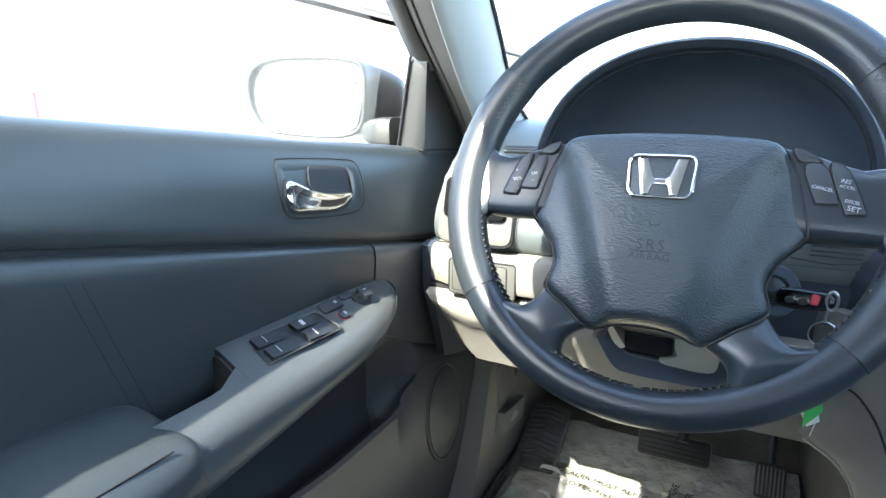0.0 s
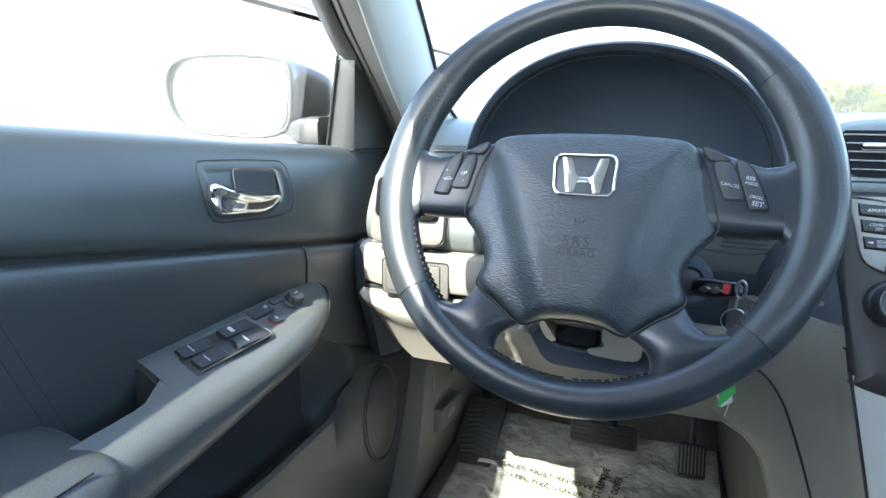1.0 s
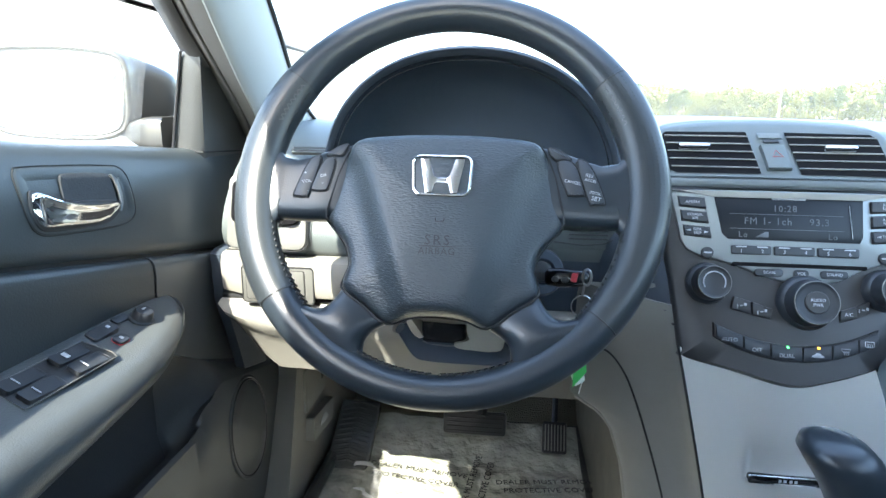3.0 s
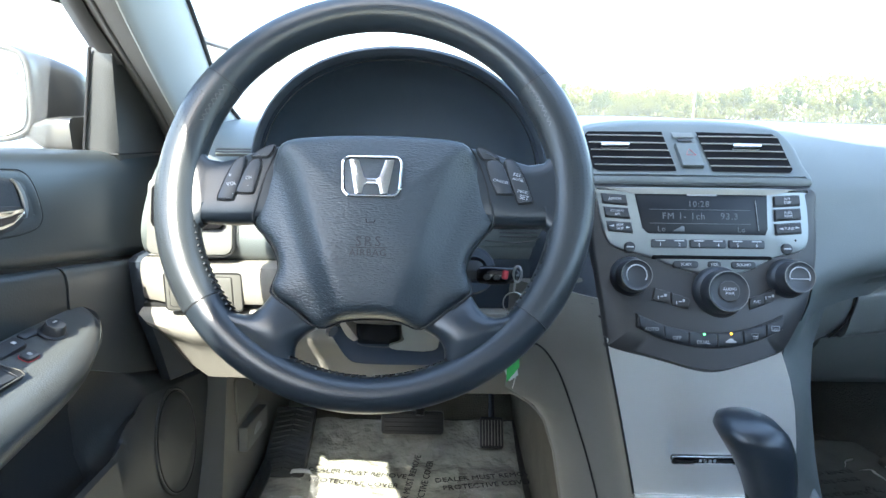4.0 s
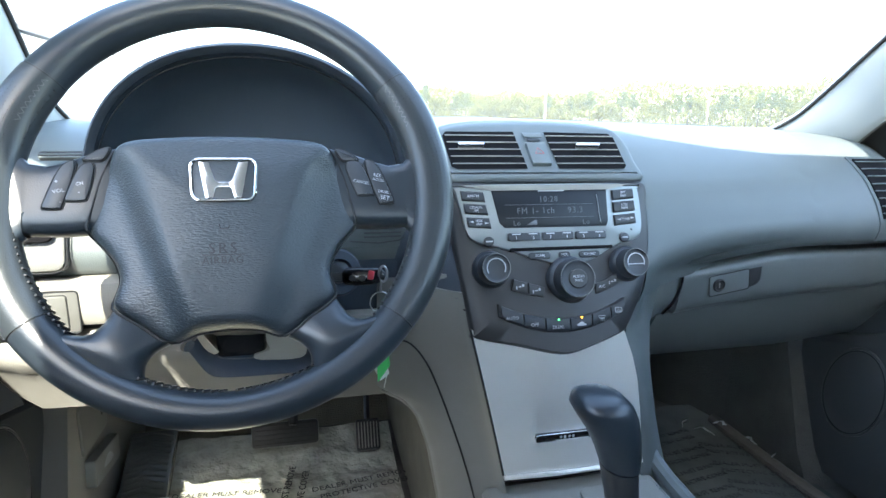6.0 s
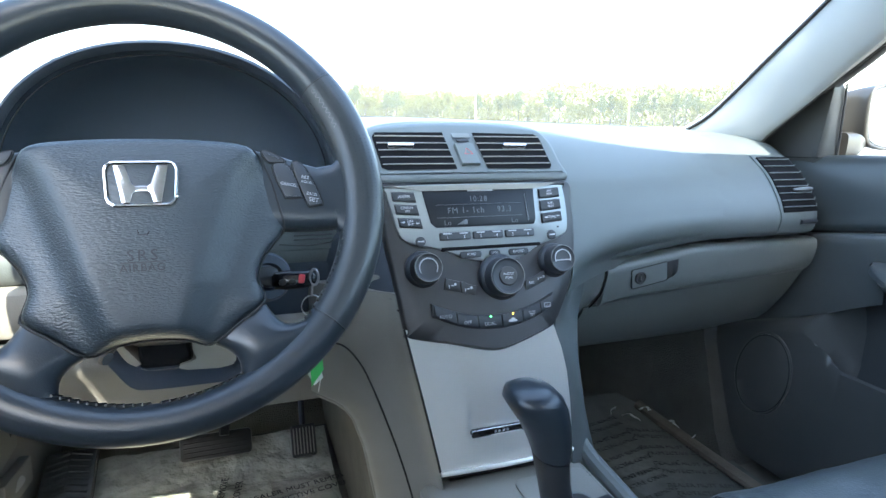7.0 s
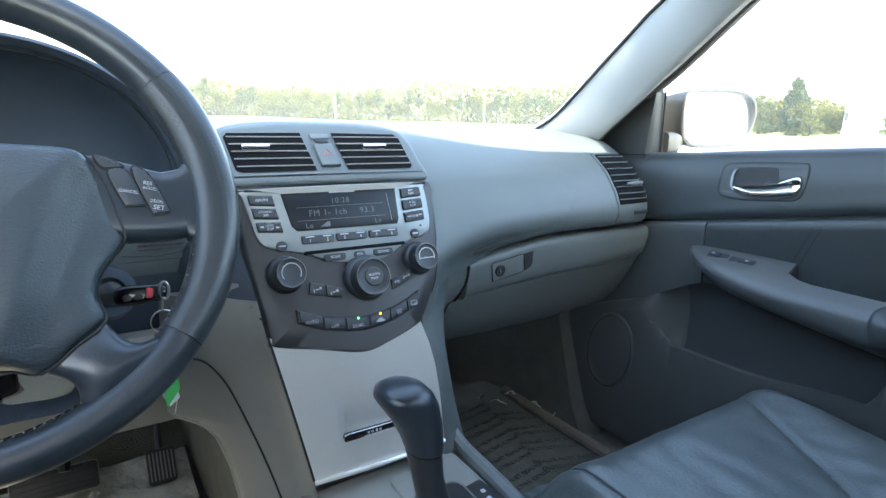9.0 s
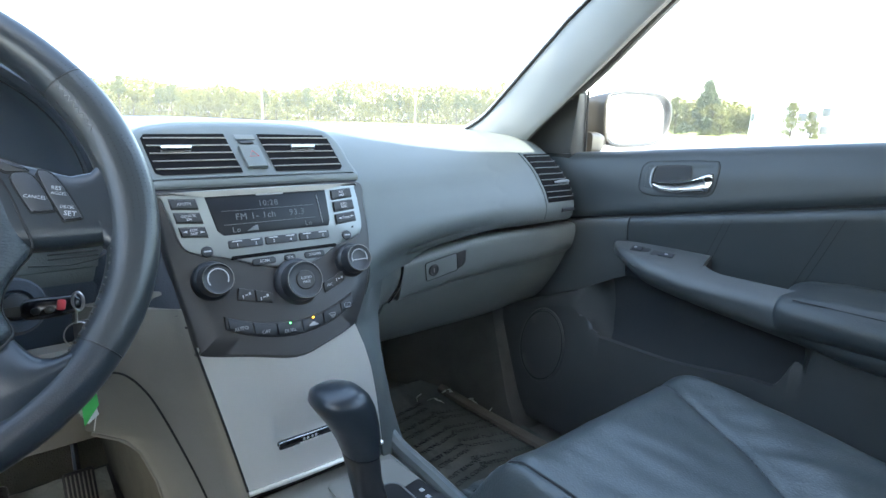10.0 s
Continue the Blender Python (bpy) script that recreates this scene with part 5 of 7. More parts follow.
lipx = lambda z, e: [(tray_left(z) + (tray_right(z) - tray_left(z)) * fr, tray_y(0.556) - 0.0042 * math.sin(math.pi * fr) - e, z) for fr in np.linspace(0, 1, 9)]
part("bottom_bar", tube(lipx(0.5530, 0.0015), 0.0030, 10), SILVER, console, "silver lip under the tray door")
part("bottom_gap", tube(lipx(0.5475, -0.0030), 0.0030, 8), SEAM, console)
slot = part("tray_handle", plate(rrect(0.078, 0.0082, 0.003), -0.007, 0.0030, 0.0012), BLACKGLOSS, console, "dark tray opener with a chrome rim", front(0.362, 0.5985, tray_y(0.5965) - 0.0010))
part("rim", tube([(*p, 0.0022) for p in rrect(0.078, 0.0082, 0.003)], 0.0009, 6, True), CHROME, slot, "", front(0.362, 0.5985, tray_y(0.5965) - 0.0010))
for u in (-0.010, -0.005, 0.001, 0.006):
    part("print_bar", plate(rrect(0.003, 0.0034, 0.0006), 0, 0.0034, 0.0003), DIM_PRINT, slot, "", front(0.365 + u, 0.5985, tray_y(0.5965) - 0.0010))
# the shoulders where the dashboard swells out to the stack
for s in (1, -1):
    rings = []
    for z in np.linspace(0.752 if s > 0 else 0.764, 0.957 if s > 0 else 0.922, 24):
        v = (z - 0.885) / 0.94
        yl = 0.655 + 0.342 * v + 0.036 * max(0, v - 0.014) / 0.075 + 0.0025 + 0.008 * smooth(0.78, 0.84, z)
        if s > 0:
            xl = float(np.interp(z, (0.752, 0.768, 0.80, 0.88, 0.919, 0.943, 0.957), (0.4665, 0.4760, 0.4860, 0.4890, 0.4890, 0.4850, 0.4700)))
            if z > 0.885:
                yl = float(np.interp(z, (0.885, 0.895, 0.919, 0.943, 0.957), (0.6640, 0.6705, 0.6935, 0.7190, 0.7420)))
            yr, wide = dash_face(0.57, max(z, 0.795))[1] + 0.004 - 0.002 + 0.045 * smooth(0.800, 0.770, z), 0.30 + 0.12 * smooth(0.77, 0.83, z)
        else:
            xl = float(np.interp(z, (0.738, 0.752, 0.80, 0.88, 0.945), (0.2440, 0.2430, 0.2370, 0.2320, 0.2320)))
            yl += 0.005
            yr, wide = max(0.694, dash_face(0.57, max(z, 0.795))[1]) + 0.004, 0.080
            yl += (yr - yl) * smooth(0.870, 0.922, z)
        ease = (lambda f: 1 - (1 - f) ** 2) if s > 0 else (lambda f: smooth(-0.12, 1.0, f) ** 1.1)
        arc = [(xl + s * wide * f, yl + (yr - yl) * ease(f), z) for f in np.linspace(0, 1, 30)]
        rings.append(arc + [(xl + s * wide, yr + 0.05, z), (xl, yr + 0.05, z)])
    # Left shoulder is given the darker plastic in place of its shade.
    part("shoulder", loft(rings), DASH if s > 0 else DASH_DARK, dash, "slate-blue shoulder beside the audio unit, darkened on its shaded left", None, 70)

# slate strip on the passenger's side of the tray door
rings = []
for z in list(np.linspace(0.46, 0.66, 12)) + [0.672, 0.682, 0.690, 0.697, 0.705, 0.715, 0.73, 0.745, 0.757]:
    zs = (0.46, 0.503, 0.547, 0.585, 0.66, 0.682, 0.690, 0.697, 0.715, 0.757)
    a = float(np.interp(z, (0.46, 0.546, 0.62, 0.66, 0.69, 0.72, 0.735, 0.757), (0.474, 0.4695, 0.4640, 0.4595, 0.4525, 0.4420, 0.4520, 0.4690)))
    b = float(np.interp(z, zs, (0.536, 0.525, 0.516, 0.510, 0.506, 0.512, 0.522, 0.535, 0.550, 0.560)))
    yb = float(np.interp(z, zs, (0.570, 0.588, 0.60, 0.61, 0.632, 0.645, 0.662, 0.682, 0.698, 0.704)))
    ya = float(np.interp(z, (0.46, 0.533, 0.62, 0.735, 0.757), (0.560, 0.571, 0.579, 0.599, 0.611)))
    q = smooth(0.66, 0.745, z)
    arc = [(a + (b - a) * f, ya + (yb - ya) * (f ** 1.5 * (1 - q) + smooth(-0.12, 1.0, f) ** 1.1 * q) - 0.004 * math.sin(math.pi * f) * smooth(0.70, 0.66, z), z) for f in np.linspace(0, 1, 12)]
    rings.append(arc + [(b - 0.003, yb + 0.012, z), (b - 0.012, yb + 0.06, z), (a, yb + 0.06, z)])
filler = []
for z in np.linspace(0.770, 0.632, 16):
    xr = float(np.interp(z, (0.632, 0.645, 0.668, 0.690, 0.712, 0.735), (0.560, 0.566, 0.578, 0.590, 0.598, 0.6000)))
    yr = float(np.interp(z, (0.632, 0.645, 0.668, 0.690, 0.712, 0.735, 0.752, 0.770), (0.772, 0.760, 0.743, 0.728, 0.7165, 0.7110, 0.7110, 0.716)))
    filler.append([(0.505 + (xr - 0.505) * f, yr - 0.030 * (1 - f) ** 1.6 + 0.003 * smooth(0.93, 1, f), z) for f in np.linspace(0, 1, 10)] + [(xr, 0.80, z), (0.505, 0.80, z)])
part("filler", loft(filler), GLOVE, dash, "blue-grey filler panel beside the glove box", None, 60)
part("edge_strip", loft(rings), DASH, console, "slate-blue upright console edge", None, 60)


# slanting panel between the stack and the driver's footwell
FU = np.array((-0.7507, 0.6607))


def slant(k, z, out=0.0):
    """k metres to the left and forward of the console's edge at height z; out towards the driver."""
    return (0.240 + FU[0] * k - 0.6607 * out, 0.620 + FU[1] * k - 0.7507 * out, z)


def slant_edge(z):
    return float(np.interp(z, (0.28, 0.40, 0.49, 0.56, 0.596, 0.612, 0.622), (0.004, 0.016, 0.030, 0.046, 0.062, 0.080, 0.125)))


def slant_start(z):
    return float(np.interp(z, (0.28, 0.53, 0.587, 0.654, 0.707, 0.77), (-0.070, -0.054, -0.039, -0.021, -0.005, 0.007)))


rings = []
for z in list(np.linspace(0.28, 0.58, 12)) + [0.596, 0.606, 0.612, 0.617, 0.622, 0.64, 0.68, 0.715, 0.723, 0.735, 0.75, 0.772]:
    a, b = slant_start(z), slant_edge(z)
    ks = np.linspace(a, b - 0.003, 10)
    front_ = [slant(k, z, 0.004 * math.sin(math.pi * (k - a) / (b - a))) for k in ks]
    edge = (tray_left(max(z, 0.52)) - 0.0012, tray_y(z) - 0.0010, z)
    if z > 0.722:
        edge = (0.2465 - 0.14 * (z - 0.722), 0.600 + 0.364 * (z - 0.728) + 0.004, z)
    mid = (edge[0] * 0.55 + front_[0][0] * 0.45 - 0.001, edge[1] * 0.55 + front_[0][1] * 0.45 - 0.002, z)
    front_ = [(edge[0], edge[1] + 0.02, z), edge, mid] + front_
    rings.append(front_ + [slant(b, z, -0.004), slant(b + 0.002, z, -0.05), slant(a, z, -0.05)])
part("flank", loft(rings), GREY, console, "warm grey slanting console flank at the footwell", None, 60)
part("panel_seam", tube([slant(k, z, 0.0042) for k, z in spl([(0.120, 0.694), (0.087, 0.697), (0.066, 0.694), (0.046, 0.676), (0.031, 0.651), (0.012, 0.610), (-0.006, 0.567), (-0.024, 0.515), (-0.045, 0.44)], 30)], 0.0013, 6), SEAM, console)
part("panel_seam", tube([(0.150, 0.690, 0.757), (0.205, 0.672, 0.756), (0.232, 0.650, 0.7545), (0.2415, 0.612, 0.7530)], 0.0012, 6), SEAM, console)
part("flank_filler", loft([[(x, y, z) for x, y in ((0.2455, 0.611 + 0.35 * max(0, z - 0.735)), (0.222, 0.640), (0.185, 0.676), (0.185, 0.74), (0.2455, 0.74))] for z in (0.741, 0.752, 0.765, 0.79)]), GREY, console)
part("footwell_edge", tube([slant(slant_edge(z) - 0.001, z, -0.001) for z in (0.30, 0.36, 0.42, 0.49, 0.53, 0.56, 0.58, 0.596, 0.606)] + [slant(0.085, 0.613, 0), slant(0.115, 0.618, 0)], 0.0022, 6), TRIM, console)
rings = []
for y, z0, z1 in ((0.66, 0.29, 0.695), (0.75, 0.28, 0.69), (0.86, 0.28, 0.66), (0.98, 0.28, 0.58), (1.25, 0.28, 0.56)):
    x = 0.492 - 0.02 * smooth(0.60, 0.80, y)
    rings.append([(x + 0.012, y, z0), (x, y, (z0 + z1) / 2), (x - 0.004, y, z1 - 0.03), (x - 0.012, y, z1), (x - 0.05, y, z1), (x - 0.05, y, z0)])
part("flank", loft(rings), GREY, console, "grey console flank in the passenger footwell")
part("tunnel_side", loft([[(0.238, y, 0.27), (0.232, y, 0.40), (0.235, y, 0.62), (0.29, y, 0.62), (0.29, y, 0.27)] for y in (0.64, 0.80, 1.0, 1.30)]), CARPET_TAN, console, "light tan carpeted tunnel side beside the pedals")
# top of the console behind the tray door
top_z = lambda y: 0.525 - 0.10 * max(0, 0.56 - y) * 0.5
part("console_top", loft([[(0.262, y, top_z(y)), (0.268, y, top_z(y) + 0.006), (0.480, y, top_z(y) + 0.006), (0.487, y, top_z(y)), (0.487, y, 0.28), (0.262, y, 0.28)] for y in (0.585, 0.50, 0.40, 0.25, 0.0, -0.3)]), GREY, console, "grey console top around the selector")
part("edge_rail", tube(spl([(0.488, 0.600, 0.56), (0.497, 0.57, 0.535), (0.502, 0.50, 0.522), (0.500, 0.42, 0.515), (0.497, 0.20, 0.505)], 18), 0.011, 10), DASH, console, "slate-grey console rail")
gate = part("gate_panel", plate(rrect(0.10, 0.17, 0.012), 0, 0.0025, 0.0015), GREY, console, "", pose(0.425, 0.475, 0.527, 3, 0, 0))
part("gate_slot", plate(rrect(0.070, 0.13, 0.014), 0, 0.0032, 0.0006), BLACK, gate, "black selector slot", pose(0.414, 0.448, 0.527, 3, 0, 0))
part("gate_rim", tube([(*p, 0.0030) for p in rrect(0.072, 0.132, 0.015)], 0.0014, 6, True), FASCIA, gate, "", pose(0.414, 0.448, 0.527, 3, 0, 0))
part("indicator_strip", plate(rrect(0.030, 0.060, 0.004), 0, 0.004, 0.001), BLACK, gate, "black position indicator", pose(0.466, 0.470, 0.5265, 3, 0, 8))
for k in range(3):
    part("white_mark", plate(rrect(0.006, 0.006, 0.001), 0, 0.0003, 0.0001), PRINT, gate, "", pose(0.464 + 0.001 * k, 0.452 + 0.014 * k, 0.5302 + 0.0007 * k, 3, 0, 8))
for y in (0.545, 0.552):
    part("groove", tube([(0.435, y, 0.531), (0.478, y - 0.004, 0.531)], 0.0006, 5), CHROME, console)

# gear selector
lever = thing("gear_selector", (0.385, 0.47, 0.52), "black leather gear selector lever in the console", "gear lever")


def lever_ring(l, r, y, b, z, tilt=0.0):
    c, a = (l + r) / 2, (r - l) / 2
    return [(c + a * math.copysign(abs(math.cos(t)) ** 0.85, math.cos(t)), y + b * math.copysign(abs(math.sin(t)) ** 0.85, math.sin(t)), z - tilt * math.cos(t)) for t in np.linspace(0, 2 * math.pi, 30, endpoint=False)]


part("shaft", loft([lever_ring(l, r, y, b, z, tl) for l, r, y, b, z, tl in ((0.372, 0.412, 0.462, 0.017, 0.50, 0), (0.367, 0.404, 0.468, 0.018, 0.555, 0.002), (0.362, 0.397, 0.474, 0.019, 0.590, 0.003), (0.3575, 0.3965, 0.479, 0.021, 0.6165, 0.0035))]), BLACK, lever, "black lower shaft")
part("knob", loft([lever_ring(l, r, y, b, z, tl) for l, r, y, b, z, tl in ((0.3570, 0.3975, 0.479, 0.0215, 0.6185, 0.0035), (0.3520, 0.3985, 0.481, 0.0245, 0.634, 0.003), (0.3430, 0.3970, 0.484, 0.0290, 0.655, 0.002), (0.3310, 0.3935, 0.487, 0.0320, 0.674, 0.001), (0.3245, 0.3880, 0.489, 0.0320, 0.686, 0.0), (0.3265, 0.3800, 0.490, 0.0285, 0.694, 0.0), (0.3340, 0.3690, 0.490, 0.0200, 0.699, 0.0), (0.3440, 0.3580, 0.490, 0.0080, 0.7005, 0.0))]), WHEEL, lever, "smooth black leather knob", None, 60)


# ---- steering wheel ----
WM = pose(0, 0.527, 0.906, 64, 0, 0)
wheel = thing("steering_wheel", (0, 0.60, 0.87), "black leather steering wheel with chrome emblem and stitched grips", "steering wheel")


def rim_arc(a0, a1, n, fat=0.0):
    rings = []
    for a in np.linspace(radians(a0), radians(a1), n):
        near = math.exp(-((math.degrees(a) % 360 - 180) / 22) ** 2) + math.exp(-(((math.degrees(a) + 180) % 360 - 180) / 22) ** 2)
        bump = math.exp(-((math.degrees(a) % 360 - 152) / 11) ** 2) + math.exp(-((math.degrees(a) % 360 - 28) / 11) ** 2)
        low = math.exp(-((math.degrees(a) % 360 - 270) / 40) ** 2)
        rr, rw = 0.0182 + fat + 0.0015 * near + 0.0012 * bump - 0.0028 * low, 0.0172 + fat
        c = 0.1818 - 0.0008 * near + 0.0030 * low
        rings.append([((c + rr * math.cos(t)) * math.cos(a), (c + rr * math.cos(t)) * math.sin(a), rw * math.sin(t)) for t in np.linspace(0, 2 * math.pi, 24, endpoint=False)])
    return loft(rings)


part("rim_top", rim_arc(35.6, 144.6, 50), WHEEL, wheel, "smooth black leather top of the rim", WM)
part("grip", rim_arc(145, 216.6, 36, 0.0004), GRIP, wheel, "perforated leather left grip", WM)
part("rim_bottom", rim_arc(217, 319.6, 48), WHEEL, wheel, "smooth black leather bottom of the rim", WM)
part("grip", rim_arc(320, 395.2, 36, 0.0004), GRIP, wheel, "perforated leather right grip", WM)
for a in (35.4, 144.8, 216.8, 319.8):
    part("rim_seam", rim_arc(a - 0.25, a + 0.25, 2, -0.0004), SEAM, wheel, "", WM)
stitches = []
for lo, hi in ((147, 168), (192, 268), (272, 346), (12, 33)):
    for a in np.arange(lo, hi, 2.1):
        r0 = 0.1640
        r0 += 0.0052 * math.exp(-((a - 270) / 40) ** 2)
        for w in (-0.004,):
            p0, p1 = radians(a), radians(a + 1.3)
            stitches.append(tube([(r0 * math.cos(p0), r0 * math.sin(p0), w + 0.012), (r0 * math.cos(p1) * 0.997, r0 * math.sin(p1) * 0.997, w - 0.001)], 0.0011, 5))
tagged(part("stitching", join(*stitches), THREAD, wheel, "grey thread along the inner rim", WM), kind="stuff")
zigzag = []
for lo, hi in ((20, 34), (146, 160)):
    for k, a in enumerate(np.arange(lo, hi, 0.95)):
        ends = []
        for da, t in ((0.0, 2.12), (0.8, 2.30)) if k % 2 else ((0.0, 2.30), (0.8, 2.12)):
            r = 0.1818 + 0.0192 * math.cos(t)
            ends.append((r * math.cos(radians(a + da)), r * math.sin(radians(a + da)), 0.0182 * math.sin(t)))
        zigzag.append(tube(ends, 0.00035, 5))
tagged(part("stitching", join(*zigzag), THREAD_PALE, wheel, "pale zigzag thread on the grips", WM), kind="stuff")
punch = []
for a in list(np.arange(20, 34, 1.1)) + list(np.arange(146, 160, 1.1)) + list(np.arange(-14, 12, 1.1)) + list(np.arange(168, 194, 1.1)):
    for t in (0.5, 0.75, 1.0, 1.25, 1.5, 1.75, 2.0, 2.25):
        r = 0.1818 + 0.0184 * math.cos(t)
        c = Vector((r * math.cos(radians(a + 4 * t)), r * math.sin(radians(a + 4 * t)), 0.0177 * math.sin(t)))
        punch.append(c)
bm = bmesh.new()
for c in punch:
    q = Matrix.Translation(c) @ Matrix.Scale(0.00042, 4)
    bmesh.ops.create_icosphere(bm, subdivisions=1, radius=1.0, matrix=q)
tagged(part("perforation", bm, SEAM, wheel, "tiny punched holes in the grips", WM), kind="stuff")

half_pad = [(0.0, 0.0480), (0.045, 0.0465), (0.083, 0.0400), (0.0965, 0.0160), (0.1035, -0.012), (0.1070, -0.034), (0.0975, -0.0465), (0.0880, -0.060), (0.0835, -0.076), (0.0870, -0.0965), (0.066, -0.113), (0.0450, -0.1275), (0.024, -0.1215), (0.0, -0.1195)]
pad_out = spl(half_pad + [(-u, v) for u, v in half_pad[-2:0:-1]], 120, True)


def pad_w(u, v):
    r = max(abs(u) / 0.105, abs(v + 0.035) / 0.09)
    dome = 0.0300 - 0.012 * min(1.2, r) ** 2.2
    cut = abs(u) - (0.078 - 0.36 * (0.012 - v))
    return dome - 0.0125 * smooth(-0.014, 0.015, cut) * smooth(0.040, 0.008, v)


rings = [[(p[0] * 0.97, p[1] * 0.97, -0.030) for p in pad_out], [(*p, -0.012) for p in pad_out], [(*p, 0.000) for p in pad_out], [(*p, 0.35 * pad_w(*p)) for p in inset(pad_out, 0.0006)], [(*p, 0.7 * pad_w(*p)) for p in inset(pad_out, 0.0025)], [(*p, 0.93 * pad_w(*p)) for p in inset(pad_out, 0.0060)]]
c0 = np.array((0.0, -0.030))
for k in np.linspace(0.97, 0.03, 22):
    rings.append([(*(c0 + (np.array(p) - c0) * k), pad_w(*(c0 + (np.array(p) - c0) * k))) for p in inset(pad_out, 0.0070)])
part("airbag_cover", loft(rings), PAD, wheel, "black grained airbag cover", WM, 60)

def gap_height(u, v):
    u = abs(u)
    upper = smooth(0.080, 0.090, u) * smooth(-0.040, -0.033, v)
    lower = smooth(0.042, 0.048, u) * smooth(-0.092, -0.098, v)
    return -0.001 + 0.0090 * upper + 0.0104 * lower


part("cover_gap", tube([(*p, gap_height(*p)) for p in inset(pad_out, -0.0006)], 0.0010, 6, True), SEAM, wheel, "", WM)

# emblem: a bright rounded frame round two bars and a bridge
em = [(x * (1 + 0.0022 * (y / 0.001)), y) for x, y in rrect(0.0505, 0.0350, 0.0070, 6)]
EM = WM @ pose(0, 0.0005, 0.0298, 2, 0, 0)
emblem = part("emblem", tube([(*p, 0.0012) for p in em], 0.0013, 8, True), CHROME, wheel, "chrome rounded-frame emblem", EM)
part("emblem_back", plate(em, -0.004, 0.0005, 0.0005), PAD, emblem, "", EM)
for s in (-1, 1):
    bar = [(s * 0.0198, 0.0150), (s * 0.0115, 0.0150), (s * 0.0064, -0.0004), (s * 0.0042, -0.0021), (s * 0.0042, -0.0066), (s * 0.0060, -0.0076), (s * 0.0082, -0.0160), (s * 0.0142, -0.0160)]
    part("bar", plate(bar[::-1] if s > 0 else bar, 0, 0.0024, 0.0008), EMBLEM, emblem, "", EM)
part("bridge", plate([(-0.0044, -0.0067), (0.0044, -0.0067), (0.0044, -0.0021), (-0.0044, -0.0021)], 0, 0.0022, 0.0004), EMBLEM, emblem, "", EM)
lettering("cover_lettering", "SRS", 0.0125, WM @ pose(-0.001, -0.0575, pad_w(0, -0.0575) + 0.0001, 2), DEBOSS_SHADE, wheel, 0.0002, 1.25)
lettering("cover_lettering", "AIRBAG", 0.0085, WM @ pose(-0.001, -0.0670, pad_w(0, -0.067) + 0.0001, 4), DEBOSS_SHADE, wheel, 0.0002, 1.1)
part("cover_line", tube([(-0.0165, -0.0625, 0.0002), (0.0155, -0.0625, 0.0002)], 0.0004, 5), DEBOSS_SHADE, wheel, "", WM @ pose(0, 0, pad_w(0, -0.0625)))
part("cover_mark", tube([(-0.004, -0.0375, 0.0001), (-0.003, -0.041, 0.0001), (0.003, -0.041, 0.0001), (0.004, -0.0385, 0.0001)], 0.0005, 5), DEBOSS_SHADE, wheel, "", WM @ pose(0, 0, pad_w(0, -0.04)))

# spokes
for s in (-1, 1):
    rings = []
    for u, lo, hi, wf, wb in ((0.086, -0.0325, 0.0445, 0.0065, -0.022), (0.100, -0.0335, 0.0405, 0.0085, -0.022), (0.118, -0.0340, 0.0355, 0.0085, -0.022), (0.134, -0.0335, 0.0285, 0.0080, -0.021), (0.147, -0.0330, 0.0240, 0.0075, -0.018), (0.155, -0.0355, 0.0260, 0.0080, -0.014), (0.163, -0.0450, 0.0350, 0.0090, -0.010), (0.172, -0.0620, 0.0520, 0.0090, -0.008)):
        mid, hgt = (lo + hi) / 2, (hi - lo) / 2
        ring = []
        for t in np.linspace(0, 2 * math.pi, 28, endpoint=False):
            c, q = math.cos(t), math.sin(t)
            v = mid + hgt * math.copysign(abs(q) ** 0.55, q)
            w = (wf + wb) / 2 + (wf - wb) / 2 * math.copysign(abs(c) ** 0.5, c)
            ring.append((s * (u - (0.012 * (v - 0.004) / 0.04 if u < 0.15 else 0)), v, w))
        rings.append(ring)
    part("spoke", loft(rings), WHEEL if s > 0 else WHEEL, wheel, "black spoke with control buttons", WM)
    # lower spokes, flaring into the rim
    rings = []
    for k in np.linspace(0, 1, 10):
        a = np.array((0.0885, -0.0985)) * (1 - k) + np.array((0.1360, -0.1150)) * k
        b = np.array((0.0465, -0.1290)) * (1 - k) + np.array((0.0660, -0.1680)) * k
        bow = 0.008 * math.sin(math.pi * k)
        flare = smooth(0.45, 1.0, k) * 0.014
        n = (a - b) / np.linalg.norm(a - b)
        a, b = a - n * (bow - flare) + np.array((0, -0.006)) * math.sin(math.pi * k), b + n * (1.2 * bow - 0.3 * flare)
        wf, wb = 0.009 + 0.003 * math.sin(math.pi * k * 0.8), -0.016
        ring = []
        for t in np.linspace(0, 2 * math.pi, 26, endpoint=False):
            c, q = math.cos(t), math.sin(t)
            m2 = (a + b) / 2 + (a - b) / 2 * math.copysign(abs(q) ** 0.7, q)
            ring.append((s * m2[0], m2[1], (wf + wb) / 2 + (wf - wb) / 2 * math.copysign(abs(c) ** 0.75, c) + 0.004 * math.copysign(1, c) * (1 - q * q) * math.sin(math.pi * k)))
        rings.append(ring)
    part("lower_spoke", loft(rings), WHEEL, wheel, "smooth black lower spoke", WM)


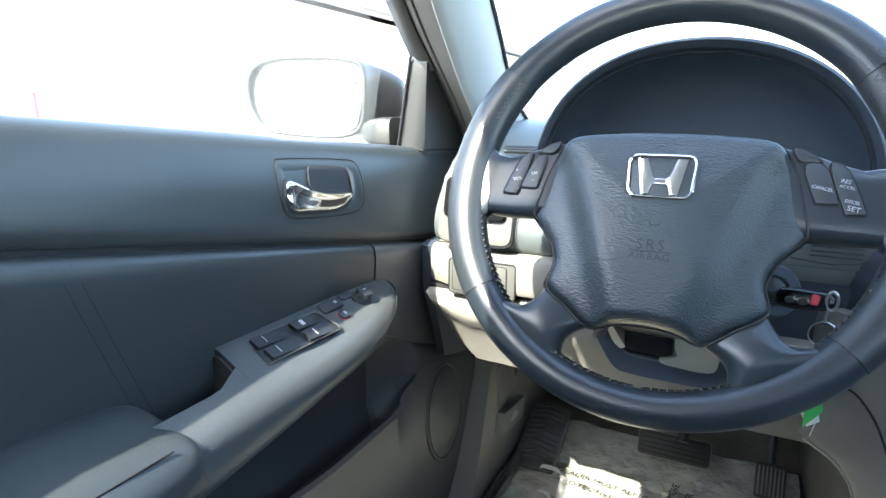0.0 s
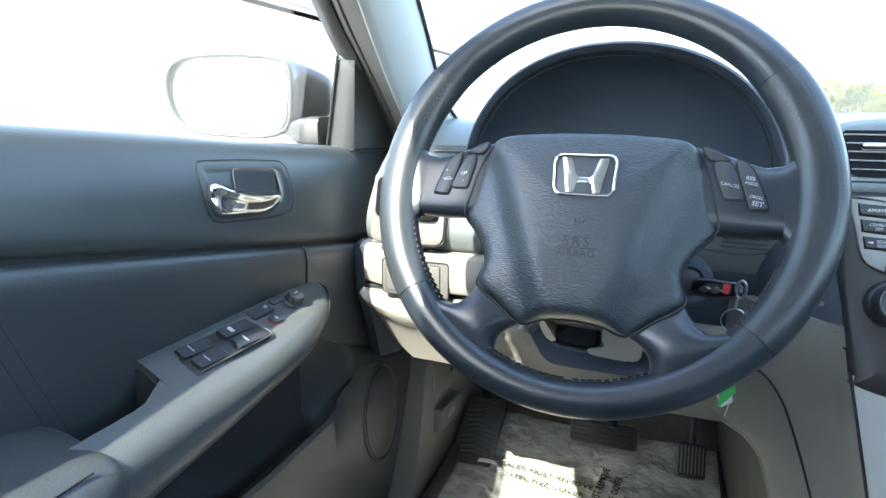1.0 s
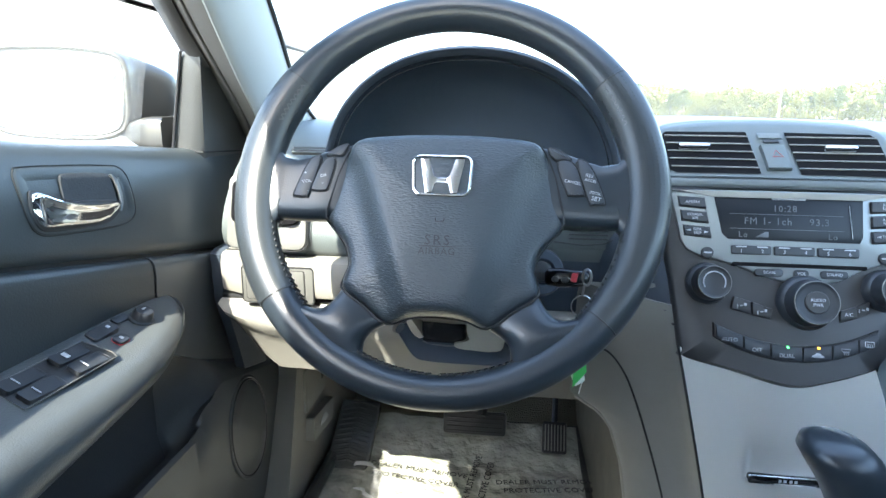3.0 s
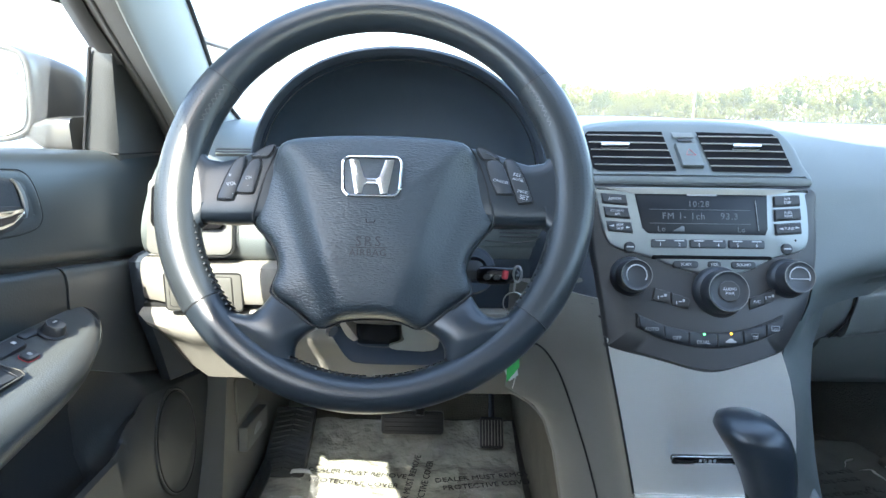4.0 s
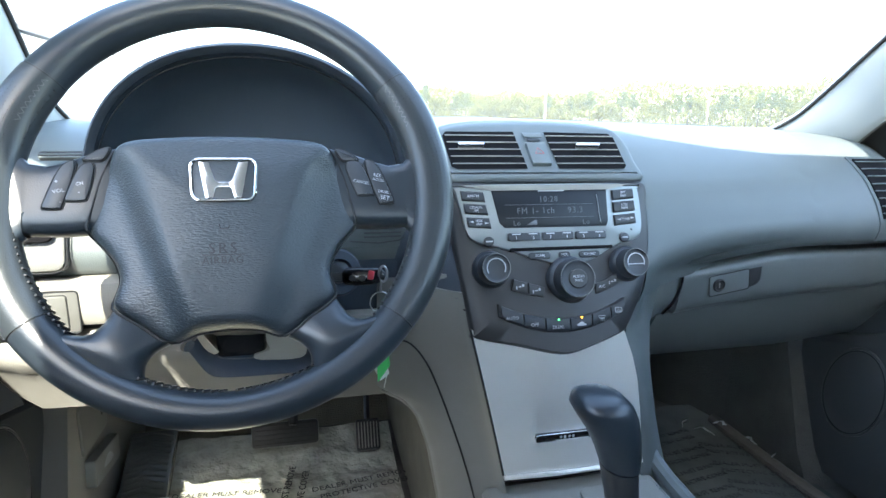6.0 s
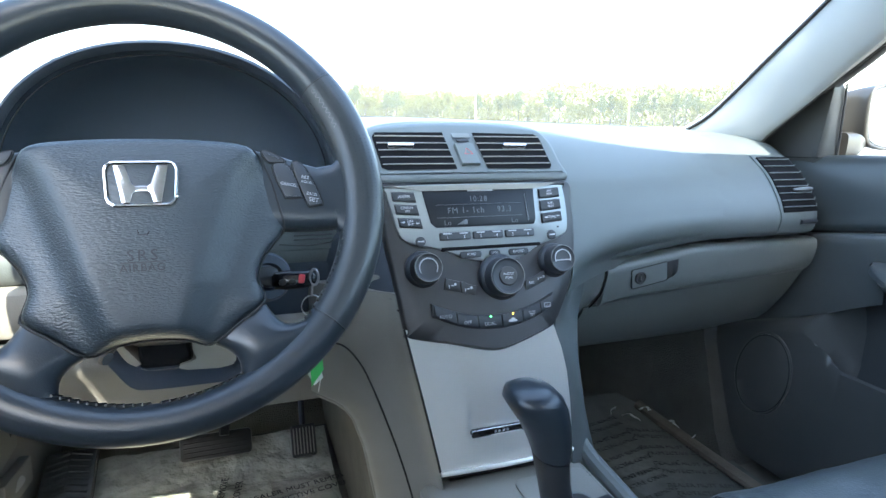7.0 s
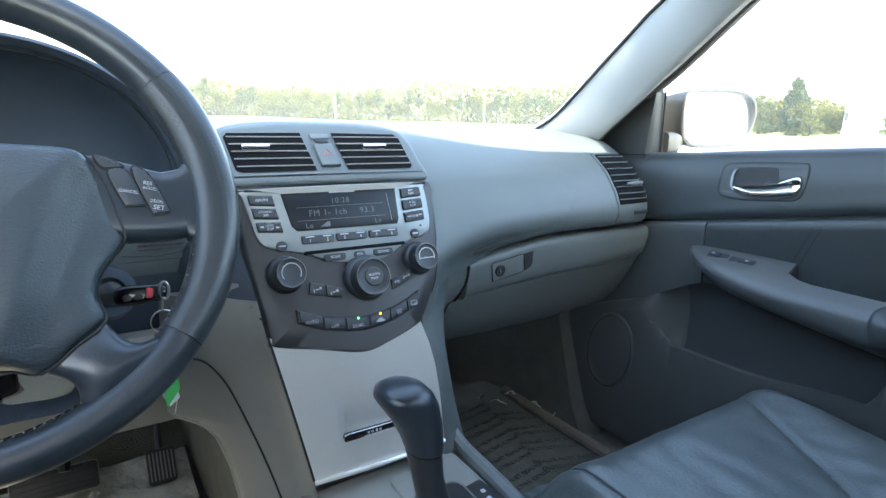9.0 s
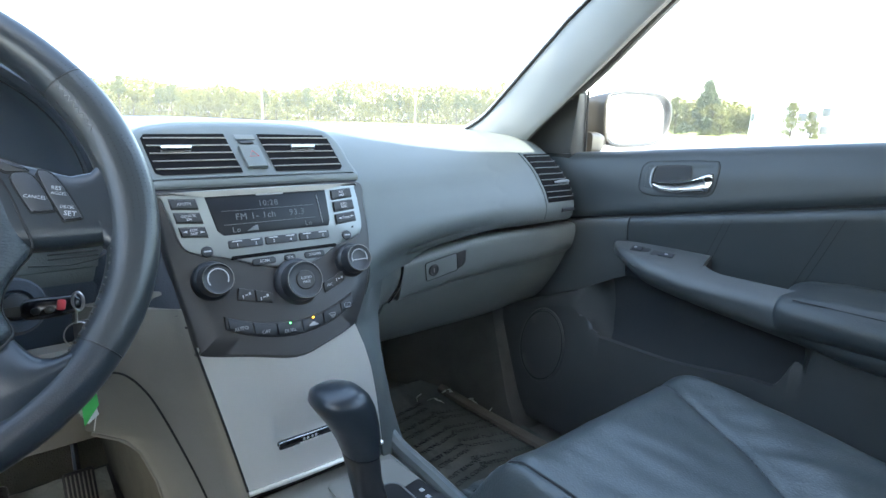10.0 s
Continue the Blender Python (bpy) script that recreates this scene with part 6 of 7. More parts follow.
def wheel_button(outline, words, sizes, s, w=0.0080):
    k = part("control_button", plate(outline, w - 0.002, w + 0.0022, 0.0012), BUTTON, wheel, "", WM)
    part("button_gap", tube([(*p, w + 0.0003) for p in inset(outline, -0.0007)], 0.0007, 5, True), SEAM, k, "", WM)
    c = np.mean(np.array(outline), axis=0)
    for (word, du, dv), size in zip(words, sizes):
        lettering("print", word, size, WM @ pose(c[0] + du, c[1] + dv, w + 0.0023, 0, 0, -s * 12), PRINT, k, 0.0001)


def skew(pts, n=24):
    return spl(pts, n, True)


wheel_button(skew([(0.1015, 0.0220), (0.1150, 0.0225), (0.1245, -0.0040), (0.1225, -0.0072), (0.1125, -0.0072), (0.1095, -0.0040)]), [("CANCEL", 0, 0.001)], [0.0038], 1)
wheel_button(skew([(0.1185, 0.0240), (0.1300, 0.0200), (0.1420, -0.0110), (0.1400, -0.0145), (0.1320, -0.0152), (0.1290, -0.0120)]), [("RES", -0.003, 0.0125), ("ACCEL", -0.002, 0.0080), ("DECEL", 0.002, -0.0035), ("SET", 0.003, -0.0090)], [0.0044, 0.0034, 0.0034, 0.0056], 1)
wheel_button(skew([(-0.1040, 0.0205), (-0.1140, 0.0205), (-0.1240, -0.0055), (-0.1220, -0.0088), (-0.1115, -0.0088), (-0.1080, -0.0050)]), [("CH", 0, 0.003), ("-", 0, -0.004)], [0.0042, 0.005], -1)
wheel_button(skew([(-0.1180, 0.0230), (-0.1290, 0.0190), (-0.1400, -0.0115), (-0.1380, -0.0150), (-0.1290, -0.0152), (-0.1255, -0.0115)]), [("VOL", 0.001, 0.001), ("+", -0.001, 0.009), ("-", 0.003, -0.008)], [0.0046, 0.005, 0.005], -1)
for s in (-1, 1):
    wheel_button(skew([(s * 0.0930, 0.0365), (s * 0.1010, 0.0350), (s * 0.1130, 0.0265), (s * 0.1050, 0.0258), (s * 0.0975, 0.0270)], 20), [], [], s, 0.0078)
part("hub", lathe([(0.055, -0.075), (0.060, -0.06), (0.062, -0.035), (0.045, -0.02)], 32), BLACK, wheel, "black hub behind the airbag cover", WM @ pose(0, -0.02, 0))

# ---- steering column and key ----
column = thing("steering_column", (0, 0.70, 0.75), "grey steering column cover with ignition lock", "steering column")
rings = []
for w, a, b, c in ((-0.068, 0.052, 0.046, -0.035), (-0.075, 0.060, 0.056, -0.038), (-0.12, 0.066, 0.064, -0.040), (-0.20, 0.072, 0.070, -0.040)):
    rings.append([(a * math.copysign(abs(math.cos(t)) ** 0.7, math.cos(t)), c + b * math.copysign(abs(math.sin(t)) ** 0.7, math.sin(t)), w) for t in np.linspace(0, 2 * math.pi, 32, endpoint=False)])
part("cover", loft(rings), TRIM, column, "warm grey column cover", WM)
part("cover_opening", box((-0.036, -0.112, -0.14), (0.030, -0.088, -0.0665), 0.006), BLACK, column, "black gap under the column", WM)
lip_line = [(-0.088, 0.765), (-0.071, 0.730), (-0.060, 0.710), (-0.046, 0.690), (-0.028, 0.685), (0.020, 0.684), (0.061, 0.686), (0.074, 0.700), (0.082, 0.765)]
bed_line = [(-0.078, 0.765), (-0.060, 0.730), (-0.050, 0.712), (-0.037, 0.703), (-0.020, 0.700), (0.020, 0.697), (0.052, 0.697), (0.064, 0.712), (0.072, 0.765)]
lip_arc, bed_arc = spl(lip_line, 28), spl(bed_line, 28)
shroud = [[(x, 0.72, z) for x, z in lip_arc], [(x, 0.635, z) for x, z in lip_arc], [(x, 0.628, z) for x, z in lip_arc], [(x * 0.985, 0.6255, z + 0.0015) for x, z in lip_arc], [(x * 0.6 + u * 0.4, 0.628, z * 0.6 + v * 0.4) for (x, z), (u, v) in zip(lip_arc, bed_arc)], [(x, 0.637, z) for x, z in bed_arc], [(x * 0.97, 0.72, z + 0.004) for x, z in bed_arc]]
part("lower_shroud", loft(shroud, closed=False), DASH_DARK, column, "dark slate lower column shroud", None, 60)
part("shroud_gap", box((-0.040, 0.645, 0.7005), (0.014, 0.70, 0.775), 0.006), BLACKGLOSS, column, "glossy black switch box inside the shroud")
part("gap_edge", tube([(-0.038, 0.6435, 0.7035), (-0.030, 0.6425, 0.7005), (-0.005, 0.6425, 0.6998), (0.004, 0.6425, 0.7015)], 0.0010, 6), SWITCHGREY, column)
part("inner_cover", loft([[(x, y, z) for x, z in spl([(0.016, 0.775), (0.015, 0.724), (0.018, 0.710), (0.001, 0.7035), (0.006, 0.6985), (0.030, 0.6955), (0.045, 0.6965), (0.060, 0.706), (0.062, 0.775)], 30)] for y in (0.640, 0.642, 0.70)]), CREAM, column, "cream inner cover")
part("inner_cover", loft([[(x, y, z) for x, z in ((-0.072, 0.775), (-0.066, 0.727), (-0.052, 0.713), (-0.042, 0.7065), (-0.037, 0.709), (-0.052, 0.731), (-0.054, 0.775))] for y in (0.644, 0.646, 0.70)]), CREAM, column, "cream inner cover")
part("tilt_lever", tube([(-0.045, -0.112, -0.10), (-0.048, -0.125, -0.07), (-0.042, -0.127, -0.055)], 0.006, 8, False, 0.6), BLACK, column, "", WM)
IG = Matrix.Translation((0.097, 0.602, 0.808)) @ pose(0, 0, 0, 74, 0, 14)
part("ignition_collar", lathe([(0.026, -0.09), (0.026, -0.004), (0.023, 0.002), (0.015, 0.002), (0.013, -0.002), (0.0005, -0.002)], 30), DASH_DARK, column, "grey ignition lock collar", IG)
part("lock_face", lathe([(0.012, -0.003), (0.011, 0.002), (0.007, 0.003), (0.0005, 0.003)], 24), BUTTON, column, "", IG)
for s, z in ((-1, 0.845), (1, 0.845)):
    part("stalk", tube([(s * 0.06, 0.64, 0.855), (s * 0.11, 0.645, 0.862), (s * 0.150, 0.648, 0.868)], [0.009, 0.008, 0.010], 10), BLACK, column, "black control stalk")

car_key = thing("car_key", (0.118, 0.58, 0.81), "black key fob with a red button in the ignition", "car key")
kp = Matrix.Translation((0.1215, 0.580, 0.8090)) @ pose(0, 0, 0, 74, 0, -6)
rings = []
for u, v0, hv, hw in ((-0.0225, 0.000, 0.005, 0.004), (-0.0195, 0.000, 0.0088, 0.006), (-0.008, 0.000, 0.0100, 0.007), (0.007, 0.000, 0.0092, 0.007), (0.017, 0.001, 0.0080, 0.006), (0.0215, 0.001, 0.004, 0.004)):
    rings.append([(u, v0 + hv * math.copysign(abs(math.sin(t)) ** 0.7, math.sin(t)), hw * math.copysign(abs(math.cos(t)) ** 0.7, math.cos(t))) for t in np.linspace(0, 2 * math.pi, 20, endpoint=False)])
part("fob", loft(rings), mat("glossy_black_fob", (0.010, 0.010, 0.012), 0.18), car_key, "glossy black fob", kp)
part("panic_button", plate(rrect(0.0065, 0.0095, 0.0018), 0.004, 0.0078, 0.001), RED, car_key, "red panic button", kp @ pose(0.0070, 0.001, 0, 0, 0, -10))
for u in (-0.012, -0.002):
    part("fob_button", plate(ellipse(0.0075, 0.0065, 18), 0.004, 0.0080, 0.001), BLACK, car_key, "", kp @ pose(u, -0.002, 0))
part("blade", box((-0.040, -0.004, -0.001), (-0.021, 0.004, 0.001), 0.0004), BLACK, car_key, "", kp)
part("clasp", tube([(0.1405 + 0.0042 * math.cos(a), 0.573, 0.8125 + 0.0085 * math.sin(a)) for a in np.linspace(0, 2 * math.pi, 20, endpoint=False)], 0.0013, 8, True), STEEL, car_key, "steel clasp")
part("link", tube([(0.1385, 0.574, 0.805), (0.1378, 0.576, 0.792)], 0.0012, 6), STEEL, car_key)
part("split_ring", tube([(0.1378 + 0.0108 * math.cos(a), 0.578 + 0.002 * math.cos(a), 0.7805 + 0.0112 * math.sin(a)) for a in np.linspace(0, 2 * math.pi, 32, endpoint=False)], 0.0007, 6, True), STEEL, car_key, "thin steel ring")
part("tag", loft([[(x, y + e, z) for x, y, z in ((0.134, 0.582, 0.764), (0.144, 0.584, 0.774), (0.150, 0.592, 0.700), (0.136, 0.590, 0.682))] for e in (0, 0.001)]), GREEN_TAG, car_key, "green paper tag")
part("tag", loft([[(x, y + e, z) for x, y, z in ((0.126, 0.596, 0.710), (0.142, 0.596, 0.724), (0.150, 0.597, 0.688), (0.140, 0.597, 0.680))] for e in (0, 0.001)]), WHITE_TAG, car_key, "white paper tag")
part("tag_string", tube([(0.150, 0.598, 0.716), (0.1485, 0.60, 0.690), (0.145, 0.604, 0.668)], 0.0006, 5), WHITE_TAG, car_key)

# ---- footwells ----
def rug(x0, x1, y0, y1, name, label, material, wave):
    def h(x, y):
        front_rise = 0.30 * max(0, y - 1.06)
        return 0.272 + front_rise + wave * (noise.noise(Vector((x * 14, y * 14, 3.1))) + 0.5 * noise.noise(Vector((x * 40, y * 40, 1.7))))
    n = 60
    top = [[(x0 + (x1 - x0) * i / n, y0 + (y1 - y0) * j / n) for j in range(n + 1)] for i in range(n + 1)]
    bm = bmesh.new()
    vs = [[bm.verts.new((x, y, h(x, y))) for x, y in row] for row in top]
    vb = [[bm.verts.new((x, y, h(x, y) - 0.008)) for x, y in row] for row in top]
    for i in range(n):
        for j in range(n):
            bm.faces.new((vs[i][j], vs[i + 1][j], vs[i + 1][j + 1], vs[i][j + 1]))
    for i in range(n):
        for a, b in (((i, 0), (i + 1, 0)), ((i, n), (i + 1, n)), ((0, i), (0, i + 1)), ((n, i), (n, i + 1))):
            bm.faces.new((vs[a[0]][a[1]], vs[b[0]][b[1]], vb[b[0]][b[1]], vb[a[0]][a[1]]))
    ob = part(name, bm, material, None, "", None, 60)
    return tagged(ob, label, "floor mat", "floor mats"), h


mat_l, h_l = rug(-0.275, 0.225, 0.62, 1.165, "floor_mat", "floor mat under crinkled protective film lightened for sun glints, with black print", FILM_LIT, 0.0075)
mat_r, h_r = rug(0.53, 1.035, 0.55, 1.12, "floor_mat", "floor mat under printed protective film, darkened for its shade", FILM_SHADED, 0.0045)


def film_print(words, size, x, y, turn, h, parent):
    lettering("film_print", words, size, pose(x, y, h(x, y) + 0.009, 0, 0, turn), INK, parent, 0.0003)


for x, y, turn in ((-0.10, 0.985, -6), (0.155, 0.975, 8), (-0.06, 0.82, 175), (0.15, 0.83, 185), (0.02, 0.965, 82)):
    c, q = math.cos(radians(turn)), math.sin(radians(turn))
    film_print("DEALER MUST REMOVE", 0.019, x - q * 0.014, y + c * 0.014, turn, h_l, mat_l)
    film_print("PROTECTIVE COVER", 0.019, x + q * 0.014, y - c * 0.014, turn, h_l, mat_l)
for x, y, turn in ((0.82, 1.000, 9), (0.81, 0.935, 8), (0.80, 0.870, 9), (0.78, 0.805, 7), (0.77, 0.740, 8), (0.955, 0.930, -22), (0.940, 0.865, -20), (0.925, 0.800, -21), (0.905, 0.735, -20)):
    c, q = math.cos(radians(turn)), math.sin(radians(turn))
    film_print("DEALER MUST REMOVE", 0.0155, x - q * 0.013, y + c * 0.013, turn, h_r, mat_r)
    film_print("PROTECTIVE COVER", 0.0155, x + q * 0.013, y - c * 0.013, turn, h_r, mat_r)

rng = random.Random(21)
# White ribbons set where the film glints, on both mats.
for x, y in ((0.905, 1.048), (0.930, 1.012), (0.985, 1.020), (1.005, 0.955), (1.000, 0.885)):
    a = rng.uniform(0, 3.1)
    fold = [(x + 0.020 * f * math.cos(a) + 0.004 * math.sin(5 * f), y + 0.020 * f * math.sin(a), h_r(x, y) + 0.008 + 0.010 * (1 - f * f)) for f in np.linspace(-1, 1, 9)]
    part("film_glint", tube(fold, [0.0012, 0.0025, 0.0035, 0.0038, 0.0042, 0.0038, 0.003, 0.002, 0.001], 8, False, 0.35), FILM_GLINT, mat_r, "white ribbon standing for a glint on the clear film's folds")
for x, y in ((-0.205, 0.80), (-0.19, 0.92), (-0.235, 0.72), (0.17, 0.90), (0.02, 0.74), (-0.21, 1.0)):
    a = rng.uniform(0, 3.1)
    fold = [(x + 0.028 * f * math.cos(a) + 0.005 * math.sin(5 * f), y + 0.028 * f * math.sin(a), h_l(x, y) + 0.004 + 0.008 * (1 - f * f)) for f in np.linspace(-1, 1, 9)]
    part("film_glint", tube(fold, [0.001, 0.0025, 0.0035, 0.0038, 0.0042, 0.0038, 0.003, 0.002, 0.001], 8, False, 0.35), FILM_GLINT, mat_l, "white ribbon standing for a glint on the clear film's folds")

LOOSE = mat("loose_clear_film", (0.70, 0.71, 0.70), 0.05, 0, 0.0, 0.01, 0.05, 0.02, 1.0, 0.02)
LOOSE.node_tree.nodes["Principled BSDF"].inputs["Alpha"].default_value = 0.22


def crumple(x0, x1, y0, y1, lift, name, seed, parent, h):
    n = 44
    bm = bmesh.new()
    grid = []
    for i in range(n + 1):
        row = []
        for j in range(n + 1):
            x, y = x0 + (x1 - x0) * i / n, y0 + (y1 - y0) * j / n
            edge = smooth(0, 0.25, i / n) * smooth(1, 0.8, i / n) * smooth(0, 0.2, j / n) * smooth(1, 0.8, j / n)
            ridge = sum(abs(noise.noise(Vector((x * q + seed, y * q * 0.6, seed)))) / w for q, w in ((16, 1.0), (38, 2.2), (80, 5.0)))
            row.append(bm.verts.new((x + 0.008 * noise.noise(Vector((y * 30, x * 30, seed))), y, h(x, y) + 0.004 + lift * edge * (0.35 + ridge))))
        grid.append(row)
    for i in range(n):
        for j in range(n):
            bm.faces.new((grid[i][j], grid[i + 1][j], grid[i + 1][j + 1], grid[i][j + 1]))
    return part(name, bm, LOOSE, parent, "crumpled glossy clear film", None, 40)


crumple(-0.285, -0.150, 0.80, 1.00, 0.030, "loose_film", 2.3, mat_l, h_l)
crumple(0.10, 0.215, 0.86, 1.03, 0.014, "loose_film", 7.7, mat_l, h_l)

for s in (-1, 1):
    xk = CX + s * 0.655
    nm = "left" if s < 0 else "right"
    # Same panel both sides: lit left is coloured pale, shaded right dark.
    structure("wall_kick_" + nm, loft([[(xk, y, z) for y, z in ((0.90, 0.52), (0.94, 0.66), (1.36, 0.66), (1.36, 0.26), (0.80, 0.26), (0.84, 0.33))], [(xk + s * 0.10, y, z) for y, z in ((0.90, 0.52), (0.94, 0.66), (1.36, 0.66), (1.36, 0.26), (0.80, 0.26), (0.84, 0.33))]]), TRIM if s < 0 else CARPET, "kick panel in the footwell, pale left and dark right standing for its light", "wall")
    sill = [(xk - s * 0.020, y, 0.285 + 0.006 * math.sin(y * 5)) for y in np.linspace(-0.2, 1.06, 16)]
    structure("trim_sill_" + nm, tube(sill, 0.013, 10), DOOR_LOW if s < 0 else SILL_TAN, "worn sill edge beside the mat", "trim")
fuse = thing("fuse_cover", (-0.30, 0.98, 0.46), "grey fuse-box cover with a dark finger hole", "panel")
km = Matrix(((0, 0, 1, -0.3005), (1, 0, 0, 0.985), (0, 1, 0, 0.468), (0, 0, 0, 1)))
part("cover", plate(rrect(0.115, 0.085, 0.008), 0, 0.004, 0.002), GREY, fuse, "", km)
part("finger_hole", plate(rrect(0.018, 0.035, 0.003), 0.003, 0.0046, 0.0005), BLACK, fuse, "", km @ pose(0.040, 0.004, 0))
release = thing("bonnet_release", (-0.30, 0.985, 0.37), "grey bonnet-release lever with a white car symbol", "lever")
rm = Matrix(((0, 0, 1, -0.300), (1, 0, 0, 0.990), (0, 1, 0, 0.385), (0, 0, 0, 1))) @ pose(0, 0, 0, 0, 0, -8)
part("lever", plate(rrect(0.120, 0.046, 0.004), 0, 0.016, 0.003), GREY, release, "", rm)
part("white_symbol", plate(spl([(-0.02, -0.006), (0.02, -0.006), (0.018, 0.003), (0.006, 0.010), (-0.008, 0.009), (-0.018, 0.002)], 20, True), 0.015, 0.0166, 0.0003), PRINT, release, "", rm)

# pedals
brake = thing("brake_pedal", (0.0, 1.14, 0.28), "wide black ribbed rubber brake pedal", "pedal")
bp = pose(0.005, 1.115, 0.325, 62, 0, 0)
part("pad", plate(rrect(0.135, 0.050, 0.008), -0.012, 0.0, 0.004), BLACK, brake, "", bp)
for k in range(5):
    part("rib", tube([(-0.060, -0.018 + 0.009 * k, 0.0002), (0.060, -0.018 + 0.009 * k, 0.0002)], 0.0014, 6), RUBBER, brake, "", bp)
part("bright_edge", tube([(*p, -0.001) for p in rrect(0.134, 0.049, 0.008)], 0.0008, 5, True), GREY, brake, "", bp)
part("arm", tube([(0.02, 1.12, 0.34), (0.03, 1.20, 0.45), (0.03, 1.22, 0.62)], 0.010, 8), BLACK, brake)
gas = thing("accelerator_pedal", (0.178, 1.13, 0.272), "narrow black ribbed accelerator pedal", "pedal")
gp = pose(0.174, 1.100, 0.312, 60, 0, 0)
part("pad", plate(rrect(0.050, 0.064, 0.005), -0.010, 0.0, 0.003), BLACK, gas, "", gp)
for k in range(7):
    part("rib", tube([(-0.0195 + 0.0065 * k, -0.026, 0.0002), (-0.0195 + 0.0065 * k, 0.026, 0.0002)], 0.0013, 6), GREY, gas, "", gp)
part("arm", tube([(0.174, 1.12, 0.325), (0.18, 1.22, 0.42), (0.185, 1.27, 0.60)], 0.006, 8), BLACK, gas)
foot = thing("foot_rest", (-0.24, 1.12, 0.28), "black ribbed foot rest beside the pedals, lightened for reflected light", "foot rest")
fp = pose(-0.247, 1.065, 0.312, 27, 0, 0)
part("pad", plate(rrect(0.085, 0.16, 0.006), -0.02, 0.0, 0.003), FOOT, foot, "", fp)
for k in range(12):
    for sx in (-1, 1):
        part("rib", tube([(sx * 0.036, -0.072 + 0.0125 * k, 0.0005), (sx * 0.002, -0.064 + 0.0125 * k, 0.0010)], 0.0030, 6), FOOT, foot, "", fp)
wheel_arch = [[(CX + 0.66 - 0.10 * math.sin(k) ** 2, 1.02 + 0.20 * k / 1.5, 0.27 + h) for k in np.linspace(0.1, 1.5, 8)] for h in (0.0, 0.12, 0.24, 0.33)]
structure("wall_arch", loft(wheel_arch, closed=False), CARPET, "dark carpeted wheel arch in the passenger footwell", "wall")


# ---- passenger seat ----
seat = thing("passenger_seat", (0.76, 0.15, 0.28), "blue-grey leather passenger seat with stitched bolsters", "seat")


def seam_x(y):
    """The curved seam between the cushion's middle and its door-side bolster."""
    return float(np.interp(y, (-0.34, 0.10, 0.164, 0.236, 0.289, 0.35, 0.404, 0.47), (0.690, 0.715, 0.740, 0.790, 0.815, 0.846, 0.884, 0.93)))


def cushion_top(u, y):
    """Height over the seat, u from -1 (console) to 1 (door)."""
    crown = 0.598 - 0.15 * max(0, 0.36 - y) ** 1.15 - 0.095 * smooth(0.362, 0.470, y) ** 1.5
    x = 0.712 + 0.222 * u
    d = x - seam_x(y)
    side_ = 0.014 * smooth(0.0, 0.09, d) + 0.004 * smooth(-0.55, -0.8, u) - 0.075 * smooth(0.84, 1.0, abs(u)) ** 2
    seam = -0.0045 * math.exp(-(d / 0.006) ** 2) - 0.004 * math.exp(-((u + 0.82) / 0.03) ** 2) * smooth(0.30, 0.36, y)
    crease = 0.0035 * noise.noise(Vector((u * 2.2, y * 6, 0.5))) + 0.0012 * noise.noise(Vector((u * 8 + y * 9, y * 22, 4.5))) * (1 + 1.5 * smooth(0.0, 0.05, d))
    return crown + side_ + seam + crease * (1 - 0.7 * smooth(0.8, 0.95, abs(u)))


SX, SW = 0.712, 0.222
ys = np.linspace(-0.34, 0.475, 70)
us = np.linspace(-1, 1, 101)
rings = []
for y in ys:
    w = SW * (1 - 0.05 * smooth(0.38, 0.475, y) ** 2)
    top = [(SX + w * u, y, cushion_top(u, y)) for u in us]
    low = 0.40 + 0.02 * smooth(0.40, 0.47, y)
    rings.append([(SX - w * 1.0, y, 0.40)] + [(SX - w * 1.03, y, 0.47)] + top + [(SX + w * 1.03, y, 0.47), (SX + w * 1.0, y, 0.40)])
part("cushion", loft(rings), SEAT, seat, "blue-grey leather cushion with creases", None, 80)
part("stitched_seam", tube([(seam_x(y), y, cushion_top((seam_x(y) - SX) / SW, y) + 0.0003) for y in np.linspace(-0.32, 0.40, 60)], 0.0010, 5), SEAM, seat)
part("piping", tube([(SX - SW * 0.82, y, cushion_top(-0.82, y) + 0.0006) for y in np.linspace(0.10, 0.455, 24)], 0.0016, 6), SEAM, seat)
part("base", box((SX - 0.22, -0.34, 0.27), (SX + 0.22, 0.38, 0.41), 0.02), BLACK, seat, "black seat base")
rings = []
for k in np.linspace(0, 1, 12):
    z, y = 0.50 + 0.55 * k, -0.30 - 0.20 * k
    w, dd = 0.25 - 0.05 * k ** 3, 0.06
    rings.append([(SX + w * math.copysign(abs(math.cos(t)) ** 0.6, math.cos(t)), y + dd * math.sin(t) * (1 + 0.35 * abs(math.cos(t))), z) for t in np.linspace(0, 2 * math.pi, 28, endpoint=False)])
part("backrest", loft(rings), SEAT, seat)


# ---- outside ----
WALL = mat("white_siding", (0.80, 0.79, 0.76), 0.7, 0, 0.003, 0.15, 0.05, 0.8)
SHINGLE = mat("brown_grey_shingle", (0.23, 0.20, 0.17), 0.9, 0, 0.01, 0.05, 0.35, 0.3)
office = thing("white_building", (-7.5, 6, 0), "long low white building with a shingled roof", "building")
part("wall", box((-12.0, -8.0, 0.0), (-6.0, 30.0, 2.55), 0.02), WALL, office, "white siding wall")
for k in range(12):
    part("board_line", box((-5.998, -8.0, 0.18 + 0.2 * k), (-5.985, 30.0, 0.355 + 0.2 * k), 0), WALL, office)
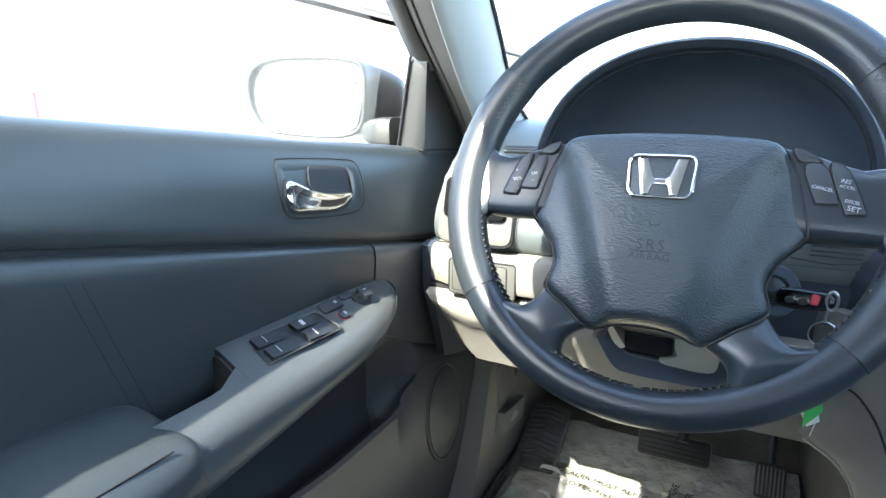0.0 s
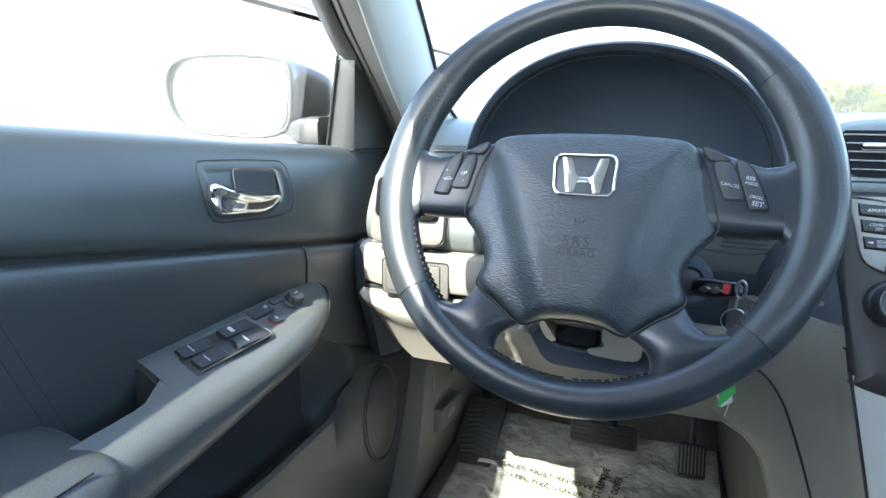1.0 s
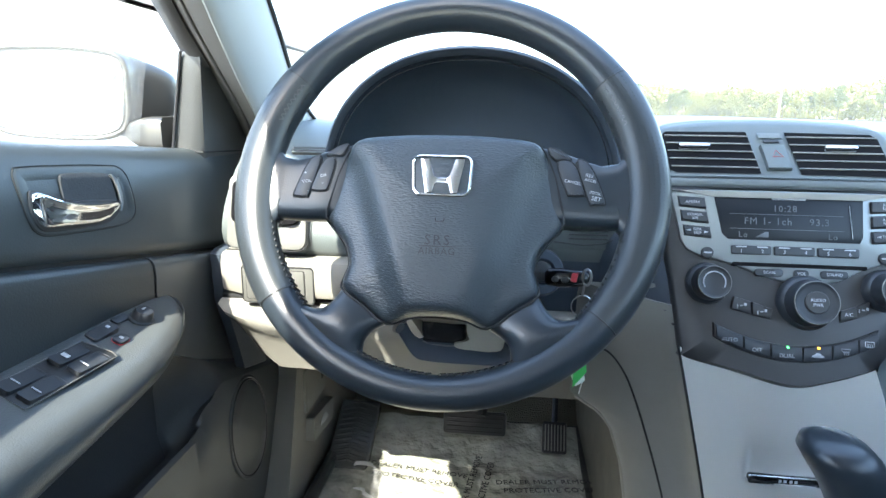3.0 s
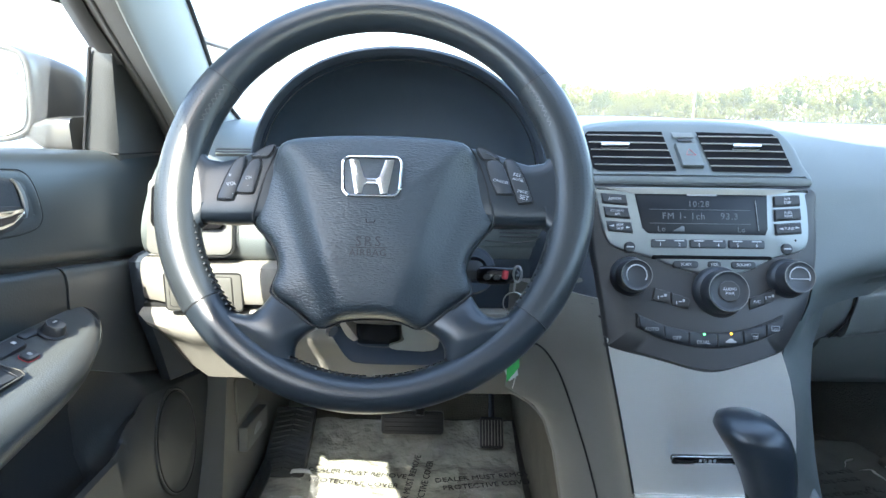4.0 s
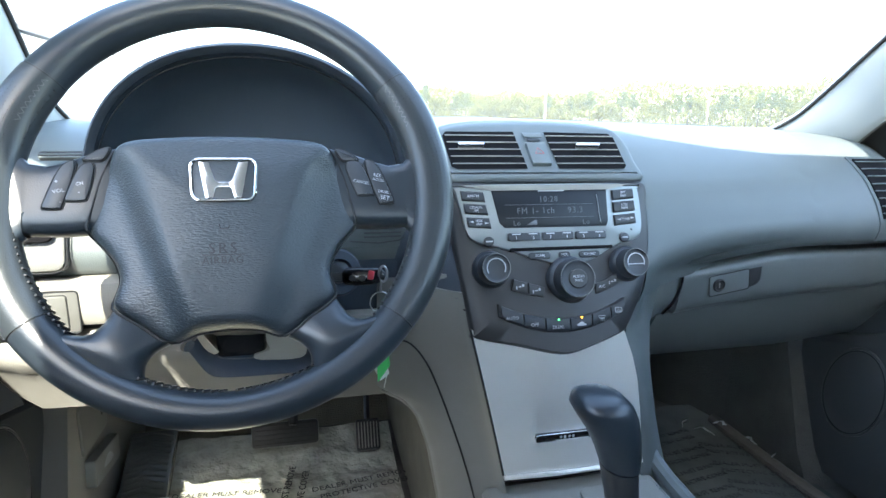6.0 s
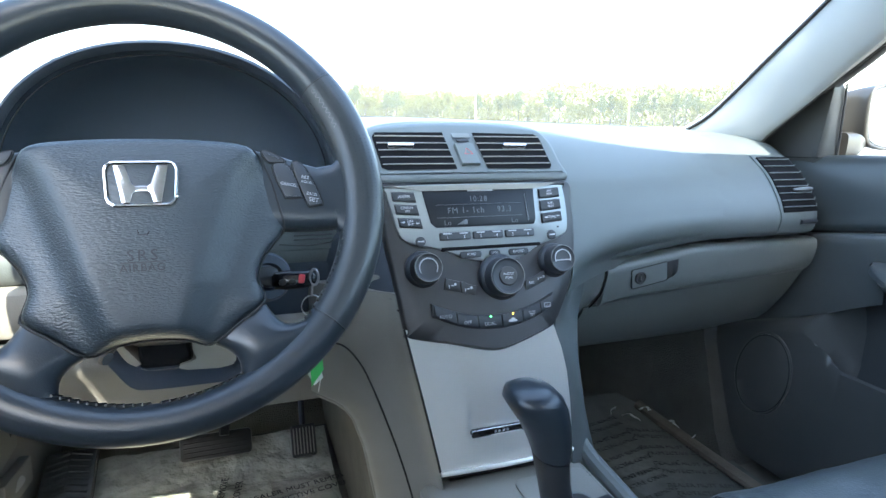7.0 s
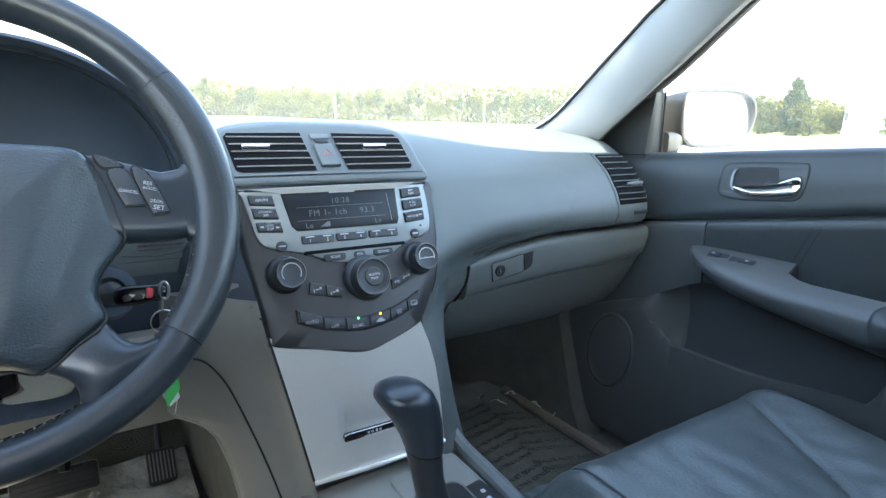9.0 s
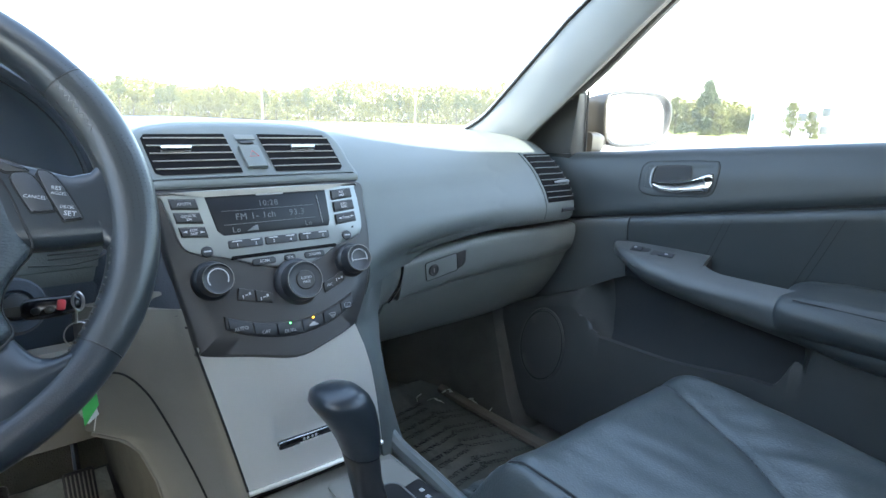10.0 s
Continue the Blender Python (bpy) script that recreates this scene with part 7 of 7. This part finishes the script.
roof = part("roof", loft([[(-5.5, y, 2.50), (-5.5, y, 2.58), (-9.0, y, 4.0), (-12.5, y, 2.58), (-12.5, y, 2.50), (-9.0, y, 3.85)] for y in (-8.5, 30.5)]), SHINGLE, office, "shingled gable roof")
course = loft([[(0, 0, 0), (0, 0.30, 0), (-0.24, 0.30, 0.097), (-0.24, 0, 0.097)], [(0.004, 0, 0.012), (0.004, 0.30, 0.012), (-0.24, 0.30, 0.105), (-0.24, 0, 0.105)]])
course_me = finish(course, "shingle")
course_me.materials.append(SHINGLE)
rng = random.Random(4)
for r in range(8):
    for k in range(32):
        y = 5.0 + 0.305 * k + 0.15 * (r % 2)
        ob = part("shingle", course_me, SHINGLE, roof, "", Matrix.Translation((-5.5 - 0.20 * r, y, 2.588 + 0.0811 * r + rng.uniform(0, 0.004))))
stake = thing("marker_post", (-5.2, 2.9, 0), "thin red reflective marker post by the wall", "post")
part("stake", tube([(-5.2, 2.90, 0.0), (-5.2, 2.89, 1.12)], 0.014, 8), mat("red_reflector", (0.65, 0.05, 0.08), 0.5), stake)

FOLIAGE = [mat("leaf_" + n, c, 0.7, 0, 0, 0.01, 0.3, 2.0) for n, c in (("yellow_green", (0.110, 0.112, 0.028)), ("green", (0.078, 0.090, 0.030)), ("deep_green", (0.060, 0.078, 0.034)))]
for f in FOLIAGE:
    b = f.node_tree.nodes["Principled BSDF"]
    b.inputs["Transmission Weight"].default_value = 0.0
BARK = mat("bark", (0.060, 0.048, 0.038), 0.9, 0, 0.02, 0.05, 0.3, 0.4)


def leaf_cloud(rng, n, where, size):
    """Many small leaf clumps: crossed bent leaves at places drawn by where()."""
    verts, faces = [], []
    for _ in range(n):
        c = Vector(where())
        q = Euler((rng.uniform(0, 6.3), rng.uniform(0, 6.3), rng.uniform(0, 6.3))).to_matrix()
        s = size * rng.uniform(0.5, 1.3)
        for tri in (((-1, -0.3, 0), (0.2, -0.6, 0.25), (1, 0.1, -0.1), (-0.1, 0.7, 0.2)), ((0, -0.9, -0.3), (0.45, 0.1, -0.6), (0.1, 0.9, 0.4), (-0.5, 0, 0.5))):
            i = len(verts)
            verts += [tuple(c + q @ (Vector(v) * s)) for v in tri]
            faces.append((i, i + 1, i + 2, i + 3))
    me = bpy.data.meshes.new("crown")
    me.from_pydata(verts, [], faces)
    return me


def tree(rng, x, y, h, w, kind, name="tree", label="", leaves=900, group="tree line", conifer=False, bare=0.25):
    t = thing(name, (x, y, 0), label, "tree", group)
    lean = rng.uniform(-0.3, 0.3)
    part("trunk", tube([(x, y, 0), (x + lean * 0.4, y, h * 0.4), (x + lean, y, h * 0.85)], [0.012 * h + 0.04, 0.008 * h + 0.02, 0.02], 7), BARK, t)
    blobs = []
    for k in range(22 if not conifer else 60):
        f = bare + (1 - bare) * (rng.random() ** 1.5 if conifer else rng.random())
        rad = w * (1 - f) * 1.1 + 0.1 if conifer else w * math.sin(math.pi * (0.18 + 0.72 * (f - bare) / (1 - bare)))
        a = rng.uniform(0, 6.28)
        d = rad * rng.uniform(0.2, 0.8)
        blobs.append((x + lean * f + d * math.cos(a), y + d * math.sin(a), h * f * 0.95, (0.16 if conifer else 0.34) * w * rng.uniform(0.6, 1.1)))
        if k % 4 == 0:
            part("limb", tube([(x + lean * f * 0.7, y, h * f * 0.72), (x + lean * f + d * math.cos(a), y + d * math.sin(a), h * f * 0.95)], [0.05, 0.015], 5), BARK, t)

    def where():
        b = rng.choice(blobs)
        v = Vector((rng.gauss(0, 1), rng.gauss(0, 1), rng.gauss(0, 0.75)))
        v = v.normalized() * b[3] * rng.random() ** 0.4
        return (b[0] + v.x, b[1] + v.y, b[2] + v.z)

    part("crown", leaf_cloud(rng, leaves, where, 0.034 * w + 0.06 if group == "tree line" else 0.020 * w + 0.04), FOLIAGE[kind], t)
    return t


rng = random.Random(11)
kinds = [tree(rng, 0, 0, h, w, k, "tree", l, n, bare=b) for h, w, k, l, n, b in ((7.5, 2.6, 0, "yellow-green broadleaf tree in the far tree line", 3600, 0.30), (8.5, 2.2, 1, "green tree with a bare trunk in the far tree line", 3200, 0.42), (6.5, 2.8, 0, "low yellow-green tree in the far tree line", 3600, 0.15), (9.0, 1.9, 1, "tall slim pine in the far tree line", 2800, 0.5))]
used = set()
for a in np.arange(-60, 92, 0.9):
    if -75 < a < 96:
        dist = rng.uniform(74, 92)
        x, y = dist * math.sin(radians(a)) * 1.12, dist * math.cos(radians(a))
        if a > 66:
            continue
        src = rng.choice(kinds)
        s = rng.uniform(0.45, 0.57) * (0.8 if a < 2 else 1.0)
        m = Matrix.Translation((x, y, 0)) @ Matrix.Rotation(rng.uniform(0, 6.28), 4, "Z")
        if src not in used:
            used.add(src)
            src.matrix_basis = m @ Matrix.Scale(s, 4)
        else:
            c = copy_thing(src, m)
            c.scale = (s, s, s)


def thicket(rng, n, name, label, where, kind, size):
    ob = part(name, leaf_cloud(rng, n, where, size), FOLIAGE[kind])
    return tagged(ob, label, "bushes", "", "stuff")


def hedge():
    a = rng.uniform(-62, 66)
    d = rng.uniform(88, 104)
    h = 4.6 + 1.3 * noise.noise(Vector((a * 0.22, 0, 7))) + 0.8 * noise.noise(Vector((a * 0.9, 2, 7))) + 1.6 * smooth(23, 28, a) * smooth(47, 41, a)
    return (d * math.sin(radians(a)) * 1.12, d * math.cos(radians(a)), rng.uniform(0.0, max(0.8, h)))


thicket(rng, 90000, "woods", "yellow-green undergrowth and far woods behind the tree line", hedge, 0, 0.22)

# trees and building beside the lot on the right
rng = random.Random(5)
tree(rng, 62, 30.3, 5.7, 3.0, 2, "tree", "dark green spreading conifer beside the lot", 12000, "trees by the road", True, 0.08)
tree(rng, 61, 29.2, 3.2, 1.7, 0, "tree", "yellow-green bush beside the conifer", 2200, "trees by the road", False, 0.05)
tree(rng, 60, 27.6, 2.6, 1.3, 0, "tree", "yellow-green bush beside the conifer", 2000, "trees by the road", False, 0.05)
tree(rng, 62, 33.6, 4.0, 1.8, 1, "tree", "green shrub beside the conifer", 2200, "trees by the road", False, 0.05)
tree(rng, 66, 23.2, 3.6, 1.3, 0, "tree", "yellow-green bush in front of the house", 2000, "trees by the house", False, 0.05)
tree(rng, 66, 21.4, 2.6, 1.2, 0, "tree", "yellow-green bush in front of the house", 2000, "trees by the house", False, 0.05)
# Grey put into the pale posts to stand for their low contrast in haze.
POST = mat("haze_dimmed_post", (0.20, 0.21, 0.17), 0.7, 0, 0.001, 0.05)
for a, w in ((23.0, 0.11), (37.3, 0.08)):
    px, py = 70 * math.sin(radians(a)), 70 * math.cos(radians(a))
    post = thing("lamp_post", (px, py, 0), "slim pale lot lamp post before the trees", "lamp post", "far lamp posts")
    part("post", tube([(px, py, 0), (px, py, 3.8)], [w, w * 0.8], 8), POST, post)
    part("head", box((px - 0.25, py - 0.15, 3.76), (px + 0.25, py + 0.15, 3.86), 0.03), POST, post)
pole = thing("lamp_post", (60, 24.2, 0), "tall white lot lamp post", "lamp post")
part("post", tube([(60, 24.2, 0), (60, 24.2, 9.0)], [0.30, 0.22], 12), WALL, pole)
part("base", box((59.5, 23.7, 0), (60.5, 24.7, 0.8), 0.05), WALL, pole)
house = thing("white_house", (78, 25, 0), "white two-storey house with a pale roof and dark windows", "house")
part("wall", box((76, 22.4, 0), (84, 31.5, 4.0), 0.02), WALL, house, "white walls")
part("roof", loft([[(75.3, y, 3.95), (75.3, y, 4.1), (80, y, 5.2), (84.7, y, 4.1), (84.7, y, 3.95)] for y in (22.0, 32.0)]), mat("pale_grey_roof", (0.55, 0.55, 0.54), 0.8, 0, 0.01, 0.1), house, "pale grey roof")
for y, z in ((24.6, 2.3), (25.7, 2.3), (23.3, 2.9), (24.6, 0.9), (23.3, 0.9), (31.0, 2.2)):
    w = part("window", box((75.9, y - 0.40, z - 0.45), (76.0, y + 0.40, z + 0.45), 0.01), mat("dark_pane", (0.14, 0.14, 0.15), 0.25) if (y, z) == (24.6, 2.3) else bpy.data.materials["dark_pane"], house, "dark window")
    part("frame", join(box((75.86, y - 0.47, z - 0.53), (75.93, y + 0.47, z - 0.45), 0), box((75.86, y - 0.47, z + 0.45), (75.93, y + 0.47, z + 0.53), 0)), WALL, w)
